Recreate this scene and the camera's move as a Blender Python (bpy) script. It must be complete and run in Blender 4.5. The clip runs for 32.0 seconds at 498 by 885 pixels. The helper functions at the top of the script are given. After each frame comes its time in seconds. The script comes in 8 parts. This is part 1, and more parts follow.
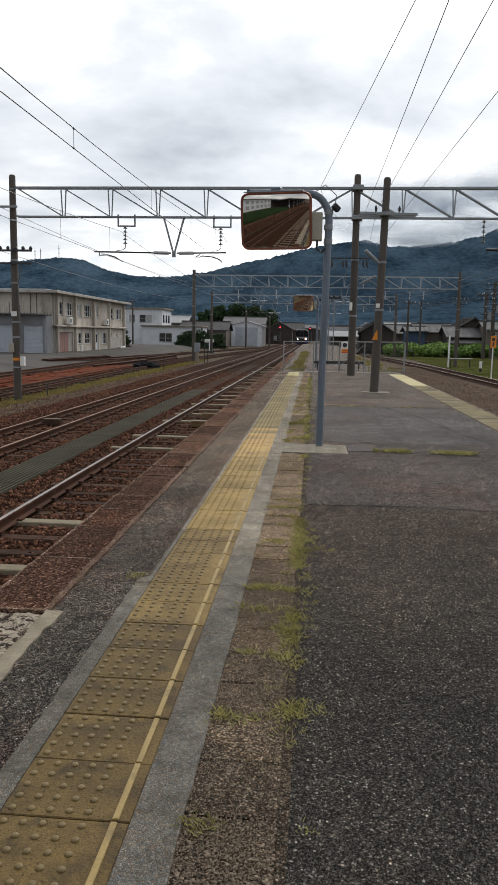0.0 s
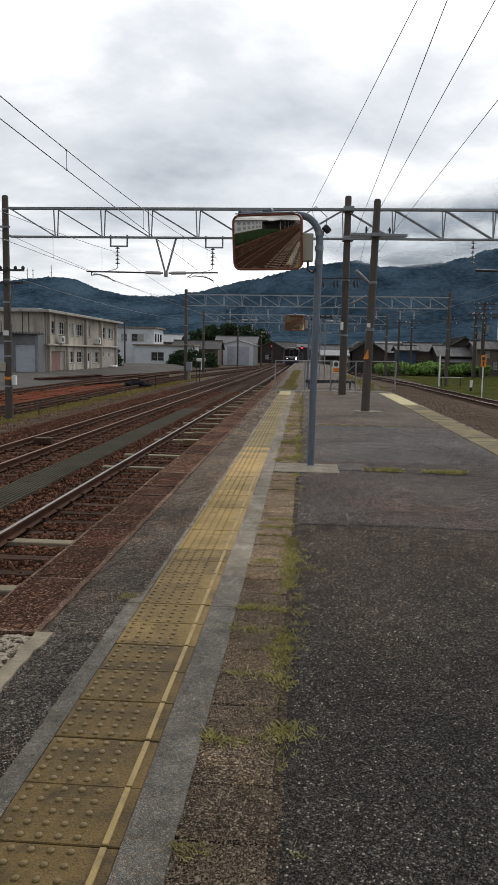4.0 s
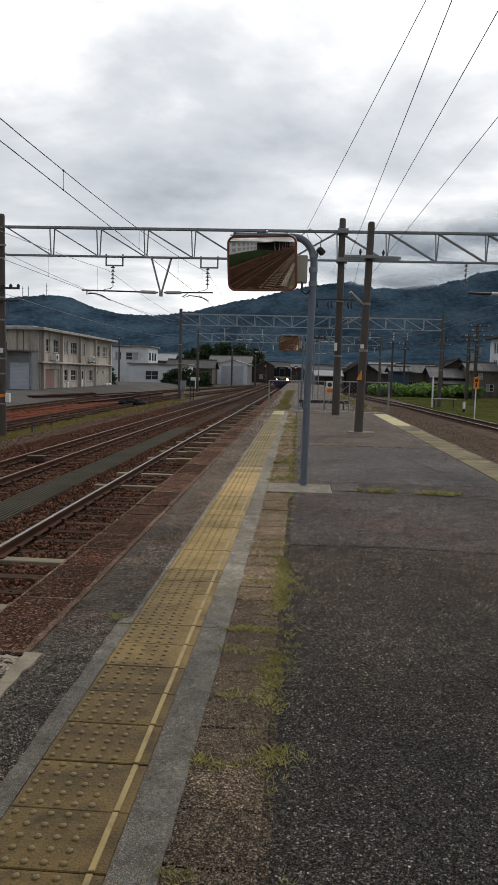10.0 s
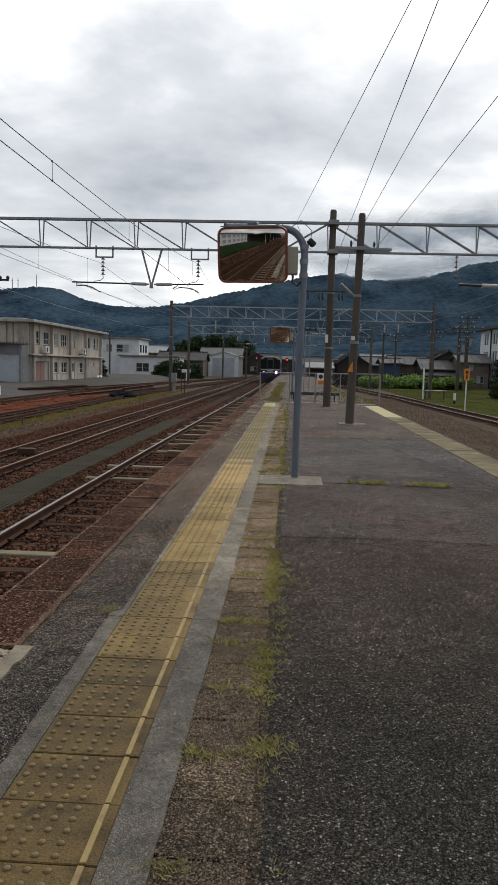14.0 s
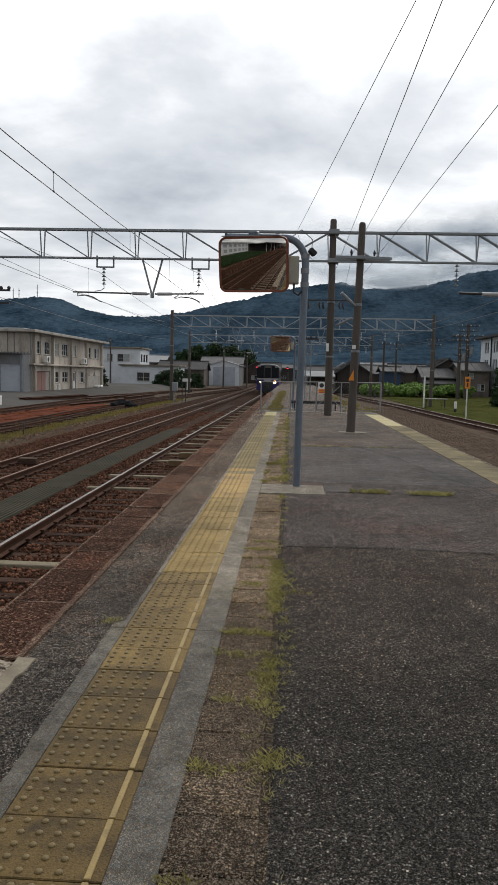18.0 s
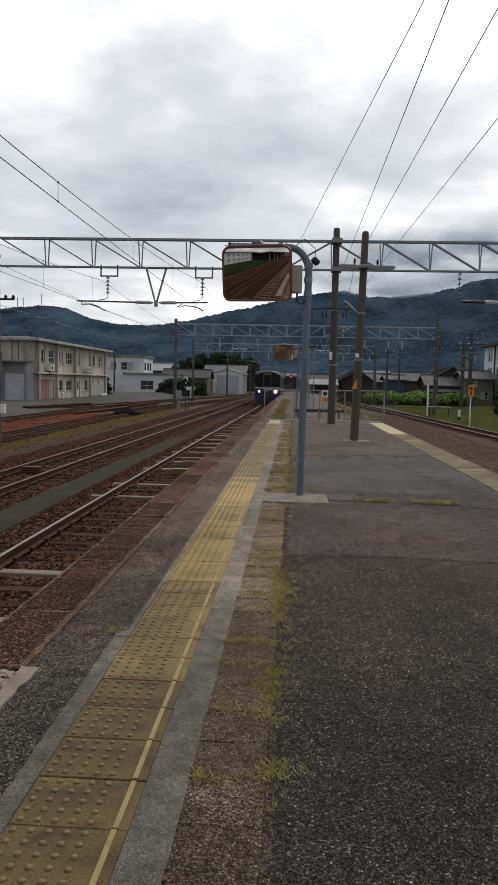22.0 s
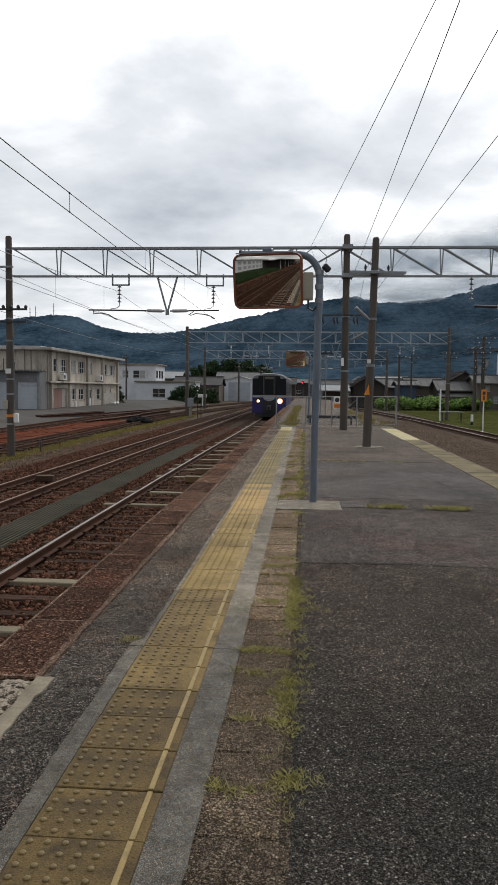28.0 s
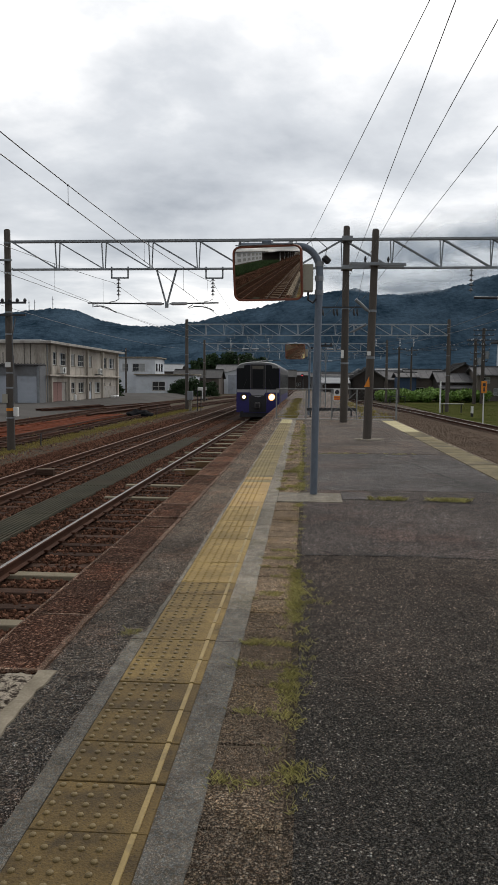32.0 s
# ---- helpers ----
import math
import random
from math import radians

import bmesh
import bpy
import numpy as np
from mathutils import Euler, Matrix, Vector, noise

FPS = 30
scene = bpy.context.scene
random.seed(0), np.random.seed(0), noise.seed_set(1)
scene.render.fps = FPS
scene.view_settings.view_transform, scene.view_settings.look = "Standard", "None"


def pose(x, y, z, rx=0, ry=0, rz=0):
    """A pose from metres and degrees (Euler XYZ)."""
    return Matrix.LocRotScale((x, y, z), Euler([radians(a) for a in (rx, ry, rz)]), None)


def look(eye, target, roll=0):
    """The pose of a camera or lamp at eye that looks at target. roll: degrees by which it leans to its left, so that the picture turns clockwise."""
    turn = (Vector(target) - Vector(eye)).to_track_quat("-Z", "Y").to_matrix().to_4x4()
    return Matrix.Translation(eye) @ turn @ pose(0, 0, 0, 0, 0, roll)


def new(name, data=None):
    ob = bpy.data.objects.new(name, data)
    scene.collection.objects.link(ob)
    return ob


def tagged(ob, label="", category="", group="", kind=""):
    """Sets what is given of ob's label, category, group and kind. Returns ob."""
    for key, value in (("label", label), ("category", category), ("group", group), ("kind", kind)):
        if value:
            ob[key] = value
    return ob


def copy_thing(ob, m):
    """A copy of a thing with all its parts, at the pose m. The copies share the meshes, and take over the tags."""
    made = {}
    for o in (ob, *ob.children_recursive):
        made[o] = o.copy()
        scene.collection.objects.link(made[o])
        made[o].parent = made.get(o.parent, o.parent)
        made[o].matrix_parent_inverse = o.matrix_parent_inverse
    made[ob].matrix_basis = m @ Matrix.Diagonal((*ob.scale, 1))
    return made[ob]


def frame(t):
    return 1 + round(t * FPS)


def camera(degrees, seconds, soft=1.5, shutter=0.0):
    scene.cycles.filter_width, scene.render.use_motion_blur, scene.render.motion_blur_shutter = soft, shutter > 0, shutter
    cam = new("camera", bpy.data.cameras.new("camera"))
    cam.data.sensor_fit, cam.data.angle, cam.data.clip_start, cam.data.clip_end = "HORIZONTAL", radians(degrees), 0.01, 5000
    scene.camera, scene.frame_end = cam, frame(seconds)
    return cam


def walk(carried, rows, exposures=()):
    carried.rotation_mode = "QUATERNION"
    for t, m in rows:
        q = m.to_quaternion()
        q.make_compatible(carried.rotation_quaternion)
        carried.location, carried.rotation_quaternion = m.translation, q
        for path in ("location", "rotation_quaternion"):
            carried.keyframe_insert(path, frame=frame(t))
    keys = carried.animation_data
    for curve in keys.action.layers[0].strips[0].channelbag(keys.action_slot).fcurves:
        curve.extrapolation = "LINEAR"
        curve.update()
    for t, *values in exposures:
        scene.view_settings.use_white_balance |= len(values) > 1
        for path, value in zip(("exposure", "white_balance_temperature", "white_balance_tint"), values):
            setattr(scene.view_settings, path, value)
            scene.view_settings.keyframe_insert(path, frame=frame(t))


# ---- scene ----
cam = camera(36.7, 32.0, soft=1.0)
PATH = [
    (0.0, (-0.000, 0.000, 1.411), (-0.815, 9.863, -0.021), 0.98),
    (0.5, (0.001, 0.001, 1.410), (-0.814, 9.867, -0.007), 0.95),
    (1.0, (0.002, -0.002, 1.409), (-0.818, 9.868, 0.024), 0.93),
    (1.5, (0.000, 0.004, 1.411), (-0.826, 9.878, 0.066), 0.91),
    (2.0, (0.001, -0.004, 1.414), (-0.816, 9.879, 0.124), 0.86),
    (2.5, (0.002, -0.007, 1.416), (-0.789, 9.884, 0.174), 0.84),
    (3.0, (0.003, -0.005, 1.416), (-0.764, 9.892, 0.209), 0.83),
    (3.5, (0.004, -0.008, 1.419), (-0.734, 9.894, 0.236), 0.92),
    (5.5, (0.003, -0.009, 1.421), (-0.665, 9.897, 0.233), 1.18),
    (6.0, (0.001, -0.003, 1.419), (-0.652, 9.900, 0.198), 1.20),
    (6.5, (0.001, 0.002, 1.419), (-0.639, 9.903, 0.169), 1.35),
    (7.0, (-0.002, 0.006, 1.416), (-0.624, 9.906, 0.155), 1.53),
    (7.5, (-0.004, 0.004, 1.418), (-0.617, 9.908, 0.182), 1.77),
    (8.0, (-0.001, -0.004, 1.416), (-0.607, 9.908, 0.237), 2.00),
    (8.5, (-0.004, -0.007, 1.424), (-0.602, 9.913, 0.310), 2.08),
    (9.0, (-0.000, -0.004, 1.423), (-0.611, 9.924, 0.395), 1.91),
    (9.5, (0.007, -0.012, 1.426), (-0.613, 9.921, 0.456), 1.68),
    (10.0, (0.008, -0.009, 1.426), (-0.626, 9.928, 0.500), 1.55),
    (10.5, (0.012, -0.024, 1.418), (-0.629, 9.916, 0.531), 1.57),
    (11.0, (0.011, -0.010, 1.426), (-0.616, 9.930, 0.539), 1.35),
    (11.5, (0.011, -0.021, 1.432), (-0.606, 9.917, 0.509), 1.25),
    (12.0, (0.019, -0.014, 1.430), (-0.569, 9.922, 0.462), 1.11),
    (12.5, (0.017, -0.005, 1.425), (-0.543, 9.927, 0.408), 1.04),
    (13.0, (0.015, -0.009, 1.428), (-0.530, 9.921, 0.380), 1.21),
    (13.5, (0.017, -0.004, 1.426), (-0.508, 9.928, 0.386), 1.41),
    (14.0, (0.012, -0.006, 1.427), (-0.503, 9.928, 0.399), 1.47),
    (14.5, (0.012, -0.014, 1.421), (-0.511, 9.923, 0.430), 1.41),
    (16.5, (0.002, -0.002, 1.432), (-0.544, 9.940, 0.510), 1.06),
    (17.0, (0.003, -0.001, 1.432), (-0.542, 9.941, 0.506), 1.13),
    (17.5, (-0.000, 0.006, 1.431), (-0.536, 9.949, 0.509), 1.19),
    (18.0, (0.000, 0.007, 1.430), (-0.530, 9.952, 0.519), 1.25),
    (18.5, (-0.004, 0.004, 1.432), (-0.509, 9.949, 0.517), 1.45),
    (19.0, (-0.003, 0.006, 1.435), (-0.499, 9.952, 0.520), 1.44),
    (19.5, (-0.002, 0.010, 1.435), (-0.497, 9.955, 0.509), 1.47),
    (20.0, (-0.003, 0.010, 1.433), (-0.494, 9.955, 0.507), 1.51),
    (20.5, (-0.002, 0.012, 1.435), (-0.510, 9.957, 0.520), 1.47),
    (21.0, (-0.001, 0.003, 1.436), (-0.538, 9.950, 0.556), 1.42),
    (21.5, (0.002, -0.007, 1.441), (-0.554, 9.942, 0.597), 1.32),
    (22.0, (0.002, -0.002, 1.437), (-0.578, 9.949, 0.633), 1.20),
    (22.5, (0.005, -0.005, 1.438), (-0.595, 9.946, 0.655), 1.13),
    (23.0, (0.004, 0.000, 1.436), (-0.605, 9.952, 0.667), 1.05),
    (23.5, (0.000, -0.005, 1.442), (-0.623, 9.947, 0.683), 1.05),
    (24.0, (0.002, 0.002, 1.438), (-0.631, 9.955, 0.699), 0.96),
    (24.5, (0.002, -0.007, 1.443), (-0.638, 9.946, 0.715), 0.99),
    (25.0, (0.001, 0.003, 1.441), (-0.635, 9.956, 0.713), 1.04),
    (25.5, (-0.001, 0.000, 1.439), (-0.630, 9.953, 0.699), 1.01),
    (27.5, (-0.006, 0.006, 1.440), (-0.697, 9.954, 0.682), 0.66),
    (28.0, (-0.003, 0.001, 1.444), (-0.746, 9.947, 0.728), 0.62),
    (28.5, (-0.004, -0.004, 1.446), (-0.781, 9.943, 0.763), 0.64),
    (29.0, (-0.002, -0.006, 1.446), (-0.805, 9.939, 0.780), 0.60),
    (29.5, (-0.002, -0.005, 1.445), (-0.781, 9.940, 0.738), 0.62),
    (30.0, (0.000, 0.000, 1.443), (-0.760, 9.942, 0.674), 0.51),
    (30.5, (-0.003, 0.011, 1.440), (-0.748, 9.950, 0.629), 0.45),
    (31.0, (-0.006, 0.017, 1.440), (-0.735, 9.956, 0.610), 0.39),
    (31.5, (-0.008, 0.010, 1.443), (-0.750, 9.948, 0.614), 0.38),
    (32.0, (-0.009, 0.014, 1.441), (-0.751, 9.954, 0.629), 0.37),
]
walk(cam, [(t, look(eye, target, roll)) for t, eye, target, roll in PATH],
     [(0, 0.5), (3.0, 0.36), (7, 0.32), (10, 0.18), (13, 0.18), (15, 0.28), (17, 0.4), (18, 0.3), (20, 0.16), (21, 0.16), (25, 0.28), (28, 0.32), (29, 0.18), (32, 0.18)])

# ---- world and sun ----
world = bpy.data.worlds.new("world")
scene.world = world
world.use_nodes = True
wn, wl = world.node_tree.nodes, world.node_tree.links
wn.clear()
SUN_EL, SUN_ROT = radians(40), radians(22)


def wnode(kind, **kw):
    n = wn.new(kind)
    for k, v in kw.items():
        n.inputs[k].default_value = v
    return n


def wmath(op, a, b=None, clamp=False):
    n = wn.new("ShaderNodeMath")
    n.operation, n.use_clamp = op, clamp
    for i, s in enumerate((a, b)):
        if s is None:
            continue
        if isinstance(s, (int, float)):
            n.inputs[i].default_value = s
        else:
            wl.new(s, n.inputs[i])
    return n.outputs[0]


sky = wn.new("ShaderNodeTexSky")
sky.sky_type, sky.sun_disc = "NISHITA", False
sky.sun_elevation, sky.sun_rotation = SUN_EL, SUN_ROT
tc = wn.new("ShaderNodeTexCoord")
sep = wn.new("ShaderNodeSeparateXYZ")
wl.new(tc.outputs["Generated"], sep.inputs[0])
# the cloud layer: directions are laid out on a flat ceiling overhead
zc = wmath("ADD", wmath("MAXIMUM", sep.outputs[2], 0.0), 0.16)
comb = wn.new("ShaderNodeCombineXYZ")
wl.new(wmath("DIVIDE", sep.outputs[0], zc), comb.inputs[0])
wl.new(wmath("DIVIDE", sep.outputs[1], zc), comb.inputs[1])
comb.inputs[2].default_value = 3.7
n1 = wnode("ShaderNodeTexNoise", Scale=1.15, Detail=7.0, Roughness=0.52, Distortion=0.25)
n2 = wnode("ShaderNodeTexNoise", Scale=3.4, Detail=6.0, Roughness=0.55)
wl.new(comb.outputs[0], n1.inputs["Vector"])
wl.new(comb.outputs[0], n2.inputs["Vector"])
mixn = wmath("ADD", wmath("MULTIPLY", n1.outputs["Fac"], 0.72), wmath("MULTIPLY", n2.outputs["Fac"], 0.28))
# the cloud is thinner round the sun and heavier behind
dot = wn.new("ShaderNodeVectorMath")
dot.operation = "DOT_PRODUCT"
wl.new(tc.outputs["Generated"], dot.inputs[0])
dot.inputs[1].default_value = (math.sin(SUN_ROT) * math.cos(SUN_EL), math.cos(SUN_ROT) * math.cos(SUN_EL), math.sin(SUN_EL))
near_sun = wn.new("ShaderNodeMapRange")
near_sun.interpolation_type = "SMOOTHSTEP"
near_sun.inputs[1].default_value, near_sun.inputs[2].default_value = -0.2, 0.95
near_sun.inputs[3].default_value, near_sun.inputs[4].default_value = 0.62, 1.0
wl.new(dot.outputs["Value"], near_sun.inputs[0])
glare = wmath("MULTIPLY", wmath("POWER", wmath("MAXIMUM", dot.outputs["Value"], 0.0), 10.0), 0.10)
dens = wmath("ADD", mixn, glare)
ramp = wn.new("ShaderNodeValToRGB")
wl.new(dens, ramp.inputs[0])
el = ramp.color_ramp.elements
el[0].position, el[0].color = 0.28, (0.365, 0.395, 0.44, 1)
el[1].position, el[1].color = 0.67, (1.34, 1.33, 1.30, 1)
e = el.new(0.40)
e.color = (0.565, 0.592, 0.63, 1)
e = el.new(0.48)
e.color = (0.68, 0.705, 0.738, 1)
e = el.new(0.56)
e.color = (0.885, 0.895, 0.91, 1)
bg1 = wnode("ShaderNodeBackground", Strength=0.08)
wl.new(sky.outputs[0], bg1.inputs[0])
bg2 = wnode("ShaderNodeBackground")
wl.new(near_sun.outputs[0], bg2.inputs[1])
wl.new(ramp.outputs[0], bg2.inputs[0])
add = wn.new("ShaderNodeMixShader")
add.inputs[0].default_value = 0.93
wl.new(bg1.outputs[0], add.inputs[1])
wl.new(bg2.outputs[0], add.inputs[2])
wout = wn.new("ShaderNodeOutputWorld")
wl.new(add.outputs[0], wout.inputs[0])

sun = new("sun", bpy.data.lights.new("sun", "SUN"))
sun.data.energy, sun.data.angle, sun.data.color = 1.35, radians(30), (1.0, 0.96, 0.9)
sun.matrix_world = look((0, 0, 0), (-math.sin(SUN_ROT) * math.cos(SUN_EL), -math.cos(SUN_ROT) * math.cos(SUN_EL), -math.sin(SUN_EL)))


# ---- mesh and material tools ----
class Shape:
    """Collects vertices and faces in the space of one part."""

    def __init__(self):
        self.v, self.f, self.m = [], [], []

    def add(self, vs, fs, mi=0):
        o = len(self.v)
        self.v += [tuple(p) for p in vs]
        self.f += [tuple(i + o for i in f) for f in fs]
        self.m += [mi] * len(fs)
        return self

    def box(self, x0, x1, y0, y1, z0, z1, b=0.0, m=None):
        """A box between two corners, its edges cut by b."""
        if b <= 0:
            vs = [(x, y, z) for x in (x0, x1) for y in (y0, y1) for z in (z0, z1)]
            fs = [(0, 1, 3, 2), (4, 6, 7, 5), (0, 4, 5, 1), (2, 3, 7, 6), (0, 2, 6, 4), (1, 5, 7, 3)]
        else:
            vs, fs = [], []
            idx = {}
            for i, x in enumerate((x0, x1)):
                for j, y in enumerate((y0, y1)):
                    for k, z in enumerate((z0, z1)):
                        sx, sy, sz = (b if i == 0 else -b), (b if j == 0 else -b), (b if k == 0 else -b)
                        for a, p in enumerate(((x, y + sy, z + sz), (x + sx, y, z + sz), (x + sx, y + sy, z))):
                            idx[i, j, k, a] = len(vs)
                            vs.append(p)
            I = idx
            for s in (0, 1):
                q = [I[s, 0, 0, 0], I[s, 0, 1, 0], I[s, 1, 1, 0], I[s, 1, 0, 0]]
                fs.append(q if s == 0 else q[::-1])
                q = [I[0, s, 0, 1], I[1, s, 0, 1], I[1, s, 1, 1], I[0, s, 1, 1]]
                fs.append(q if s == 0 else q[::-1])
                q = [I[0, 0, s, 2], I[0, 1, s, 2], I[1, 1, s, 2], I[1, 0, s, 2]]
                fs.append(q if s == 0 else q[::-1])
            for p in (0, 1):
                for q in (0, 1):
                    a = [I[0, p, q, 1], I[1, p, q, 1], I[1, p, q, 2], I[0, p, q, 2]]
                    fs.append(a if (p + q) % 2 else a[::-1])
                    a = [I[p, 0, q, 0], I[p, 1, q, 0], I[p, 1, q, 2], I[p, 0, q, 2]]
                    fs.append(a[::-1] if (p + q) % 2 else a)
                    a = [I[p, q, 0, 0], I[p, q, 1, 0], I[p, q, 1, 1], I[p, q, 0, 1]]
                    fs.append(a if (p + q) % 2 else a[::-1])
            for i in (0, 1):
                for j in (0, 1):
                    for k in (0, 1):
                        t = [I[i, j, k, 0], I[i, j, k, 1], I[i, j, k, 2]]
                        fs.append(t if (i + j + k) % 2 == 0 else t[::-1])
        if m is not None:
            vs = [m @ Vector(p) for p in vs]
        return self.add(vs, fs)

    def bar(self, p, q, w, h=None, up=(0, 0, 1)):
        """A square bar of section w x h from p to q."""
        h = h or w
        p, q = Vector(p), Vector(q)
        d = (q - p).normalized()
        u = Vector(up)
        if abs(d.dot(u)) > 0.98:
            u = Vector((0, 1, 0))
        s = d.cross(u).normalized() * (w / 2)
        u = s.cross(d).normalized() * (h / 2)
        vs = [c + a * s + b * u for c in (p, q) for a, b in ((-1, -1), (1, -1), (1, 1), (-1, 1))]
        return self.add(vs, [(3, 2, 1, 0), (4, 5, 6, 7), (0, 1, 5, 4), (1, 2, 6, 5), (2, 3, 7, 6), (3, 0, 4, 7)])

    def tube(self, pts, r, n=8, caps=True):
        """A round tube along points; r is one radius or one a point."""
        pts = [Vector(p) for p in pts]
        rs = r if isinstance(r, (list, tuple)) else [r] * len(pts)
        vs, fs = [], []
        d0 = (pts[1] - pts[0]).normalized()
        ref = Vector((0, 0, 1)) if abs(d0.z) < 0.9 else Vector((1, 0, 0))
        u = d0.cross(ref).normalized()
        for i, p in enumerate(pts):
            d = (pts[min(i + 1, len(pts) - 1)] - pts[max(i - 1, 0)]).normalized()
            u = (u - d * u.dot(d)).normalized()
            w = d.cross(u)
            for k in range(n):
                a = 2 * math.pi * k / n
                vs.append(p + (u * math.cos(a) + w * math.sin(a)) * rs[i])
        for i in range(len(pts) - 1):
            for k in range(n):
                a, b = i * n + k, i * n + (k + 1) % n
                fs.append((a, b, b + n, a + n))
        if caps:
            fs.append(tuple(range(n))[::-1])
            fs.append(tuple(range((len(pts) - 1) * n, len(pts) * n)))
        return self.add(vs, fs)

    def prism(self, poly, y0, y1, axis="y"):
        """A polygon (two coordinates a corner) drawn out along an axis."""
        def at(a, b, c):
            return {"y": (a, c, b), "x": (c, a, b), "z": (a, b, c)}[axis]
        n = len(poly)
        vs = [at(a, b, y0) for a, b in poly] + [at(a, b, y1) for a, b in poly]
        fs = [tuple(range(n)), tuple(range(2 * n - 1, n - 1, -1))]
        fs += [(i, i + n, (i + 1) % n + n, (i + 1) % n) for i in range(n)]
        return self.add(vs, fs)

    def sweep(self, profile, line):
        """A closed section (across, up) carried along a line of ground points."""
        pts = [Vector(p) for p in line]
        vs, fs, n = [], [], len(profile)
        for i, p in enumerate(pts):
            d = pts[min(i + 1, len(pts) - 1)] - pts[max(i - 1, 0)]
            side = Vector((d.y, -d.x, 0)).normalized()
            vs += [p + side * a + Vector((0, 0, b)) for a, b in profile]
        for i in range(len(pts) - 1):
            for k in range(n):
                a, b = i * n + k, i * n + (k + 1) % n
                fs.append((a, a + n, b + n, b))
        fs.append(tuple(range(n)))
        fs.append(tuple(range((len(pts) - 1) * n, len(pts) * n))[::-1])
        return self.add(vs, fs)

    def data(self, name, *mats, smooth=False, fix=True):
        me = bpy.data.meshes.new(name)
        me.from_pydata(self.v, [], self.f)
        for mt in mats:
            me.materials.append(mt)
        if len(mats) > 1:
            me.polygons.foreach_set("material_index", self.m)
        if fix and len(self.f) < 20000:
            bm = bmesh.new()
            bm.from_mesh(me)
            if name.endswith(("wall", "wing", "slab", "lip", "border")):
                bmesh.ops.remove_doubles(bm, verts=bm.verts, dist=0.0005)
            bmesh.ops.recalc_face_normals(bm, faces=bm.faces)
            bm.to_mesh(me)
            bm.free()
        if smooth:
            me.polygons.foreach_set("use_smooth", [True] * len(me.polygons))
            me.set_sharp_from_angle(angle=radians(40))
        me.update()
        return me


def part(name, shape, material, parent=None, label="", at=None, smooth=False, kind=""):
    """One mesh object under a thing or a part."""
    data = shape if isinstance(shape, bpy.types.Mesh) else shape.data(name, material, smooth=smooth)
    ob = new(name, data)
    ob.parent = parent
    if at is not None:
        ob.matrix_basis = at if isinstance(at, Matrix) else Matrix.Translation(at)
    return tagged(ob, label, kind=kind)


def thing(name, label, category, at=(0, 0, 0), group="", kind=""):
    ob = new(name)
    ob.empty_display_size = 0.1
    ob.matrix_basis = at if isinstance(at, Matrix) else Matrix.Translation(at)
    return tagged(ob, label, category, group, kind)


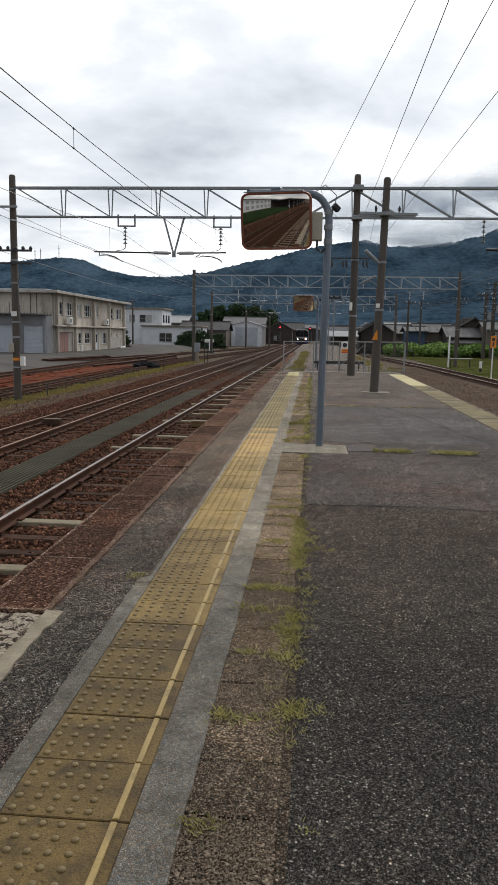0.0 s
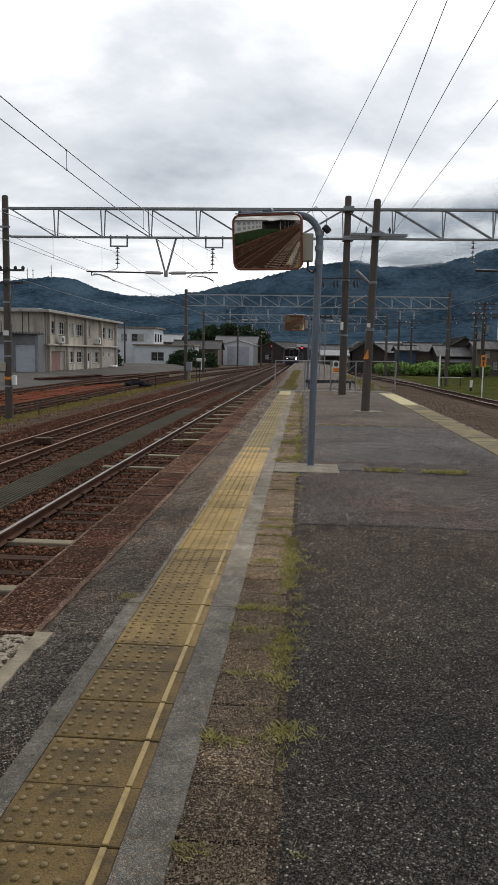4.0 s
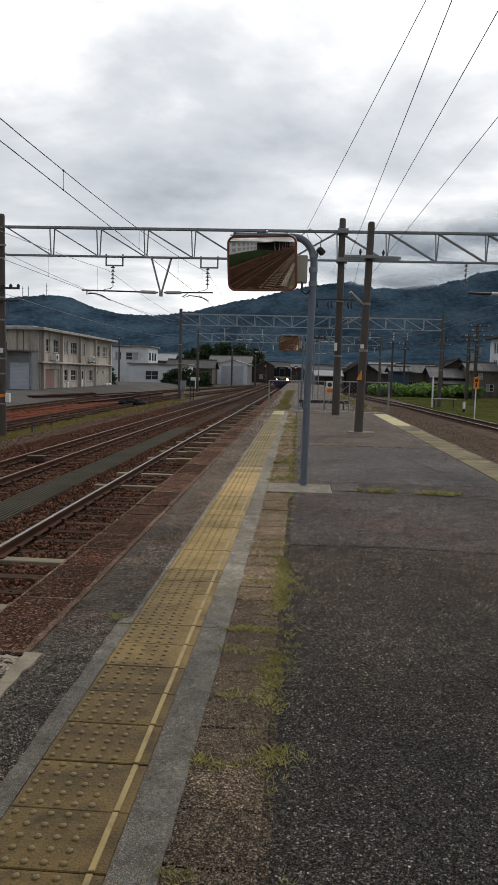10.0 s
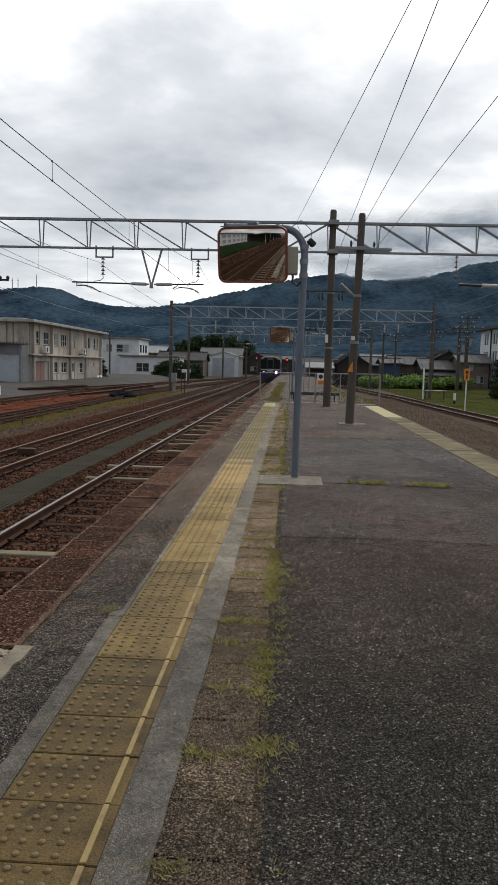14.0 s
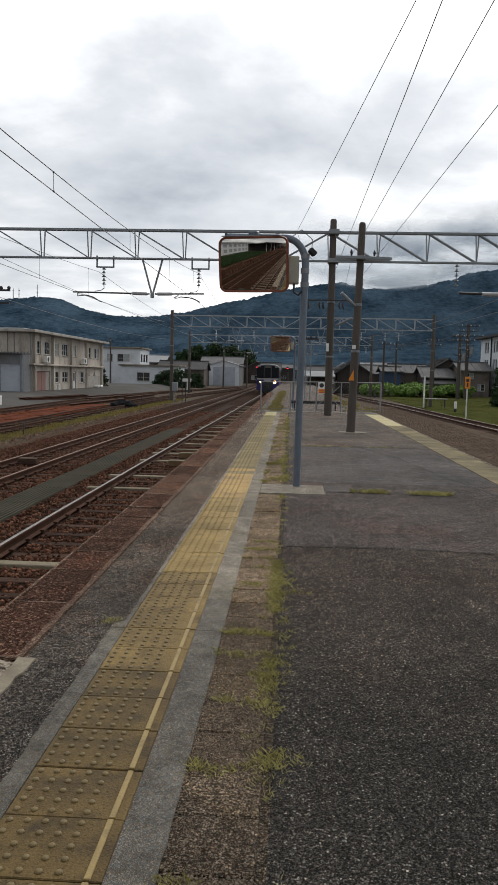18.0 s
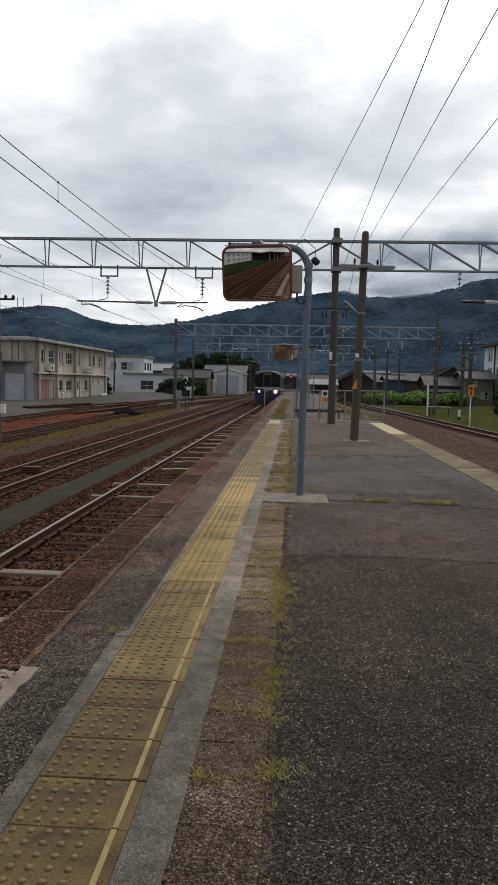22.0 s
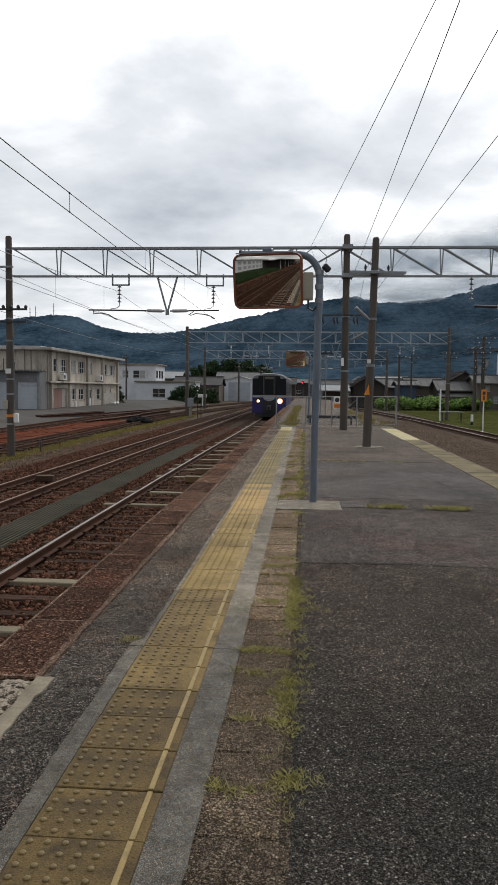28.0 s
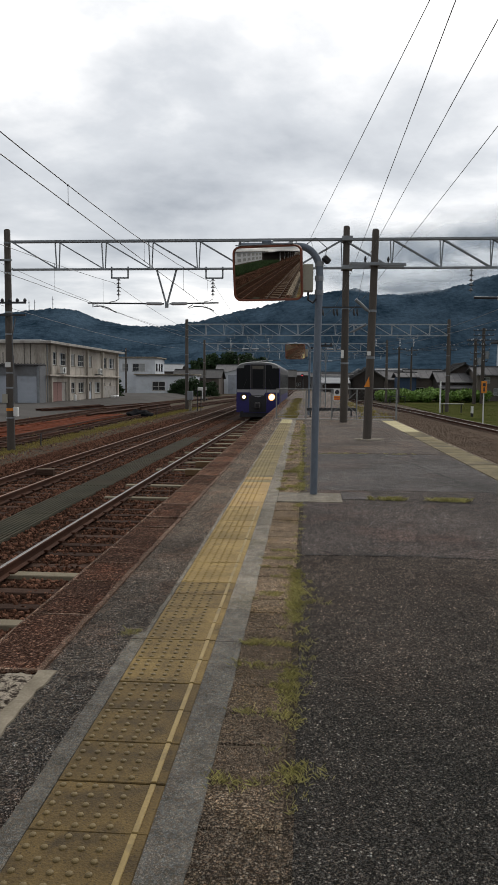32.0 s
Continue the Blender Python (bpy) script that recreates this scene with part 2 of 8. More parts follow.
def surf(name, dark, light, scale=3.0, fine=60.0, rough=0.85, bump=0.15, metal=0.0, spec=0.3, contrast=(0.3, 0.7), speck=None,
         vary=0.0, local=False, island=0.0, stain=None, stretch=None, rough_var=0.08, bump_scale=0.01):
    """A worn surface: two colours by a broad noise, grain by a fine one, with relief. speck: (size per metre, colour, share);
    stain: (scale, colour, amount); vary: how far one piece differs from the next; local: the pattern travels with the object."""
    mt = bpy.data.materials.new(name)
    mt.use_nodes = True
    nt = mt.node_tree
    N, L = nt.nodes, nt.links
    b = N["Principled BSDF"]
    if local:
        src = N.new("ShaderNodeTexCoord").outputs["Object"]
    else:
        src = N.new("ShaderNodeNewGeometry").outputs["Position"]
    if stretch:
        mp = N.new("ShaderNodeMapping")
        mp.inputs["Scale"].default_value = stretch
        L.new(src, mp.inputs[0])
        src = mp.outputs[0]

    def noise_tex(sc, det=4.0, ro=0.55):
        n = N.new("ShaderNodeTexNoise")
        n.inputs["Scale"].default_value, n.inputs["Detail"].default_value, n.inputs["Roughness"].default_value = sc, det, ro
        L.new(src, n.inputs["Vector"])
        return n.outputs["Fac"]

    def mathn(op, a, bb):
        n = N.new("ShaderNodeMath")
        n.operation = op
        for i, s in enumerate((a, bb)):
            if isinstance(s, (int, float)):
                n.inputs[i].default_value = s
            else:
                L.new(s, n.inputs[i])
        return n.outputs[0]

    def mix(fac, a, bb, mode="MIX"):
        n = N.new("ShaderNodeMix")
        n.data_type, n.blend_type = "RGBA", mode
        for key, s in ((0, fac), (6, a), (7, bb)):
            if isinstance(s, (int, float)):
                n.inputs[key].default_value = s
            elif isinstance(s, tuple):
                n.inputs[key].default_value = (*s, 1)
            else:
                L.new(s, n.inputs[key])
        return n.outputs[2]

    def ramped(fac, lo, hi):
        n = N.new("ShaderNodeMapRange")
        n.inputs[1].default_value, n.inputs[2].default_value = lo, hi
        L.new(fac, n.inputs[0])
        return n.outputs[0]

    big, grain = noise_tex(scale, 5.0), noise_tex(fine, 3.0, 0.6)
    val = mathn("ADD", mathn("MULTIPLY", big, 0.6), mathn("MULTIPLY", grain, 0.4))
    col = mix(ramped(val, *contrast), dark, light)
    if vary:
        info = N.new("ShaderNodeObjectInfo")
        amt = mathn("ADD", mathn("MULTIPLY", info.outputs["Random"], vary), 1 - vary / 2)
        cm = N.new("ShaderNodeCombineColor")
        for i in range(3):
            L.new(amt, cm.inputs[i])
        col = mix(1.0, col, cm.outputs[0], "MULTIPLY")
    if island:
        geo = N.new("ShaderNodeNewGeometry")
        amt = mathn("ADD", mathn("MULTIPLY", geo.outputs["Random Per Island"], island), 1 - island / 2)
        cm = N.new("ShaderNodeCombineColor")
        for i in range(3):
            L.new(amt, cm.inputs[i])
        col = mix(1.0, col, cm.outputs[0], "MULTIPLY")
    height = grain
    if stain:
        s = ramped(noise_tex(stain[0], 6.0, 0.65), 0.62 - 0.22 * stain[2], 0.72)
        col = mix(mathn("MULTIPLY", s, min(1.0, stain[2] + 0.3)), col, stain[1])
    if speck:
        vo = N.new("ShaderNodeTexVoronoi")
        vo.inputs["Scale"].default_value = speck[0]
        L.new(src, vo.inputs["Vector"])
        sp = N.new("ShaderNodeSeparateColor")
        L.new(vo.outputs["Color"], sp.inputs[0])
        on = mathn("MULTIPLY", mathn("GREATER_THAN", sp.outputs[0], 1 - speck[2]), mathn("LESS_THAN", vo.outputs["Distance"], 0.42))
        col = mix(mathn("MULTIPLY", on, sp.outputs[1]), col, speck[1])
        height = mathn("ADD", height, mathn("MULTIPLY", mathn("SUBTRACT", 0.5, vo.outputs["Distance"]), 1.2))
    L.new(col, b.inputs["Base Color"])
    b.inputs["Metallic"].default_value = metal
    b.inputs["Specular IOR Level"].default_value = spec
    L.new(mathn("ADD", mathn("MULTIPLY", big, rough_var * 2), rough - rough_var), b.inputs["Roughness"])
    if bump:
        bp = N.new("ShaderNodeBump")
        bp.inputs["Strength"].default_value, bp.inputs["Distance"].default_value = bump, bump_scale
        L.new(height, bp.inputs["Height"])
        L.new(bp.outputs[0], b.inputs["Normal"])
    return mt


def plain(name, col, rough=0.5, metal=0.0, glow=0.0, spec=0.5):
    mt = bpy.data.materials.new(name)
    mt.use_nodes = True
    b = mt.node_tree.nodes["Principled BSDF"]
    b.inputs["Base Color"].default_value = (*col, 1)
    b.inputs["Roughness"].default_value, b.inputs["Metallic"].default_value = rough, metal
    b.inputs["Specular IOR Level"].default_value = spec
    if glow:
        b.inputs["Emission Color"].default_value = (*col, 1)
        b.inputs["Emission Strength"].default_value = glow
    return mt


def tarmac(name, gap, low, high, scale, pale=0.14, tint=(1, 1, 1), bump=0.9, stain=None, rough=0.88, spec=0.12, vary=0.0, relief=0.006, chip=0.5, clump=0.5, change=None):
    """Stones of every size set in a dark binder, over broad worn and stained areas; chip: how pale the few large ones
    are;
    clump: how unevenly worn it is over a few centimetres; change: (y0, y1, tint) multiplied in as y goes from y0 to y1."""
    mt = bpy.data.materials.new(name)
    mt.use_nodes = True
    N, L = mt.node_tree.nodes, mt.node_tree.links
    b = N["Principled BSDF"]
    pos = N.new("ShaderNodeNewGeometry").outputs["Position"]

    def tex(kind, sc, src=pos, **kw):
        n = N.new(kind)
        n.inputs["Scale"].default_value = sc
        for k, v in kw.items():
            n.inputs[k].default_value = v
        L.new(src, n.inputs["Vector"])
        return n

    def vmath(op, u, w):
        n = N.new("ShaderNodeVectorMath")
        n.operation = op
        for k, s in enumerate((u, w)):
            if isinstance(s, tuple):
                n.inputs[k].default_value = s
            else:
                L.new(s, n.inputs[k])
        return n.outputs[0]

    def mathn(op, u, w, clamp=False):
        n = N.new("ShaderNodeMath")
        n.operation, n.use_clamp = op, clamp
        for k, s in enumerate((u, w)):
            if isinstance(s, (int, float)):
                n.inputs[k].default_value = s
            else:
                L.new(s, n.inputs[k])
        return n.outputs[0]

    def rng_map(src, a, c, lo=0.0, hi=1.0):
        n = N.new("ShaderNodeMapRange")
        for i, v in enumerate((a, c, lo, hi)):
            n.inputs[i + 1].default_value = v
        L.new(src, n.inputs[0])
        return n.outputs[0]

    def mix(fac, a, c, mode="MIX"):
        n = N.new("ShaderNodeMix")
        n.data_type, n.blend_type = "RGBA", mode
        for key, s in ((0, fac), (6, a), (7, c)):
            if isinstance(s, (int, float)):
                n.inputs[key].default_value = s
            elif isinstance(s, tuple):
                n.inputs[key].default_value = (*s, 1)
            else:
                L.new(s, n.inputs[key])
        return n.outputs[2]

    # crooked outlines: the ground is shifted a little before the stones are cut
    wn_ = tex("ShaderNodeTexNoise", scale * 1.3, Detail=1.0)
    bent = vmath("ADD", pos, vmath("MULTIPLY", vmath("SUBTRACT", wn_.outputs["Color"], (0.5, 0.5, 0.5)), (1.1 / scale,) * 3))

    def layer(sc, share, size_lo, size_hi):
        vo = tex("ShaderNodeTexVoronoi", sc, bent)
        sp = N.new("ShaderNodeSeparateColor")
        L.new(vo.outputs["Color"], sp.inputs[0])
        reach = rng_map(sp.outputs[2], 0.0, 1.0, size_lo, size_hi)
        cover = mathn("MULTIPLY", mathn("SUBTRACT", reach, vo.outputs["Distance"]), 7.0, True)
        return mathn("MULTIPLY", cover, mathn("LESS_THAN", sp.outputs[0], share)), sp.outputs[1]

    m1, g1 = layer(scale * 1.8, 0.80, 0.30, 0.75)
    m2, g2 = layer(scale, 0.62, 0.22, 0.66)
    m3, g3 = layer(scale * 0.72, pale * 0.8, 0.12, 0.50)
    col = mix(m1, gap, mix(g1, low, tuple(0.62 * u + 0.38 * w for u, w in zip(low, high))))
    col = mix(m2, col, mix(g2, low, high))
    col = mix(m3, col, mix(g3, high, tuple(min(0.5, h * (1.0 + 3.0 * chip)) for h in high)))
    big = tex("ShaderNodeTexNoise", 0.7, Detail=6.0, Roughness=0.6)
    mid = tex("ShaderNodeTexNoise", 7.0, Detail=5.0, Roughness=0.65)
    small = tex("ShaderNodeTexNoise", 42.0, Detail=3.0, Roughness=0.7)
    shade = mathn("MULTIPLY", rng_map(big.outputs["Fac"], 0.3, 0.7, 0.66, 1.36), rng_map(mid.outputs["Fac"], 0.3, 0.7, 0.66, 1.34))
    shade = mathn("MULTIPLY", shade, rng_map(small.outputs["Fac"], 0.32, 0.68, 1 - clump, 1 + clump))
    if vary:
        info = N.new("ShaderNodeObjectInfo")
        shade = mathn("MULTIPLY", shade, rng_map(info.outputs["Random"], 0.0, 1.0, 1 - vary / 2, 1 + vary / 2))
    cm = N.new("ShaderNodeCombineColor")
    for i in range(3):
        L.new(shade, cm.inputs[i])
    col = mix(1.0, mix(1.0, col, cm.outputs[0], "MULTIPLY"), tint, "MULTIPLY")
    hue = tex("ShaderNodeTexNoise", 95.0, Detail=2.0)
    col = mix(rng_map(hue.outputs["Fac"], 0.35, 0.65), mix(1.0, col, (1.10, 0.98, 0.88), "MULTIPLY"), mix(1.0, col, (0.90, 1.0, 1.10), "MULTIPLY"))
    # the tint fades in along y, its border wandering with the broad noise
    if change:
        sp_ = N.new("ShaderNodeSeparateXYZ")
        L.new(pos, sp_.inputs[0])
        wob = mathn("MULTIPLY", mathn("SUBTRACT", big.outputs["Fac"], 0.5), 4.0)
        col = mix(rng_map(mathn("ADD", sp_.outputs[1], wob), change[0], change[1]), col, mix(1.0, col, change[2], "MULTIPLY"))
    if stain:
        st = tex("ShaderNodeTexNoise", stain[0], Detail=6.0, Roughness=0.65)
        col = mix(rng_map(st.outputs["Fac"], 0.50, 0.66, 0.0, stain[2]), col, mix(1.0, col, tuple(c * 25 for c in stain[1]), "MULTIPLY"))
    L.new(col, b.inputs["Base Color"])
    b.inputs["Roughness"].default_value, b.inputs["Specular IOR Level"].default_value = rough, spec
    bp = N.new("ShaderNodeBump")
    bp.inputs["Strength"].default_value, bp.inputs["Distance"].default_value = bump, relief
    L.new(mathn("ADD", mathn("MULTIPLY", m1, 0.35), mathn("ADD", mathn("MULTIPLY", m2, 0.6), m3)), bp.inputs["Height"])
    L.new(bp.outputs[0], b.inputs["Normal"])
    return mt


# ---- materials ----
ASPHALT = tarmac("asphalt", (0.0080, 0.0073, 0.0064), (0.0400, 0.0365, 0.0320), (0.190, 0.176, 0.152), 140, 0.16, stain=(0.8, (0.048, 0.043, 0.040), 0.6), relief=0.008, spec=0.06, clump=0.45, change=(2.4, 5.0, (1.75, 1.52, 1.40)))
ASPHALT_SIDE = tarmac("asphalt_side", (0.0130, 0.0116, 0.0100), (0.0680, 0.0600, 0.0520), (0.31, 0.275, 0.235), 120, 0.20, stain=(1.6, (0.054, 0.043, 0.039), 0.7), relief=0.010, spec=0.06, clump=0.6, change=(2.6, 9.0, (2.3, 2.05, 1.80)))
PATCH = tarmac("asphalt_patch", (0.0380, 0.0345, 0.0325), (0.108, 0.0990, 0.0930), (0.31, 0.285, 0.265), 105, 0.18, stain=(0.6, (0.050, 0.042, 0.039), 0.8), spec=0.08, clump=0.6)
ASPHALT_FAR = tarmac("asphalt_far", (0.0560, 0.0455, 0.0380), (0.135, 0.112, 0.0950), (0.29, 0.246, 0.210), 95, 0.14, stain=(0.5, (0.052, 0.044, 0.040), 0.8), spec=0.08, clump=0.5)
JOINT = tarmac("joint_grit", (0.020, 0.0155, 0.0110), (0.085, 0.066, 0.048), (0.23, 0.185, 0.138), 150, 0.10, spec=0.05, clump=0.7)
YARD = surf("yard_asphalt", (0.058, 0.054, 0.050), (0.108, 0.101, 0.094), 0.25, 14, 0.95, 0.2, spec=0.05, stain=(0.15, (0.050, 0.045, 0.040), 0.4))
TARP = surf("black_tarpaulin", (0.008, 0.008, 0.009), (0.022, 0.022, 0.024), 4.0, 30, 0.9, 0.2, spec=0.04)
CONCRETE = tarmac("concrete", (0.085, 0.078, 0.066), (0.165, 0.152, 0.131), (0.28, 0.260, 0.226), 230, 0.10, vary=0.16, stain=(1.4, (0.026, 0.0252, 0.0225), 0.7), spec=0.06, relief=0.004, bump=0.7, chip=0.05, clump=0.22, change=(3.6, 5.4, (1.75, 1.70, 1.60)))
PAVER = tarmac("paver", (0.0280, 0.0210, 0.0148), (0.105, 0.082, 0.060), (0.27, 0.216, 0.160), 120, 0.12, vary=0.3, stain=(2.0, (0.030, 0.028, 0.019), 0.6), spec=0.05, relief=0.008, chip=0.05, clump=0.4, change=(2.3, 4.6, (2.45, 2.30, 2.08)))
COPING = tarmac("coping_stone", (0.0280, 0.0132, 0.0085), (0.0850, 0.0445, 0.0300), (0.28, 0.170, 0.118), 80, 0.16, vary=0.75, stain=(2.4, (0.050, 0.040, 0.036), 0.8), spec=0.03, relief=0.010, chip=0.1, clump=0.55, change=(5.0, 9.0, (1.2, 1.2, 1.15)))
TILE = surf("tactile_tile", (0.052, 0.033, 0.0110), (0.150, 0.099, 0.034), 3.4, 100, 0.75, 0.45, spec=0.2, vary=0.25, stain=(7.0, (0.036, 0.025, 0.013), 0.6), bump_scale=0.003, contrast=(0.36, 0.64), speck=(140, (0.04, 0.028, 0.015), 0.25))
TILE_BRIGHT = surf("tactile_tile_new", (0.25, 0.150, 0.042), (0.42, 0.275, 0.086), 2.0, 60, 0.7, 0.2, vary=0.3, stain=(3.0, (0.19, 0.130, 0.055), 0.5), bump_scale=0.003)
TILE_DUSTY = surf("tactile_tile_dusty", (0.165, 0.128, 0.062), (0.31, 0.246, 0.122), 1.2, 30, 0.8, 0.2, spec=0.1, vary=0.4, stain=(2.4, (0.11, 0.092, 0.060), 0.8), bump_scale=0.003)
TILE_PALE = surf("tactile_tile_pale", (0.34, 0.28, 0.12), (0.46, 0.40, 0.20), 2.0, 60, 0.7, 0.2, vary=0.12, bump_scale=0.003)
TILE_DIRT = surf("tactile_tile_dirty", (0.125, 0.102, 0.060), (0.275, 0.228, 0.128), 1.4, 24, 0.85, 0.2, spec=0.06, vary=0.4, stain=(1.3, (0.080, 0.068, 0.053), 0.9), bump_scale=0.003)
# bed colour darkened to stand for the shade in gaps between loose stones
BALLAST = surf("ballast", (0.011, 0.0052, 0.0030), (0.058, 0.0295, 0.0178), 1.1, 24, 0.95, 1.0, spec=0.03, speck=(22, (0.085, 0.050, 0.034), 0.4), bump_scale=0.03)
BALLAST_PALE = surf("ballast_pale", (0.052, 0.0345, 0.0240), (0.125, 0.088, 0.062), 0.6, 18, 0.95, 1.0, spec=0.04, speck=(18, (0.165, 0.122, 0.092), 0.4), bump_scale=0.03)
STONE = surf("ballast_stone", (0.034, 0.0145, 0.0086), (0.195, 0.096, 0.061), 5.0, 50, 0.95, 0.3, spec=0.06, island=1.5)
EARTH = surf("earth", (0.046, 0.036, 0.026), (0.108, 0.086, 0.062), 0.3, 8, 0.95, 0.5, spec=0.03, stain=(0.22, (0.085, 0.076, 0.036), 0.35), bump_scale=0.03)
RAIL_RUST = surf("rusty_rail", (0.030, 0.0125, 0.0075), (0.100, 0.045, 0.027), 2.0, 60, 0.85, 0.3, spec=0.15)
RAIL_TOP = surf("polished_rail", (0.115, 0.100, 0.090), (0.21, 0.19, 0.175), 1.0, 40, 0.42, 0.05, metal=0.75)
RAIL_DULL = surf("dull_rail", (0.130, 0.068, 0.042), (0.230, 0.130, 0.086), 1.0, 40, 0.6, 0.05, spec=0.35)
SLEEPER_WOOD = surf("sleeper_wood", (0.0288, 0.0162, 0.0114), (0.0864, 0.054, 0.0408), 4.0, 40, 0.95, 0.5, spec=0.06, vary=0.5, stretch=(1, 6, 6))
SLEEPER_GREY = surf("sleeper_weathered", (0.090, 0.066, 0.049), (0.20, 0.155, 0.118), 4.0, 40, 0.95, 0.4, spec=0.06, stretch=(1, 6, 6))
SLEEPER_CONC = surf("sleeper_concrete", (0.17, 0.145, 0.100), (0.33, 0.285, 0.205), 3.0, 60, 0.9, 0.3, spec=0.08, vary=0.5, stain=(3.0, (0.11, 0.075, 0.05), 0.5))
WALKBOARD = surf("walk_board", (0.036, 0.034, 0.024), (0.085, 0.078, 0.056), 1.0, 40, 0.9, 0.3, spec=0.08, stain=(0.35, (0.055, 0.037, 0.026), 0.5))
GALV = surf("galvanised_steel", (0.17, 0.185, 0.20), (0.29, 0.31, 0.325), 2.0, 50, 0.55, 0.1, metal=0.3, stain=(1.5, (0.12, 0.12, 0.12), 0.3))
POLE_BLUE = surf("painted_pole", (0.105, 0.128, 0.165), (0.185, 0.215, 0.255), 2.2, 60, 0.5, 0.1, metal=0.15, stain=(5.0, (0.065, 0.075, 0.095), 0.5), stretch=(1, 1, 0.3))
POLE_CONC = surf("concrete_pole", (0.052, 0.044, 0.037), (0.105, 0.090, 0.077), 1.4, 50, 0.85, 0.3, stain=(1.0, (0.045, 0.04, 0.036), 0.4), stretch=(1, 1, 0.25))
DARK_STEEL = surf("dark_steel", (0.03, 0.03, 0.032), (0.07, 0.07, 0.075), 3.0, 50, 0.6, 0.1, metal=0.4)
WIRE = plain("wire", (0.12, 0.12, 0.125), 0.5, 0.3)
ORANGE_FRAME = surf("mirror_frame_orange", (0.13, 0.042, 0.026), (0.27, 0.088, 0.050), 5.0, 60, 0.55, 0.1, stain=(4.0, (0.08, 0.04, 0.03), 0.5))
MIRROR = plain("mirror_glass", (0.70, 0.67, 0.63), 0.02, 1.0)
CREAM_BOX = surf("cream_box", (0.30, 0.285, 0.225), (0.42, 0.40, 0.33), 3.0, 40, 0.6, 0.05, stain=(3.0, (0.2, 0.18, 0.14), 0.4))
PORCELAIN = surf("insulator", (0.30, 0.30, 0.31), (0.48, 0.48, 0.49), 8.0, 60, 0.3, 0.0, spec=0.5)
WALL_A = surf("stained_render_wall", (0.31, 0.275, 0.235), (0.56, 0.510, 0.445), 0.6, 9, 0.9, 0.2, spec=0.1, stain=(1.1, (0.110, 0.090, 0.072), 0.42), stretch=(1, 1, 0.22), contrast=(0.36, 0.64))
WALL_GREY = surf("grey_metal_wall", (0.14, 0.145, 0.155), (0.23, 0.235, 0.245), 0.4, 10, 0.8, 0.1, spec=0.1, stain=(0.5, (0.12, 0.105, 0.09), 0.4))
WALL_WHITE = surf("white_wall", (0.50, 0.53, 0.57), (0.66, 0.69, 0.72), 0.4, 10, 0.8, 0.1, stain=(0.6, (0.38, 0.39, 0.40), 0.35))
SHUTTER = surf("shutter", (0.34, 0.37, 0.42), (0.45, 0.48, 0.53), 0.6, 14, 0.6, 0.1, stain=(0.8, (0.27, 0.27, 0.28), 0.35))
ROOF_GREY = surf("grey_roof", (0.075, 0.073, 0.074), (0.165, 0.160, 0.160), 0.5, 5, 0.85, 0.3, spec=0.1, vary=0.5)
ROOF_DARK = surf("dark_tile_roof", (0.036, 0.035, 0.036), (0.088, 0.084, 0.082), 0.6, 6, 0.75, 0.3, spec=0.15)
ROOF_PALE = surf("pale_roof", (0.24, 0.245, 0.25), (0.38, 0.385, 0.39), 0.5, 9, 0.8, 0.1, spec=0.1)
WOOD_DARK = surf("dark_board_wall", (0.030, 0.024, 0.022), (0.075, 0.062, 0.056), 0.6, 12, 0.85, 0.3, vary=0.4)
WALL_TAN = surf("tan_wall", (0.105, 0.088, 0.078), (0.20, 0.170, 0.150), 0.5, 10, 0.85, 0.2, spec=0.1, vary=0.5, stain=(0.7, (0.06, 0.05, 0.042), 0.4))
DOOR_PINK = surf("faded_red_door", (0.20, 0.105, 0.090), (0.29, 0.165, 0.145), 1.0, 20, 0.7, 0.1)
GLASS_DARK = plain("window_glass", (0.018, 0.021, 0.025), 0.12, 0.0, spec=0.45)
CURTAIN = surf("pale_pane", (0.24, 0.25, 0.25), (0.36, 0.37, 0.37), 2.0, 20, 0.4, 0.0)
RUST_WOOD = surf("rusty_timber", (0.045, 0.0125, 0.0060), (0.165, 0.046, 0.020), 0.8, 20, 0.95, 0.4, spec=0.04, stain=(0.5, (0.07, 0.030, 0.016), 0.4), vary=0.5)
WHITE_PAINT = surf("white_paint", (0.62, 0.62, 0.60), (0.78, 0.78, 0.76), 2.0, 40, 0.6, 0.05)
SIGN_ORANGE = surf("orange_sign", (0.62, 0.20, 0.02), (0.75, 0.28, 0.04), 3.0, 40, 0.6, 0.05)
SIGN_RED = plain("sign_red", (0.50, 0.09, 0.04), 0.6)
SIGN_DARK = plain("sign_ink", (0.03, 0.03, 0.035), 0.6)
GRASS = surf("grass", (0.235, 0.225, 0.070), (0.62, 0.56, 0.250), 1.5, 30, 0.9, 0.0, spec=0.05, island=0.9)
GRASS_DRY = surf("dry_grass", (0.20, 0.165, 0.045), (0.38, 0.32, 0.10), 1.5, 30, 0.9, 0.0, island=0.7)
LEAF = surf("kudzu_leaf", (0.075, 0.150, 0.028), (0.22, 0.33, 0.080), 0.8, 6, 0.7, 0.0, spec=0.2, island=0.8)
LEAF_DARK = surf("tree_leaf", (0.014, 0.030, 0.013), (0.042, 0.072, 0.027), 0.5, 5, 0.8, 0.0, spec=0.15)
BARK = surf("bark", (0.05, 0.04, 0.03), (0.11, 0.09, 0.07), 3.0, 30, 0.9, 0.5)
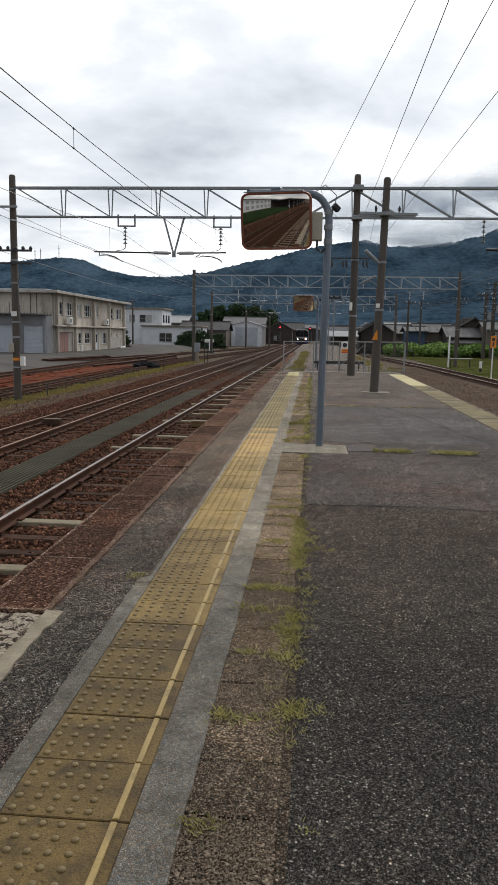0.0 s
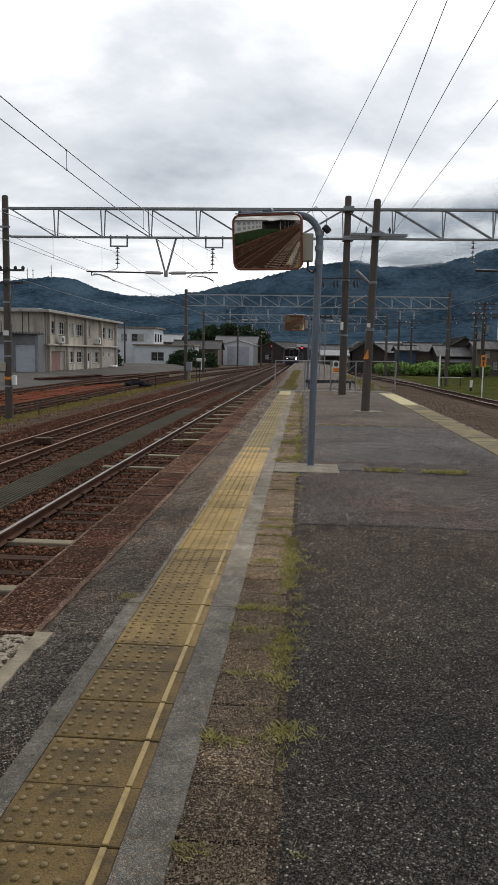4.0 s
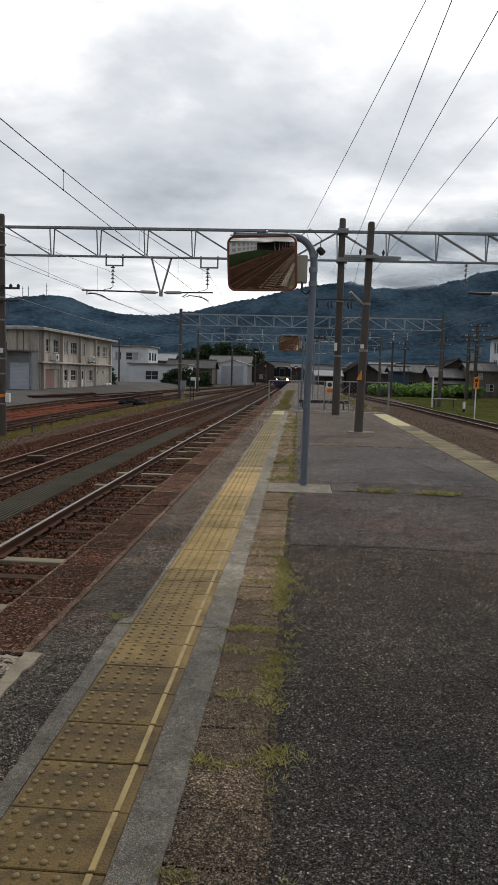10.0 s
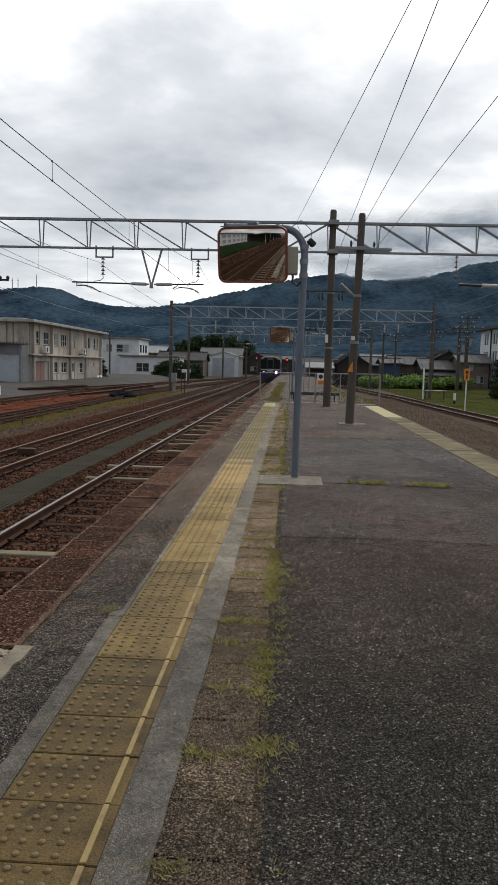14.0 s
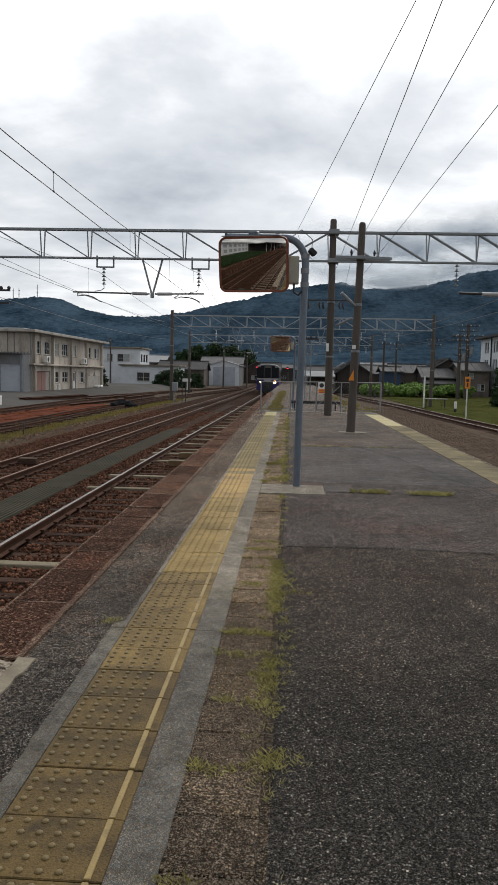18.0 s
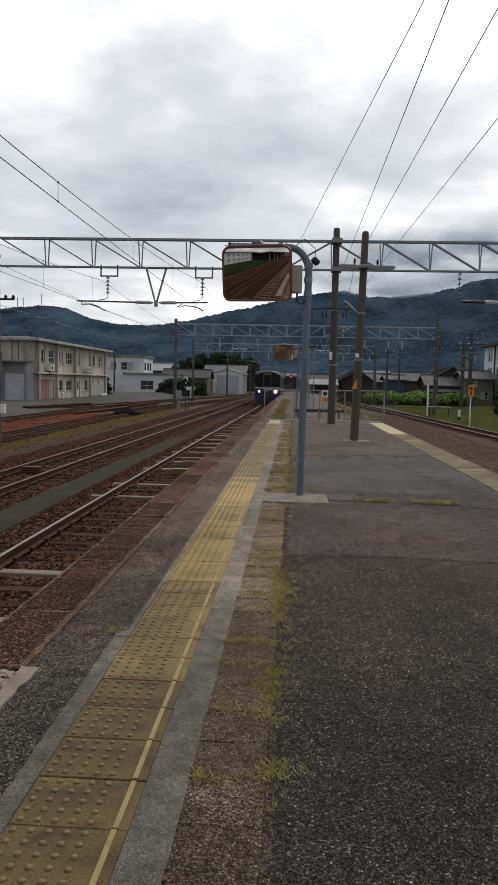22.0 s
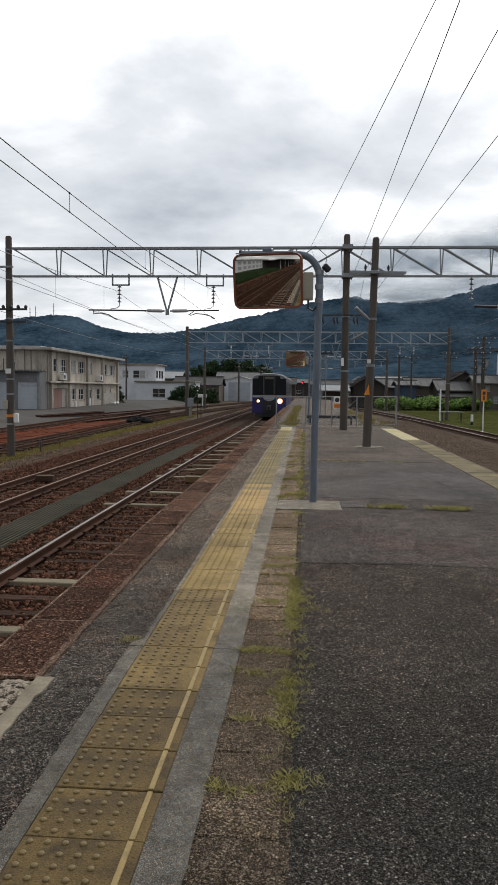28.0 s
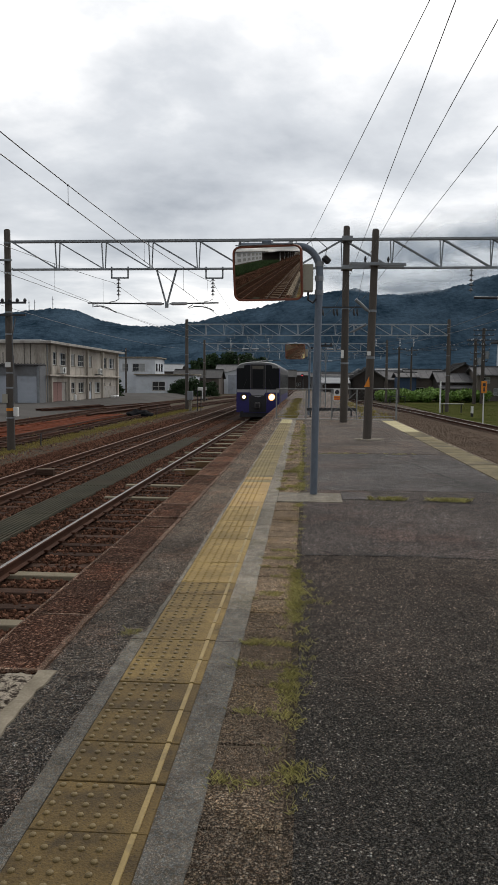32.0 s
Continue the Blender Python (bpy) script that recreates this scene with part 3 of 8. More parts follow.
# the blue of distance haze is mixed into this forest colour
MOUNTAIN = surf("hazed_forest", (0.0120, 0.0260, 0.0415), (0.066, 0.104, 0.142), 0.009, 0.07, 0.95, 0.7, spec=0.0, contrast=(0.34, 0.66), bump_scale=8.0)
TRAIN_GREY = surf("train_grey", (0.048, 0.045, 0.046), (0.095, 0.090, 0.090), 0.8, 20, 0.5, 0.02, metal=0.1, local=True)
TRAIN_WHITE = surf("train_white", (0.25, 0.245, 0.26), (0.34, 0.335, 0.35), 0.8, 20, 0.4, 0.0, local=True)
TRAIN_BLUE = surf("train_blue", (0.016, 0.013, 0.085), (0.028, 0.023, 0.140), 0.8, 20, 0.45, 0.0, local=True)
TRAIN_BLACK = surf("train_black", (0.012, 0.012, 0.014), (0.03, 0.03, 0.033), 1.5, 20, 0.6, 0.05, local=True)
TRAIN_ROOF = surf("train_roof", (0.13, 0.135, 0.135), (0.21, 0.215, 0.215), 0.8, 20, 0.6, 0.05, local=True)
# orange emission for the lens and the halo of glare round it
HEADLAMP_HALO = plain("headlamp", (1.0, 0.50, 0.20), 0.3, glow=1.1)
HEADLAMP_HALO_WARM = plain("headlamp_halo_warm", (1.0, 0.43, 0.14), 0.3, glow=1.1)
RED_LIGHT = plain("red_signal", (1.0, 0.02, 0.03), 0.3, glow=9.0)
FENCE_GREY = surf("fence_grey", (0.17, 0.175, 0.175), (0.28, 0.285, 0.28), 3.0, 50, 0.6, 0.1)
GRAVEL = surf("gravel_stone", (0.070, 0.049, 0.035), (0.175, 0.130, 0.096), 5.0, 50, 0.95, 0.3, spec=0.05, island=0.8)
GALV_PALE = surf("pale_galvanised_steel", (0.28, 0.30, 0.32), (0.40, 0.42, 0.44), 2.0, 50, 0.6, 0.1, metal=0.2)
CONC_PALE = surf("pale_concrete", (0.28, 0.26, 0.235), (0.46, 0.435, 0.40), 0.8, 12, 0.9, 0.2, spec=0.1, stain=(0.9, (0.17, 0.15, 0.13), 0.5))
VERGE_BLADE = surf("verge_blade", (0.045, 0.062, 0.014), (0.105, 0.115, 0.032), 0.5, 6, 0.9, 0.0, spec=0.0, island=0.4)
DARK_PORC = surf("dark_insulator", (0.07, 0.07, 0.075), (0.15, 0.15, 0.155), 8.0, 60, 0.35, 0.0)
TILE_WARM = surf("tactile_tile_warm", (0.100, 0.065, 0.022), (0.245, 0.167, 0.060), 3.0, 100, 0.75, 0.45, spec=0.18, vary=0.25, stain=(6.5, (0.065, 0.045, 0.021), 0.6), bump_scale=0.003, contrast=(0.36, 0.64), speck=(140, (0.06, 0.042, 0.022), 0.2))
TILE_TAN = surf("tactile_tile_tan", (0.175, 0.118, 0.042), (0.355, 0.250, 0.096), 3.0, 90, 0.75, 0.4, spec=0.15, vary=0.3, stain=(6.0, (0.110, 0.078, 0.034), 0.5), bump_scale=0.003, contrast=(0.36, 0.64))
TILE_BAR = surf("tactile_tile_bar", (0.20, 0.138, 0.048), (0.34, 0.245, 0.092), 4.0, 90, 0.6, 0.2, stain=(6.0, (0.10, 0.072, 0.034), 0.5), bump_scale=0.002)
# separate tone for the studs of the two darker tiles
TILE_STUD = surf("tactile_tile_stud", (0.085, 0.059, 0.022), (0.185, 0.132, 0.053), 3.0, 60, 0.55, 0.2, vary=0.2, bump_scale=0.002)
TRAIN_GLASS = plain("train_glass", (0.009, 0.010, 0.012), 0.35, 0.0, spec=0.12)
LIP = tarmac("coping_lip", (0.075, 0.046, 0.032), (0.190, 0.125, 0.090), (0.44, 0.315, 0.235), 100, 0.2, vary=0.3, stain=(3.0, (0.024, 0.022, 0.02), 0.7), spec=0.06, chip=0.1, clump=0.5)
LIP_BASE = tarmac("coping_bed", (0.022, 0.0150, 0.0115), (0.085, 0.060, 0.047), (0.30, 0.225, 0.175), 90, 0.2, vary=0.3, spec=0.06, relief=0.012, chip=0.1, clump=0.6)
RUST_PLATE = surf("rusty_plate", (0.022, 0.0130, 0.0085), (0.058, 0.035, 0.024), 0.8, 20, 0.95, 0.3, spec=0.04, stain=(0.6, (0.030, 0.026, 0.02), 0.4))
ASPHALT_WARM = tarmac("asphalt_warm", (0.0220, 0.0182, 0.0160), (0.0950, 0.0790, 0.0700), (0.3100, 0.2600, 0.2300), 110, 0.14, stain=(0.8, (0.054, 0.043, 0.040), 0.8), spec=0.07, clump=0.6)

# ---- ground and platform ----
RAIL_Z, BED_Z = -0.99, -1.18
T1, T2 = -3.364, -6.95          # centre lines of the two running tracks
EDGE_L, EDGE_R = -1.688, 3.44   # platform edges
END_Y = 28.9                   # where the used part of the platform ends

s = Shape()
s.add([(-4200, -4200, -1.2), (4200, -4200, -1.2), (4200, 4200, -1.2), (-4200, 4200, -1.2)], [(0, 1, 2, 3)])
tagged(part("ground", s, EARTH), "dry brown earth with thin patches of weed", "ground", kind="structure")


def slab(name, x0, x1, y0, y1, z0, z1, mat, label, category, b=0.0):
    ob = part(name, Shape().box(x0, x1, y0, y1, z0, z1, b), mat)
    return tagged(ob, label, category, kind="structure")


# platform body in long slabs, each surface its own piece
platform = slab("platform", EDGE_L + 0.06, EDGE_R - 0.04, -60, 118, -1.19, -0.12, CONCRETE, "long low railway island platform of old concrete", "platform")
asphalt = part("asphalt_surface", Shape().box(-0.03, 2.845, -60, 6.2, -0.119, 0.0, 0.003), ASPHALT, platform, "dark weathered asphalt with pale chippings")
# slabs further along y take browner, paler asphalt colours
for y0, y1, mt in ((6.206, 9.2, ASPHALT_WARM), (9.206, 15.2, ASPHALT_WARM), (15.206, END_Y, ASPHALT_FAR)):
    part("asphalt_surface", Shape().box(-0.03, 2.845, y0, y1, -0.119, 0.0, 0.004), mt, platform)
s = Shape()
s.box(3.36, EDGE_R + 0.0, -60, END_Y, -0.119, -0.004, 0.01)
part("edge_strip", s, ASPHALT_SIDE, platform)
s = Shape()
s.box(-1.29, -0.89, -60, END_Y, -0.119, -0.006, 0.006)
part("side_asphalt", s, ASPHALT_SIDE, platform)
s = Shape()
s.box(EDGE_L + 0.06, EDGE_R - 0.04, END_Y + 0.12, 118, -0.119, -0.02)
part("old_surface", s, ASPHALT_FAR, platform, "cracked old asphalt, weedy, beyond the fence")
s = Shape().box(-0.95, EDGE_R - 0.1, END_Y, END_Y + 0.12, -0.119, 0.03, 0.01)
part("end_curb", s, CONC_PALE, platform, "low whitish curb")

# right-hand ground, ballast beds, yard
slab("ballast_bed", -9.3, EDGE_L + 0.05, -60, 320, -1.199, BED_Z - 0.01, BALLAST, "rust-brown ballast under the two running tracks", "ballast")
slab("gravel_bed", EDGE_R - 0.06, 8.7, -60, 64, -1.199, -1.12, BALLAST_PALE, "brown gravel bed of a lifted track", "gravel")
s = Shape().prism([(-70, -1.25), (-18.6, -1.25), (-18.6, -1.19), (-22.0, -0.66), (-70, -0.66)], 18, 128, "y")
tagged(part("yard", s, YARD), "worn grey asphalt of the maintenance yard", "yard", kind="structure")

# ---- rails ----
PROFILE = [(-0.065, 0.0), (0.065, 0.0), (0.065, 0.012), (0.012, 0.03), (0.010, 0.105), (0.033, 0.115), (0.033, 0.145),
           (0.025, 0.152), (-0.025, 0.152), (-0.033, 0.145), (-0.033, 0.115), (-0.010, 0.105), (-0.012, 0.03), (-0.065, 0.012)]
HEAD = [(-0.026, 0.1525), (0.026, 0.1525), (0.022, 0.156), (-0.022, 0.156)]


def rail(line, z, parent, polish=RAIL_TOP):
    ob = part("rail", Shape().sweep(PROFILE, line), RAIL_RUST, parent, at=(0, 0, z - 0.156))
    part("running_surface", Shape().sweep(HEAD, line), polish, ob, "polished rail head")
    return ob


def swing(y):
    """How far the running lines bear to the right further on."""
    return float(np.interp(y, (15, 30, 48, 83, 120, 180, 320), (0, 0.10, 0.28, 0.44, 0.52, 0.66, 0.95)))


def straight(x, y0=-60, y1=320):
    return [(x + swing(y), y, 0) for y in (y0, 0, 12, 20, 30, 40, 50, 65, 85, 105, 130, 160, 200, 260, y1)]


track_1 = thing("track", "narrow-gauge track with pale and dark sleepers beside the platform", "railway track", (0, 0, 0), kind="structure")
track_2 = thing("track", "narrow-gauge track with rusty rails on brown ballast", "railway track", (0, 0, 0), kind="structure")
for tr, c in ((track_1, T1), (track_2, T2)):
    for sx in (-0.58, 0.58):
        rail(straight(c + sx), RAIL_Z, tr, RAIL_TOP if c == T1 else RAIL_DULL)

# ---- yard tracks and right-hand track ----
def bend(points, n=10):
    """A smooth line through a few ground points (Catmull-Rom)."""
    P = [Vector((x, y, 0)) for x, y in points]
    P = [2 * P[0] - P[1]] + P + [2 * P[-1] - P[-2]]
    out = []
    for i in range(1, len(P) - 2):
        for k in range(n):
            t = k / n
            a, b, c, d = P[i - 1], P[i], P[i + 1], P[i + 2]
            out.append(0.5 * (2 * b + (c - a) * t + (2 * a - 5 * b + 4 * c - d) * t * t + (3 * b - a - 3 * c + d) * t ** 3))
    return out + [P[-2]]


def offset(line, d):
    out = []
    for i, p in enumerate(line):
        t = line[min(i + 1, len(line) - 1)] - line[max(i - 1, 0)]
        out.append(p + Vector((t.y, -t.x, 0)).normalized() * d)
    return out


SIDE_LINE = bend([(13.5, -20), (11.9, 10), (10.6, 35), (9.9, 50), (9.2, 66), (7.6, 88), (5.4, 110), (2.0, 140), (-2.6, 180)])
track_3 = thing("track", "single curving track beside a grassy verge", "railway track", kind="structure")
for d in (-0.566, 0.566):
    rail(offset(SIDE_LINE, d), RAIL_Z, track_3)
s = Shape().sweep([(-1.5, 0.0), (-1.05, 0.06), (1.05, 0.06), (1.5, 0.0)], SIDE_LINE)
part("track_bed", s, BALLAST_PALE, track_3, "pale brown ballast bed", at=(0, 0, -1.2))
YARD_LINES = ([(-12.2, 20), (-12.4, 36), (-12.6, 52), (-11.4, 80), (-9.4, 110), (-7.0, 160)], [(-17.2, 22), (-17.2, 48), (-17.4, 75), (-14.0, 110), (-7.6, 160)])
yard_tracks = []
for pts in YARD_LINES:
    tr = thing("track", "rusty disused siding sunk in weedy ground", "railway track", kind="structure")
    line = bend(pts)
    for d in (-0.566, 0.566):
        rail(offset(line, d), RAIL_Z - 0.02, tr, RAIL_RUST)
    yard_tracks.append((tr, line))

# sleepers: those near the platform are single pieces, the rest one joined run
rng = random.Random(4)
PALE_SLEEPERS = {3, 7, 10, 20, 23, 28, 31, 33, 36, 39, 42, 45, 49, 51, 55, 59, 63, 68, 73, 79, 84}
SL = Shape().box(-1.05, 1.05, -0.1, 0.1, -0.14, 0.0, 0.012).data("sleeper", SLEEPER_WOOD)
SLC = Shape().box(-1.05, 1.05, -0.1, 0.1, -0.14, 0.0, 0.012).data("sleeper", SLEEPER_CONC)
for tr, c in ((track_1, T1), (track_2, T2)):
    far = Shape()
    y = 2.955
    k = 0
    while y < 200:
        if y < 62:
            pale = c == T1 and k in PALE_SLEEPERS
            part("sleeper", SLC if pale else SL, None, tr, at=pose(c + swing(y) + rng.uniform(-0.04, 0.04), y, RAIL_Z - 0.152 + (0.012 if pale else rng.uniform(-0.045, -0.018)), 0, 0, rng.uniform(-1.2, 1.2)))
        else:
            far.box(c + swing(y) - 1.05, c + swing(y) + 1.05, y - 0.1, y + 0.1, -1.25, RAIL_Z - 0.155)
        y += 0.665
        k += 1
    near = Shape()
    for i in range(100):
        near.box(c - 1.05, c + 1.05, 2.19 - i * 0.665, 2.39 - i * 0.665, -1.25, RAIL_Z - 0.155)
    clips = Shape()
    for i in range(95):
        y = 2.955 + 0.665 * i
        for xr in (-0.58, 0.58):
            for d in (-0.075, 0.075):
                x = c + swing(y) + xr + d
                clips.box(x - 0.035, x + 0.035, y - 0.06, y + 0.06, RAIL_Z - 0.152, RAIL_Z - 0.118)
    part("fastenings", clips, RAIL_RUST, tr, "rusty rail clips", kind="stuff")
    part("sleepers_far", far, SLEEPER_WOOD, tr, kind="stuff")
    part("sleepers_back", near, SLEEPER_GREY if c == T1 else SLEEPER_WOOD, tr, kind="stuff")
far = Shape()
for i in range(len(SIDE_LINE) - 1):
    a, b = SIDE_LINE[i], SIDE_LINE[i + 1]
    n = max(1, int((b - a).length / 0.62))
    for j in range(n):
        p, d = a.lerp(b, j / n), (b - a).normalized()
        q = Vector((d.y, -d.x, 0)) * 1.02
        far.bar(p - q + Vector((0, 0, -1.17)), p + q + Vector((0, 0, -1.17)), 0.2, 0.1)
part("sleepers_far", far, SLEEPER_WOOD, track_3, kind="stuff")
for tr, line in yard_tracks:
    far = Shape()
    for i in range(len(line) - 1):
        a, b = line[i], line[i + 1]
        n = max(1, int((b - a).length / 0.75))
        for j in range(n):
            p, d = a.lerp(b, j / n), (b - a).normalized()
            q = Vector((d.y, -d.x, 0)) * rng.uniform(0.9, 1.1)
            far.bar(p - q + Vector((0, 0, -1.19)), p + q + Vector((0, 0, -1.19)), 0.2, 0.12)
    part("sleepers_far", far, SLEEPER_WOOD, tr, kind="stuff")

# cable-duct walkway between the tracks: ribbed covers
walkway = thing("cable_duct", "ribbed dark green-grey duct covers between the tracks", "walkway", (-5.2, 0, BED_Z), kind="structure")
s = Shape().box(-0.36, 0.36, -0.995, 0.995, 0.0, 0.03)
for i in range(9):
    x = -0.33 + i * 0.0825
    s.box(x - 0.02, x + 0.02, -0.99, 0.99, 0.03, 0.052, 0.006)
cover = s.data("duct_cover", WALKBOARD)
rusty = Shape().box(-0.33, 0.33, -0.995, 0.995, 0.0, 0.03, 0.006).data("duct_cover", RUST_PLATE)
for i in range(30):
    part("duct_cover", cover if i < 16 else rusty, None, walkway, at=pose(0.05 * math.sin(i * 1.7) * 0.2 + swing(3 + 2 * i), 3.0 + 2.0 * i, 0, 0, rng.uniform(-0.4, 0.4), rng.uniform(-0.15, 0.15)))

# rough ballast stones over the bed
def stones(n, area, size, seed, tracks=True):
    r = np.random.default_rng(seed)
    g = (1 + 5 ** 0.5) / 2
    base = np.array([(-1, g, 0), (1, g, 0), (-1, -g, 0), (1, -g, 0), (0, -1, g), (0, 1, g), (0, -1, -g), (0, 1, -g), (g, 0, -1), (g, 0, 1), (-g, 0, -1), (-g, 0, 1)], float) / 1.6
    tris = np.array([(0, 11, 5), (0, 5, 1), (0, 1, 7), (0, 7, 10), (0, 10, 11), (1, 5, 9), (5, 11, 4), (11, 10, 2), (10, 7, 6), (7, 1, 8), (3, 9, 4), (3, 4, 2), (3, 2, 6),
                     (3, 6, 8), (3, 8, 9), (4, 9, 5), (2, 4, 11), (6, 2, 10), (8, 6, 7), (9, 8, 1)])
    x0, x1, y0, y1, z = area
    c = np.stack([r.uniform(x0, x1, n), y0 + (y1 - y0) * r.uniform(0, 1, n) ** 1.5, np.full(n, z)], 1)
    keep = np.ones(n, bool)
    for xr in () if not tracks else (T1 - 0.566, T1 + 0.566, T2 - 0.566, T2 + 0.566):
        keep &= abs(c[:, 0] - xr) > 0.1
    keep &= ~((c[:, 0] > -5.6) & (c[:, 0] < -4.82) & (c[:, 1] < 32))
    row = np.abs((c[:, 1] - 2.955 + 0.3325) % 0.665 - 0.3325) < 0.14
    for tc_ in (T1, T2) if tracks else ():
        keep &= ~((abs(c[:, 0] - tc_) < 1.12) & row & (r.uniform(0, 1, n) < 0.80))
    c = c[keep]
    c[:, 2] -= np.where((abs(c[:, 0] - T1) < 1.2) | (abs(c[:, 0] - T2) < 1.2), 0.012, 0.0)
    n = len(c)
    sz = size * r.uniform(0.5, 1.15, (n, 1, 1))
    v = base[None] * (1 + r.uniform(-0.30, 0.22, (n, 12, 3))) * r.uniform(0.65, 1.2, (n, 1, 3)) * sz * 0.5
    a = r.uniform(0, math.pi, n)
    ca, sa = np.cos(a)[:, None], np.sin(a)[:, None]
    vx, vy = v[:, :, 0] * ca - v[:, :, 1] * sa, v[:, :, 0] * sa + v[:, :, 1] * ca
    v[:, :, 0], v[:, :, 1] = vx, vy
    v += c[:, None, :]
    f = tris[None] + (np.arange(n) * 12)[:, None, None]
    me = bpy.data.meshes.new("ballast_stones")
    me.from_pydata(v.reshape(-1, 3).tolist(), [], f.reshape(-1, 3).tolist())
    return me


me = stones(72000, (-9.2, -1.72, 4.2, 50, BED_Z + 0.012), 0.056, 5)
me.materials.append(STONE)
tagged(new("ballast_stones", me), "loose rust-brown ballast stones between the rails", "ballast", kind="stuff")

me = stones(22000, (3.5, 8.6, 9, 62, -1.122), 0.05, 6, False)
me.materials.append(GRAVEL)
tagged(new("gravel_stones", me), "loose brown gravel where a track was lifted", "gravel", kind="stuff")


me = stones(9000, (-11.6, -9.25, 13, 62, -1.198), 0.045, 16, False)
me.materials.append(STONE)
tagged(new("gravel_stones", me), "scattered brown gravel on bare ground beside the siding", "gravel", kind="stuff")


# ---- overhead line ----
def truss(root, x0, x1, zt, zb, step, d=0.14, flip=(-3.5, 1.2), thick=1.0, steel=GALV):
    """A lattice beam: two faces of chords, paired posts and sloping braces."""
    for y in (-d / 2, d / 2):
        part("top_chord", Shape().bar((x0, y, zt), (x1, y, zt), 0.07 * thick, 0.075 * thick), steel, root)
        part("bottom_chord", Shape().bar((x0, y, zb), (x1, y, zb), 0.055 * thick, 0.055 * thick), steel, root)
    n = int((x1 - x0) / step + 0.2)
    for i in range(n + 1):
        x = x0 + i * step
        for y, sgn in ((-d / 2, -1), (d / 2, 1)):
            if i:
                part("lattice_post", Shape().bar((x + 0.02 * sgn, y, zb), (x + 0.07 * sgn, y, zt), 0.038 * thick), steel, root)
            if i < n:
                falling = x < flip[0] or x > flip[1]
                a, c = ((x, y, zt), (x + step, y, zb)) if falling else ((x, y, zb), (x + step, y, zt))
                part("brace", Shape().bar(a, c, 0.042 * thick), steel, root)


def insulator(root, x, y, z0, z1, hook=True, porc=DARK_PORC):
    """A string of porcelain sheds on a rod, hung from a U of flat steel."""
    s = Shape().tube([(x, y, z0), (x, y, z1)], 0.014, 6)
    k = 5
    for i in range(k):
        z = z0 + (z1 - z0) * (i + 0.7) / k
        s.tube([(x, y, z - 0.022), (x, y, z - 0.012), (x, y, z + 0.016), (x, y, z + 0.055)], [0.072, 0.082, 0.04, 0.026], 12)
    ob = part("insulator", s, porc, root, "grey porcelain insulator string", smooth=True)
    if hook:
        s = Shape().bar((x - 0.25, y, z1 + 0.42), (x - 0.25, y, z1 + 0.02), 0.05).bar((x + 0.35, y, z1 + 0.42), (x + 0.35, y, z1 + 0.02), 0.05)
        s.bar((x - 0.27, y, z1 + 0.02), (x + 0.37, y, z1 + 0.02), 0.05)
        part("hanger", s, GALV, root)
    return ob


def drop_arm(root, x, y, zt, zb, left, right):
    """A V-shaped hanger that carries the steady arms of two tracks."""
    s = Shape().bar((x - 0.36, y, zt), (x - 0.02, y, zb), 0.06).bar((x + 0.36, y, zt), (x + 0.02, y, zb), 0.06)
    s.bar((x - 0.4, y, zt), (x + 0.4, y, zt), 0.06).box(x - 0.06, x + 0.06, y - 0.05, y + 0.05, zb - 0.14, zb + 0.04, 0.01)
    part("drop_arm", s, GALV, root)
    for sg, end in ((-1, left), (1, right)):
        a, b = x + sg * 0.1, end
        part("steady_arm", Shape().tube([(a, y, zb), (b, y, zb + 0.03)], 0.028, 8), DARK_STEEL, root)
        part("arm_insulator", Shape().tube([(a + sg * 0.05, y, zb), (a + sg * 0.1, y, zb), (a + sg * 0.6, y, zb + 0.01), (a + sg * 0.66, y, zb + 0.01)],
                                           [0.03, 0.06, 0.06, 0.03], 10), PORCELAIN, root, smooth=True)


GY = 27.0
gantry = thing("gantry", "grey lattice steel catenary gantry over the platform and tracks", "gantry", (0, GY, 0), group="catenary gantries")
truss(gantry, -10.7, 14.9, 6.42, 5.43, 1.705)
insulator(gantry, -6.77, 0, 4.44, 5.10)
for x in (-6.77, -3.35):
    part("tie_wire", Shape().tube([(x, 0, 4.46), (x + 0.01, 0, 4.38), (x - 0.10, 0, 4.30), (x - 0.30, 0, 4.27), (x - 0.36, 0, 4.22)], 0.013, 6), DARK_STEEL, gantry)
insulator(gantry, -3.35, 0, 4.43, 5.08)
drop_arm(gantry, -5.02, 0, 5.42, 4.20, -7.9, -3.15)
part("registration_arm", Shape().tube([(-7.72, 0, 4.25), (-7.72, 0, 4.08), (-7.66, 0, 4.11), (-7.4, 0, 4.12), (-7.15, 0, 4.05), (-6.95, 0, 3.93), (-6.85, 0, 3.89)], 0.02, 8), DARK_STEEL, gantry)
part("registration_arm", Shape().tube([(-4.25, 0, 4.06), (-4.05, 0, 4.19), (-4.2, 0, 4.03), (-4.0, 0, 4.11), (-3.7, 0, 4.09), (-3.45, 0, 4.02), (-3.3, 0, 3.93)], 0.02, 8), DARK_STEEL, gantry)
insulator(gantry, 5.69, 0, 4.55, 5.38, hook=False)
part("steady_arm", Shape().tube([(5.8, 0, 4.40), (9.2, 0, 4.32)], 0.045, 8), DARK_STEEL, gantry)
part("arm_insulator", Shape().tube([(6.6, 0, 4.38), (7.6, 0, 4.36)], 0.075, 10), PORCELAIN, gantry)
part("clamp", Shape().box(1.2, 1.56, -0.28, 0.28, 6.34, 6.50, 0.01), GALV, gantry)
part("clamp", Shape().box(1.2, 1.56, -0.28, 0.28, 5.36, 5.50, 0.01), GALV, gantry)


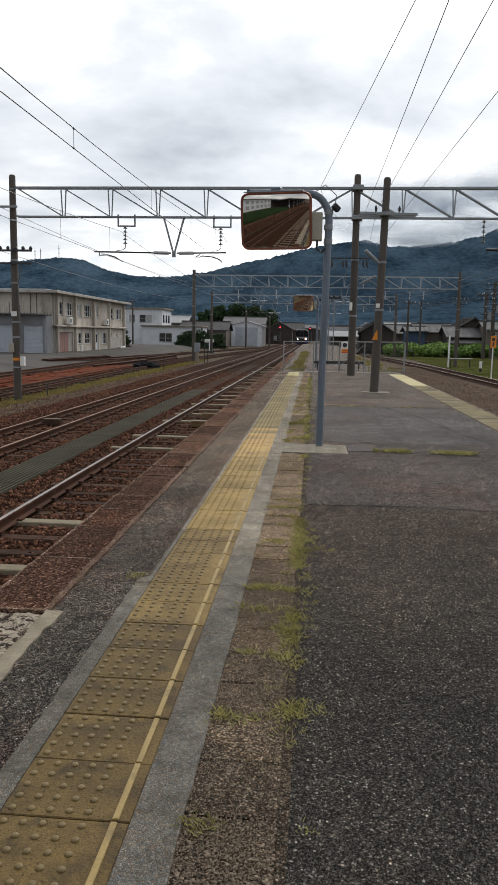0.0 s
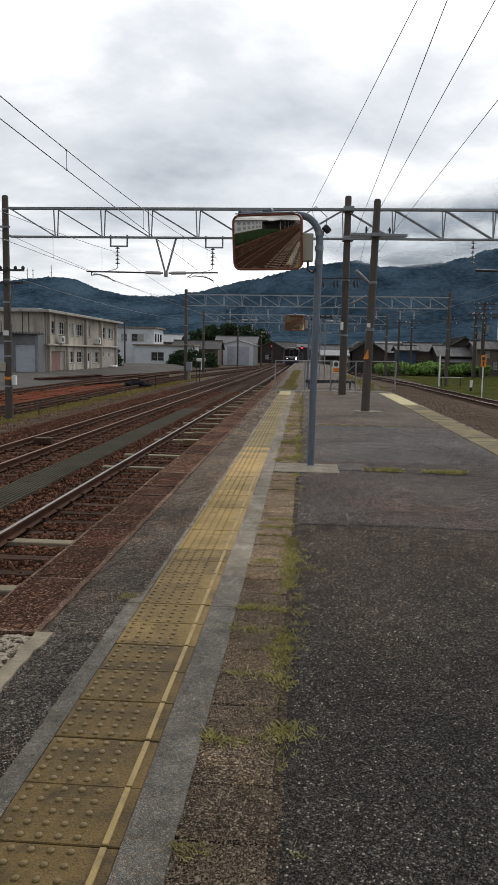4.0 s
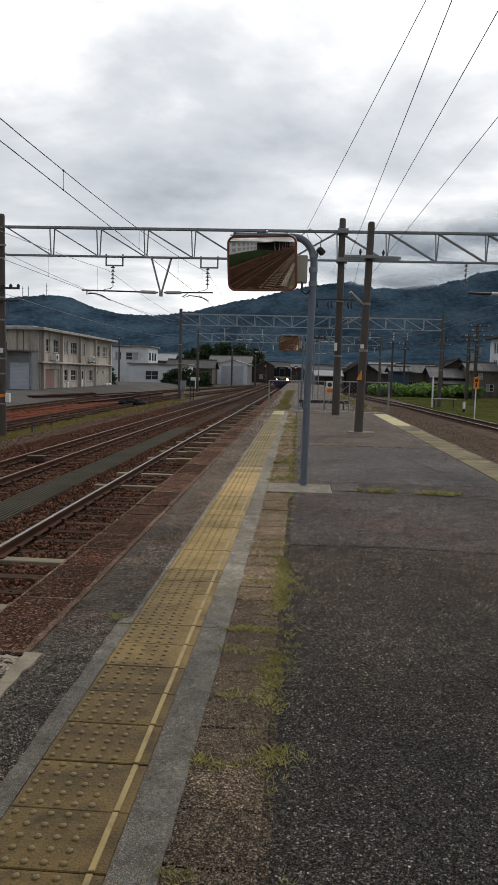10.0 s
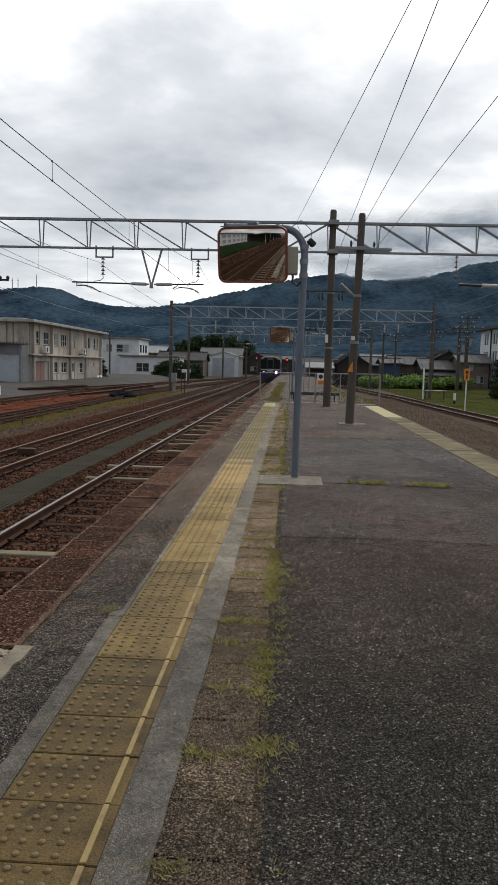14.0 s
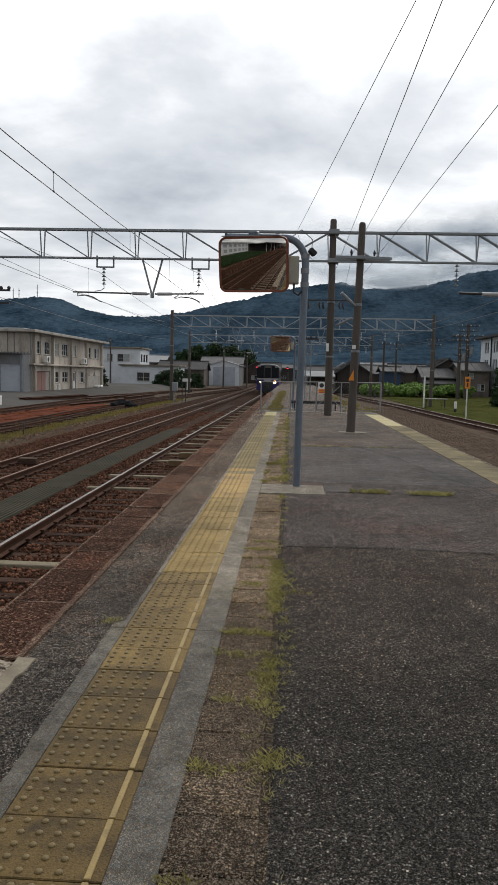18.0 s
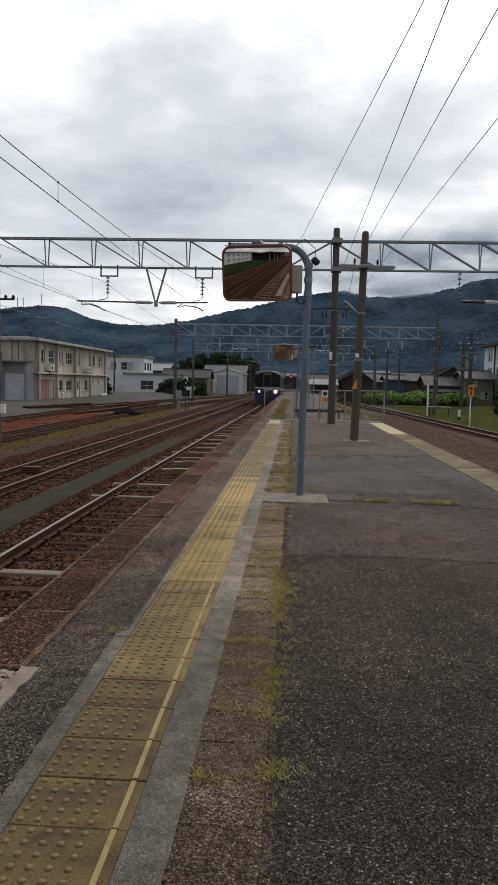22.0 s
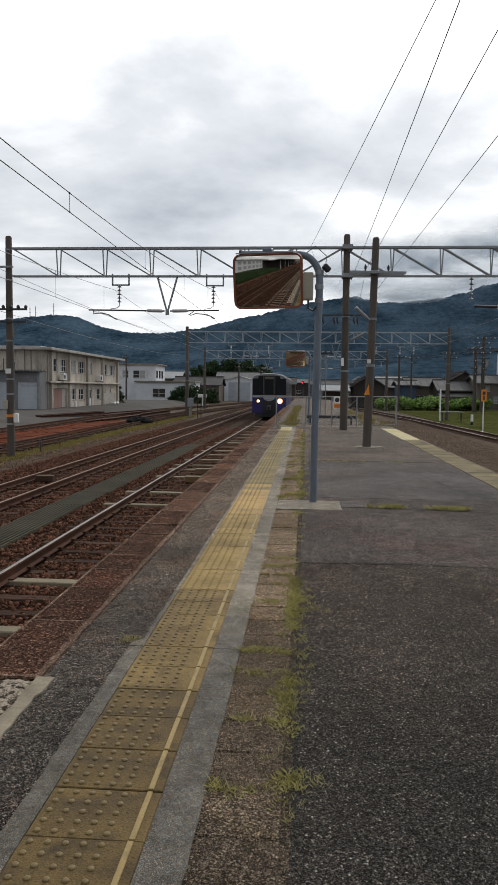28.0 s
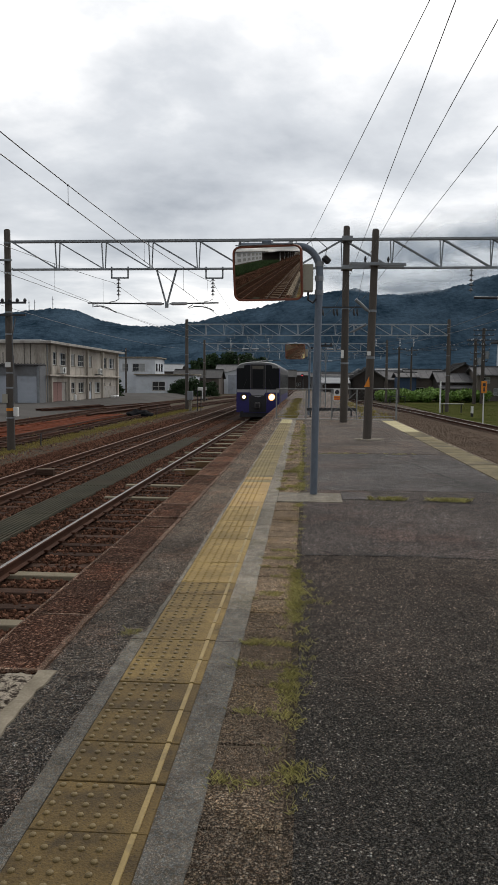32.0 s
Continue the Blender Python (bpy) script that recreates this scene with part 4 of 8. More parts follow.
def mast(x, y, z0, z1, r0, r1, label, lean=0.0, mat=POLE_CONC, name="catenary_mast", foot=0.0, bands=()):
    m = thing(name, label, "pole", (x, y, z0), group="catenary masts")
    H = z1 - z0
    part("shaft", Shape().tube([(0, 0, 0), (lean, 0, H - 0.05), (lean, 0, H)], [r0, r1, r1 * 0.75], 16), mat, m, smooth=True)
    for z in bands:
        r = r0 + (r1 - r0) * z / H + 0.008
        xo = lean * z / H
        part("band", Shape().tube([(xo, 0, z - 0.03), (xo, 0, z + 0.03)], r, 16), GALV, m)
    if foot:
        part("footing", Shape().tube([(0, 0, -0.05), (0, 0, 0.03)], foot, 20), CONCRETE, m, "pale concrete collar round the foot")
    return m


mast_l = mast(-10.86, GY, -1.2, 6.87, 0.150, 0.112, "slim weathered concrete mast with crossarms and small boxes", bands=(6.5, 7.58, 2.35, 2.9, 1.25, 4.3, 5.1))
for z, a, b in ((6.95, -1.2, 0.22), (5.43, -1.3, 0.72), (4.98, -1.3, 0.7)):
    part("crossarm", Shape().bar((a, -0.17, z), (b, -0.17, z), 0.07), GALV if z > 6 else DARK_STEEL, mast_l)
for i in range(7):
    x = -1.0 + i * 0.28
    part("pin_insulator", Shape().tube([(x, -0.17, 5.46), (x, -0.17, 5.52), (x, -0.17, 5.58)], [0.05, 0.07, 0.03], 8), DARK_STEEL, mast_l)
part("notice", Shape().box(-0.11, 0.10, -0.17, -0.155, 3.1, 3.28), WHITE_PAINT, mast_l, "small white notice plate")
part("meter_box", Shape().box(-0.20, -0.03, -0.27, -0.15, 1.80, 2.12, 0.01), CREAM_BOX, mast_l, "pale box")
part("meter_box", Shape().box(0.15, 0.31, -0.12, 0.04, 1.30, 1.64, 0.01), WHITE_PAINT, mast_l, "white box")
part("stripe", Shape().tube([(0, 0, 1.50), (0, 0, 1.60)], 0.152, 16), SIGN_ORANGE, mast_l, "yellow-orange warning band")
part("cable", Shape().tube([(0.15, -0.12, 1.7), (0.2, -0.1, 2.6), (0.15, -0.1, 4.2), (0.3, -0.12, 4.9)], 0.02, 6), WIRE, mast_l)

mast_1 = mast(1.36, GY + 0.0, 0.0, 6.88, 0.140, 0.112, "tall brown-grey concrete mast carrying the gantry", foot=0.0, bands=(4.02, 5.45, 6.43, 2.1))
part("crossarm", Shape().bar((-1.0, -0.22, 4.05), (0.62, -0.22, 4.05), 0.045), DARK_STEEL, mast_1)
for x in (-0.92, -0.8, -0.42, -0.3, 0.28, 0.4):
    part("pin_insulator", Shape().tube([(x, -0.22, 3.98), (x, -0.22, 3.86), (x + 0.03, -0.22, 3.74)], [0.025, 0.04, 0.016], 8), DARK_STEEL, mast_1)
part("notice", Shape().box(-0.14, -0.04, -0.185, -0.165, 2.28, 2.56), WHITE_PAINT, mast_1, "narrow white plate")
part("lamp", Shape().tube([(0.15, -0.1, 3.18), (0.3, -0.12, 3.24), (0.72, -0.2, 3.46)], [0.02, 0.05, 0.045], 10), GALV, mast_1, "grey tube platform lamp")

mast_2 = mast(1.55, 19.05, 0.0, 5.20, 0.110, 0.085, "brown-grey concrete mast with a crossarm and tube lamp", lean=0.12, foot=0.0, bands=(3.2, 2.05))
part("footing", Shape().tube([(0.05, 0, -0.05), (0.05, 0, 0.02)], [0.38, 0.35], 24), CONCRETE, mast_2, "pale concrete collar round the foot")
for y in (-0.19, 0.17):
    part("crossarm", Shape().bar((-0.52, y, 4.34), (0.85, y, 4.31), 0.06, 0.06), GALV, mast_2)
part("clamp", Shape().box(-0.02, 0.22, -0.23, 0.21, 4.29, 4.37, 0.01), GALV, mast_2)
part("pin_insulator", Shape().tube([(-0.14, -0.19, 4.36), (-0.14, -0.19, 4.46), (-0.14, -0.19, 4.52)], [0.02, 0.032, 0.012], 8), DARK_STEEL, mast_2)
part("pin_insulator", Shape().tube([(0.42, -0.19, 4.36), (0.42, -0.19, 4.44), (0.42, -0.19, 4.50)], [0.02, 0.035, 0.012], 8), DARK_STEEL, mast_2)
part("lamp", Shape().tube([(0.0, -0.12, 3.16), (-0.10, -0.16, 3.24), (-0.36, -0.25, 3.46)], [0.02, 0.045, 0.04], 10), GALV, mast_2, "white tube platform lamp")
part("notice", Shape().box(-0.045, 0.045, -0.15, -0.135, 2.1, 2.2), WHITE_PAINT, mast_2, "small white plate")
s = Shape().prism([(-0.11, 1.32), (0.03, 1.32), (0.01, 1.58)], -0.165, -0.15)
part("warning_flag", s, SIGN_ORANGE, mast_2, "orange triangular warning plate")

# second and third gantries further on
for gy, x0, n, zc, mat_lab in ((68.0, -10.7, 14, 6.55, "second"), (97.0, -13.0, 14, 6.3, "third")):
    g = thing("gantry", "pale grey lattice catenary gantry further down the line", "gantry", (0, gy, 0), group="catenary gantries")
    truss(g, x0, x0 + n * 1.66, zc, zc - 0.98, 1.66, thick=1.25, flip=(-2.0, 3.0), steel=GALV_PALE)
    for x in (-6.8, -3.4, 6.2, 8.3, 9.5):
        insulator(g, x, 0, zc - 1.95, zc - 1.25, porc=PORCELAIN)
    drop_arm(g, -5.0, 0, zc - 1.0, zc - 2.2, -7.6, -3.2)
    drop_arm(g, 2.6, 0, zc - 1.0, zc - 2.2, 0.6, 4.6)
    for x in (x0 - 0.1, x0 + n * 1.66):
        mast(x, gy, -1.2, zc + 0.45, 0.17, 0.14, "dark concrete mast holding a far gantry", bands=(3.3, 5.0))

# wires
def wire(pts, r=0.008, sag=0.0, n=16, label="thin dark grey overhead wire", name="overhead_wire"):
    """A sagging wire through its supports."""
    line = []
    for a, b in zip(pts, pts[1:]):
        a, b = Vector(a), Vector(b)
        for k in range(n):
            t = k / n
            line.append(a.lerp(b, t) - Vector((0, 0, 4 * sag * t * (1 - t))))
    line.append(Vector(pts[-1]))
    return tagged(part(name, Shape().tube(line, r * 0.85, 6), WIRE), label, "wire", group="overhead wires")


for c, zs, sg in ((T1, 4.95, 0.82), (T2, 4.95, 0.60)):
    contact = wire([(c, -14, 3.95), (c, 27, 3.93), (c + 0.35, 68, 3.95), (c + 0.5, 110, 3.95), (c + 0.7, 200, 3.95)], 0.008, 0.04)
    mess = wire([(c, -14, zs), (c, 27, zs), (c + 0.35, 68, zs), (c + 0.48, 97, zs), (c + 0.55, 130, zs), (c + 0.7, 200, zs)], 0.008, sg)
    for k in range(1, 8):
        y = -9.43 + k * 5.0
        t = ((y + 14) % 41) / 41
        zt, zb = zs - 4 * sg * t * (1 - t), 3.94 - 4 * 0.04 * t * (1 - t)
        part("dropper", Shape().tube([(c, y, zb), (c, y, zt)], 0.004, 4), WIRE, mess)
        for z in (zt, zb):
            part("dropper_clip", Shape().box(c - 0.010, c + 0.010, y - 0.018, y + 0.018, z - 0.012, z + 0.012, 0.003), DARK_STEEL, mess)
wire([(4.2, -20, 6.6), (0.1, 27, 6.47)], 0.008, 0.1)
wire([(0.985, -20, 4.55), (1.18, 19, 4.43), (1.0, 27, 4.1), (-1.5, 68, 4.6)], 0.0055, 0.08)
wire([(1.69, -20, 4.55), (1.44, 19, 4.43), (1.7, 27, 4.1), (0.0, 68, 4.6)], 0.0055, 0.08)
wire([(2.39, -20, 4.5), (2.06, 19, 4.40), (1.5, 27, 3.9), (3.0, 68, 4.4)], 0.0055, 0.08)
wire([(9.5, -14, 4.9), (8.9, 27, 4.30), (7.0, 68, 4.6), (4.0, 110, 4.6)], 0.012, 0.2)
wire([(9.5, -14, 5.3), (8.9, 27, 4.95), (7.0, 68, 5.0), (4.0, 110, 5.0)], 0.012, 0.4)
wire([(-11.4, -14, 6.0), (-11.3, 27, 5.75), (-11.3, 68, 5.9)], 0.011, 0.3)
wire([(-11.6, -14, 4.6), (-11.6, 27, 4.3), (-11.4, 68, 4.4)], 0.011, 0.3)
wire([(0.1, 27, 6.4), (0.25, 26.9, 6.0), (0.5, 26.9, 5.6), (0.7, 26.9, 5.44)], 0.008)


# ---- mirror post ----
def platform_mirror(at, turn):
    m = thing("platform_mirror", "rectangular convex platform mirror in an orange frame on a blue-grey post", "mirror", at, group="platform mirrors")
    pts = [(0, 0, 0.0), (0.015, 0, 1.5), (0.04, 0, 2.80)]
    for i in range(1, 11):
        a = i / 10 * math.pi / 2
        pts.append((0.04 - 0.25 * (1 - math.cos(a)), 0, 2.80 + 0.32 * math.sin(a)))
    pts.append((-0.95, 0.02, 3.13))
    part("post", Shape().tube(pts, 0.046, 18), POLE_BLUE, m, smooth=True)
    part("post_cap", Shape().tube([(-0.95, 0.02, 3.13), (-0.98, 0.02, 3.13)], [0.06, 0.05], 16), DARK_STEEL, m)
    for z in (2.55, 2.72, 2.9):
        part("pole_clamp", Shape().tube([(0.035, 0, z - 0.03), (0.035, 0, z + 0.03)], 0.054, 16), GALV, m)
    # the convex face: rings from a rounded rectangle to the middle, bulging towards the viewer
    w, h, rc, R = 0.428, 0.322, 0.075, 3.0
    edge = []
    for cx, cz, a0 in ((w - rc, h - rc, 0), (-w + rc, h - rc, 90), (-w + rc, -h + rc, 180), (w - rc, -h + rc, 270)):
        for k in range(7):
            a = radians(a0 + k * 15)
            edge.append((cx + rc * math.cos(a), cz + rc * math.sin(a)))
        ex, ez = edge[-1]
        nx, nz = ((-w + rc, ez), (ex, -h + rc), (w - rc, ez), (ex, h - rc))[a0 // 90]
        for k in range(1, 12):
            edge.append((ex + (nx - ex) * k / 12, ez + (nz - ez) * k / 12))
    n, rings = len(edge), 30
    vs = [(0, 0, 0)]
    for j in range(1, rings + 1):
        for x, z in edge:
            x, z = x * j / rings, z * j / rings
            vs.append((x, (x * x + z * z) / (2 * R), z))
    fs = [(0, 1 + k, 1 + (k + 1) % n) for k in range(n)]
    for j in range(rings - 1):
        for k in range(n):
            a, b = 1 + j * n + k, 1 + j * n + (k + 1) % n
            fs.append((a, a + n, b + n, b))
    head = Matrix.Translation((-0.618, -0.10, 2.775)) @ turn
    part("mirror_glass", Shape().add(vs, fs), MIRROR, m, "bulging mirror glass", at=head, smooth=True)
    ring = [(x, (x * x + z * z) / (2 * R), z) for x, z in edge]
    fr = Shape()
    prof = [(-0.008, -0.010), (0.012, -0.013), (0.018, 0.0), (0.014, 0.050), (-0.010, 0.050)]
    vs, fs = [], []
    for k, (x, y, z) in enumerate(ring):
        x0, z0 = edge[k - 1]
        x1, z1 = edge[(k + 1) % n]
        nx, nz = (z1 - z0), -(x1 - x0)
        q = math.hypot(nx, nz)
        for a, b in prof:
            vs.append((x + nx / q * a, y + b, z + nz / q * a))
    c = len(prof)
    for k in range(n):
        for i in range(c):
            fs.append((k * c + i, ((k + 1) % n) * c + i, ((k + 1) % n) * c + (i + 1) % c, k * c + (i + 1) % c))
    fr.add(vs, fs)
    part("mirror_frame", fr, ORANGE_FRAME, m, "faded orange rim", at=head, smooth=True)
    back = Shape()
    back.add([(x * 1.0, 0.075, z * 1.0) for x, z in edge], [tuple(range(n))])
    part("back_plate", back, GALV, m, at=head)
    part("top_visor", Shape().box(-0.40, 0.34, 0.02, 0.10, 0.342, 0.356, 0.004), GALV, m, "grey weather strip", at=head)
    part("bracket", Shape().box(-0.06, 0.06, 0.04, 0.16, 0.30, 0.40, 0.01), POLE_BLUE, m, at=head)
    part("junction_box", Shape().box(-0.172, -0.040, -0.04, 0.09, 2.56, 2.90, 0.012), CREAM_BOX, m, "pale cream junction box")
    part("conduit", Shape().tube([(-0.1, 0, 2.56), (-0.1, 0, 2.46), (-0.04, -0.02, 2.42), (0.0, -0.03, 2.47)], 0.014, 8), DARK_STEEL, m)
    part("camera_unit", Shape().box(-0.05, 0.05, -0.04, 0.04, -0.035, 0.035, 0.012), TRAIN_BLACK, m, "small black fitting", at=pose(0.12, -0.03, 2.95, 0, 40, 20))
    part("cable", Shape().tube([(-0.15, 0, 3.13), (-0.02, -0.03, 3.22), (0.12, -0.02, 3.10), (0.11, -0.02, 2.98)], 0.006, 6), WIRE, m)
    return m


FACE = pose(0, 0, 0, 9.5, 0, -10.3)
mirror_1 = platform_mirror(Matrix.Translation((0.11, 9.59, 0.007)), FACE)
mirror_2 = copy_thing(mirror_1, Matrix.Translation((0.13, 33.4, -0.02)))
tagged(part("post_slab", Shape().box(-0.336, 0.455, 8.97, 9.70, -0.1, 0.007, 0.004), CONCRETE), "pale concrete slab under the mirror post", "slab", kind="structure")


# ---- buildings ----
def cells(s, us, vs, holes, d0, d1, M):
    """Fills a wall between its openings with blocks."""
    U = sorted({us[0], us[1], *[h[0] for h in holes], *[h[1] for h in holes]})
    V = sorted({vs[0], vs[1], *[h[2] for h in holes], *[h[3] for h in holes]})
    for a, b in zip(U, U[1:]):
        run = None
        for c, d in zip(V, V[1:]):
            mu, mv = (a + b) / 2, (c + d) / 2
            if any(h[0] < mu < h[1] and h[2] < mv < h[3] for h in holes):
                if run:
                    s.box(a, b, d0, d1, run[0], run[1], m=M)
                run = None
            else:
                run = (run[0], d) if run else (c, d)
        if run:
            s.box(a, b, d0, d1, run[0], run[1], m=M)
    return s


WINDOW_FRAME = surf("window_frame", (0.50, 0.50, 0.48), (0.66, 0.66, 0.64), 4.0, 40, 0.5, 0.0)


def window(root, M, u0, u1, v0, v1, panes=2, pale=0.4, seed=0, name="window"):
    """A framed sliding window set back in its opening."""
    r = random.Random(seed * 7919 + int(u0 * 100) + int(v0 * 10))
    s = Shape()
    f = 0.06
    s.box(u0, u1, -0.16, -0.08, v0, v0 + f, m=M).box(u0, u1, -0.16, -0.08, v1 - f, v1, m=M)
    s.box(u0, u0 + f, -0.16, -0.08, v0 + f, v1 - f, m=M).box(u1 - f, u1, -0.16, -0.08, v0 + f, v1 - f, m=M)
    w = (u1 - u0 - 2 * f) / panes
    for i in range(1, panes):
        s.box(u0 + f + i * w - 0.03, u0 + f + i * w + 0.03, -0.16, -0.09, v0 + f, v1 - f, m=M)
    bar_ = Shape().box(u0 + f + 0.01, u1 - f - 0.01, -0.155, -0.095, v0 + (v1 - v0) * 0.42, v0 + (v1 - v0) * 0.42 + 0.045, m=M)
    ob = part(name, s, WINDOW_FRAME, root)
    part("glazing_bar", bar_, WINDOW_FRAME, ob)
    for i in range(panes):
        p = Shape().box(u0 + f + i * w + 0.03, u0 + f + (i + 1) * w - 0.03, -0.14, -0.12, v0 + f, v1 - f, m=M)
        part("pane", p, CURTAIN if r.random() < pale else GLASS_DARK, ob)
    sill = Shape().box(u0 - 0.05, u1 + 0.05, -0.08, 0.06, v0 - 0.06, v0 - 0.001, m=M)
    part("sill", sill, CONCRETE, ob)
    return ob


SIDE = pose(0, 0, 0, 0, 0, 90) @ Matrix.Diagonal((1, -1, 1, 1))     # u runs along +y, outwards is +x

# the stained two-storey workshop office
A = thing("workshop_office", "two-storey beige rendered workshop office, stained, with dark windows", "building", (-24.3, 69.0, -0.665))
L_A, H_A = 27.2, 5.50
ups = [(1.7, 3.2), (4.05, 6.1), (7.35, 9.05), (10.1, 12.3), (13.8, 15.3), (20.1, 21.8), (22.9, 25.3)]
holes = [(a, b, 3.56, 4.84) for a, b in ups] + [(7.4, 9.1, 0.74, 1.9), (10.2, 12.2, 0.74, 1.9), (16.4, 18.7, 0.66, 1.9), (20.2, 20.9, 1.5, 1.85), (22.9, 23.6, 1.5, 1.85), (1.75, 6.1, 0.0, 1.92), (14.05, 15.25, 0.0, 1.92)]
wall = part("front_wall", cells(Shape(), (0, L_A), (0, H_A), holes, -0.25, 0.0, SIDE), WALL_A, A)
for i, (a, b) in enumerate(ups):
    window(A, SIDE, a, b, 3.56, 4.84, 3 if b - a > 1.8 else 2, 0.2, i)
for i, (a, b, c, d) in enumerate([(7.4, 9.1, 0.74, 1.9), (10.2, 12.2, 0.74, 1.9), (16.4, 18.7, 0.66, 1.9)]):
    window(A, SIDE, a, b, c, d, 2, 0.25, 20 + i)
for a, b in ((20.2, 20.9), (22.9, 23.6)):
    window(A, SIDE, a, b, 1.5, 1.85, 1, 0.0, 31)
s = Shape().box(-12.0, -0.255, 0.0, 0.25, 0, H_A)
end_wall = part("end_wall", s, WALL_A, A)
part("back_wall", Shape().box(-12.0, -11.75, 0.25, L_A, 0, H_A), WALL_A, A)
part("far_wall", Shape().box(-11.75, -0.255, L_A - 0.25, L_A, 0, H_A).box(-11.75, -0.26, 0.26, L_A - 0.26, 2.3, 2.45), WALL_A, A)
for u in (1.05, 6.65, 13.1, 19.3, 26.4):
    part("pilaster", Shape().box(u - 0.2, u + 0.2, 0.0, 0.28, 0, H_A, 0.02, m=SIDE), WALL_A, A)
part("ledge", Shape().box(0, L_A + 0.1, 0.0, 0.42, 2.46, 2.62, 0.02, m=SIDE), WALL_A, A, "stained concrete ledge between the storeys")
roof = part("roof", Shape().box(-12.6, 0.75, -0.6, L_A + 0.7, H_A, H_A + 0.26, 0.03), CONC_PALE, A, "flat concrete roof with a deep eave")
part("roof_sheet", Shape().box(-11, -1.0, 1.5, 11, H_A + 0.30, H_A + 0.48, 0.05), ROOF_PALE, roof, "pale roofing sheet")
door = part("door", Shape().box(2.36, 4.94, -0.2, -0.10, 0.02, 1.90, 0.01, m=SIDE), DOOR_PINK, A, "faded red double door")
part("door_gap", Shape().box(3.63, 3.67, -0.10, -0.09, 0.05, 1.87, m=SIDE), SIGN_DARK, door)
for a, b in ((1.77, 2.34), (4.96, 6.08)):
    part("door_side", Shape().box(a, b, -0.2, -0.10, 0.02, 1.90, 0.01, m=SIDE), CONC_PALE, A, "pale panel beside the door")
part("side_door", Shape().box(14.07, 15.23, -0.2, -0.1, 0.02, 1.90, 0.01, m=SIDE), WALL_WHITE, A, "white side door")
part("door_window", Shape().box(14.3, 15.0, -0.1, -0.09, 0.85, 1.75, m=SIDE), GLASS_DARK, A)
part("ground_panel", Shape().box(19.7, 26.0, 0.0, 0.04, 0.1, 1.42, m=SIDE), CONC_PALE, A, "paler render panel")
for u, z in ((3.3, 2.55), (16.6, 2.6)):
    ac = part("air_conditioner", Shape().box(u, u + 0.9, 0.3, 0.62, z + 0.2, z + 0.85, 0.02, m=SIDE), WHITE_PAINT, A, "white outdoor air-conditioner unit")
    part("fan_grille", Shape().tube([SIDE @ Vector((u + 0.32, 0.62, z + 0.52)), SIDE @ Vector((u + 0.32, 0.64, z + 0.52))], 0.23, 14), DARK_STEEL, ac)
    part("bracket", Shape().box(u + 0.1, u + 0.8, 0.02, 0.6, z + 0.14, z + 0.2, m=SIDE), DARK_STEEL, ac)
part("downpipe", Shape().tube([SIDE @ Vector((0.25, 0.08, 0)), SIDE @ Vector((0.25, 0.08, H_A))], 0.05, 8), GALV, A)
part("end_pipe", Shape().tube([(-1.4, -0.08, 0.3), (-1.4, -0.08, H_A)], 0.035, 8).tube([(-2.0, -0.08, 2.8), (-2.0, -0.08, H_A)], 0.035, 8), POLE_CONC, A)
part("rubbish", Shape().box(22.3, 22.9, 0.3, 0.8, 0, 0.25, 0.06, m=SIDE).box(23.3, 24.2, 0.3, 0.9, 0, 0.3, 0.1, m=SIDE), WHITE_PAINT, A, "white sacks by the wall")
part("gas_bottle", Shape().tube([SIDE @ Vector((7.3, 0.5, 0)), SIDE @ Vector((7.3, 0.5, 0.55)), SIDE @ Vector((7.3, 0.5, 0.7))], [0.16, 0.16, 0.05], 12), WHITE_PAINT, A)

# low warehouse before it
Wh = thing("warehouse", "low grey warehouse with blue-grey roller shutters and a corrugated canopy", "building", (-24.27, 67.3, -0.665))
holes = [(-2.15, -0.3, 0.0, 2.5), (-5.2, -2.9, 0.0, 2.5)]
FRONT = Matrix.Diagonal((1, -1, 1, 1))
part("front_wall", cells(Shape(), (-18, 0), (0, 3.45), holes, -0.2, 0.0, FRONT), WALL_GREY, Wh)
part("side_wall", Shape().box(-0.2, 0.0, 0.2, 1.65, 0, 3.45), WALL_GREY, Wh)
part("roof", Shape().box(-18.2, 0.05, -0.25, 1.67, 3.45, 3.55, 0.02), ROOF_GREY, Wh)
eave = Shape()
for i in range(62):
    x = -18 + i * 0.302
    eave.tube([(x, -0.8, 3.42), (x, 0.1, 3.58)], 0.06, 6)
part("corrugated_canopy", eave, ROOF_DARK, Wh, "dark corrugated canopy edge")
for a, b in ((-2.15, -0.3), (-5.2, -2.9)):
    sh = part("shutter", Shape().box(a, b, 0.115, 0.13, 0.0, 2.5), SHUTTER, Wh, "closed blue-grey roller shutter")
    z = 0.02
    while z < 2.4:
        part("slat", Shape().box(a, b, 0.08, 0.115, z, z + 0.112, 0.008), SHUTTER, sh)
        z += 0.12
for x in (-0.13, -2.5):
    part("post", Shape().box(x - 0.10, x + 0.10, -0.12, -0.003, 0, 3.4, 0.01), GALV, Wh)
for x, top in ((-3.2, 4.6), (-2.2, 4.3)):
    part("pipe", Shape().tube([(x, -0.5, 3.5), (x, -0.5, top)], 0.04, 8), DARK_STEEL, Wh)


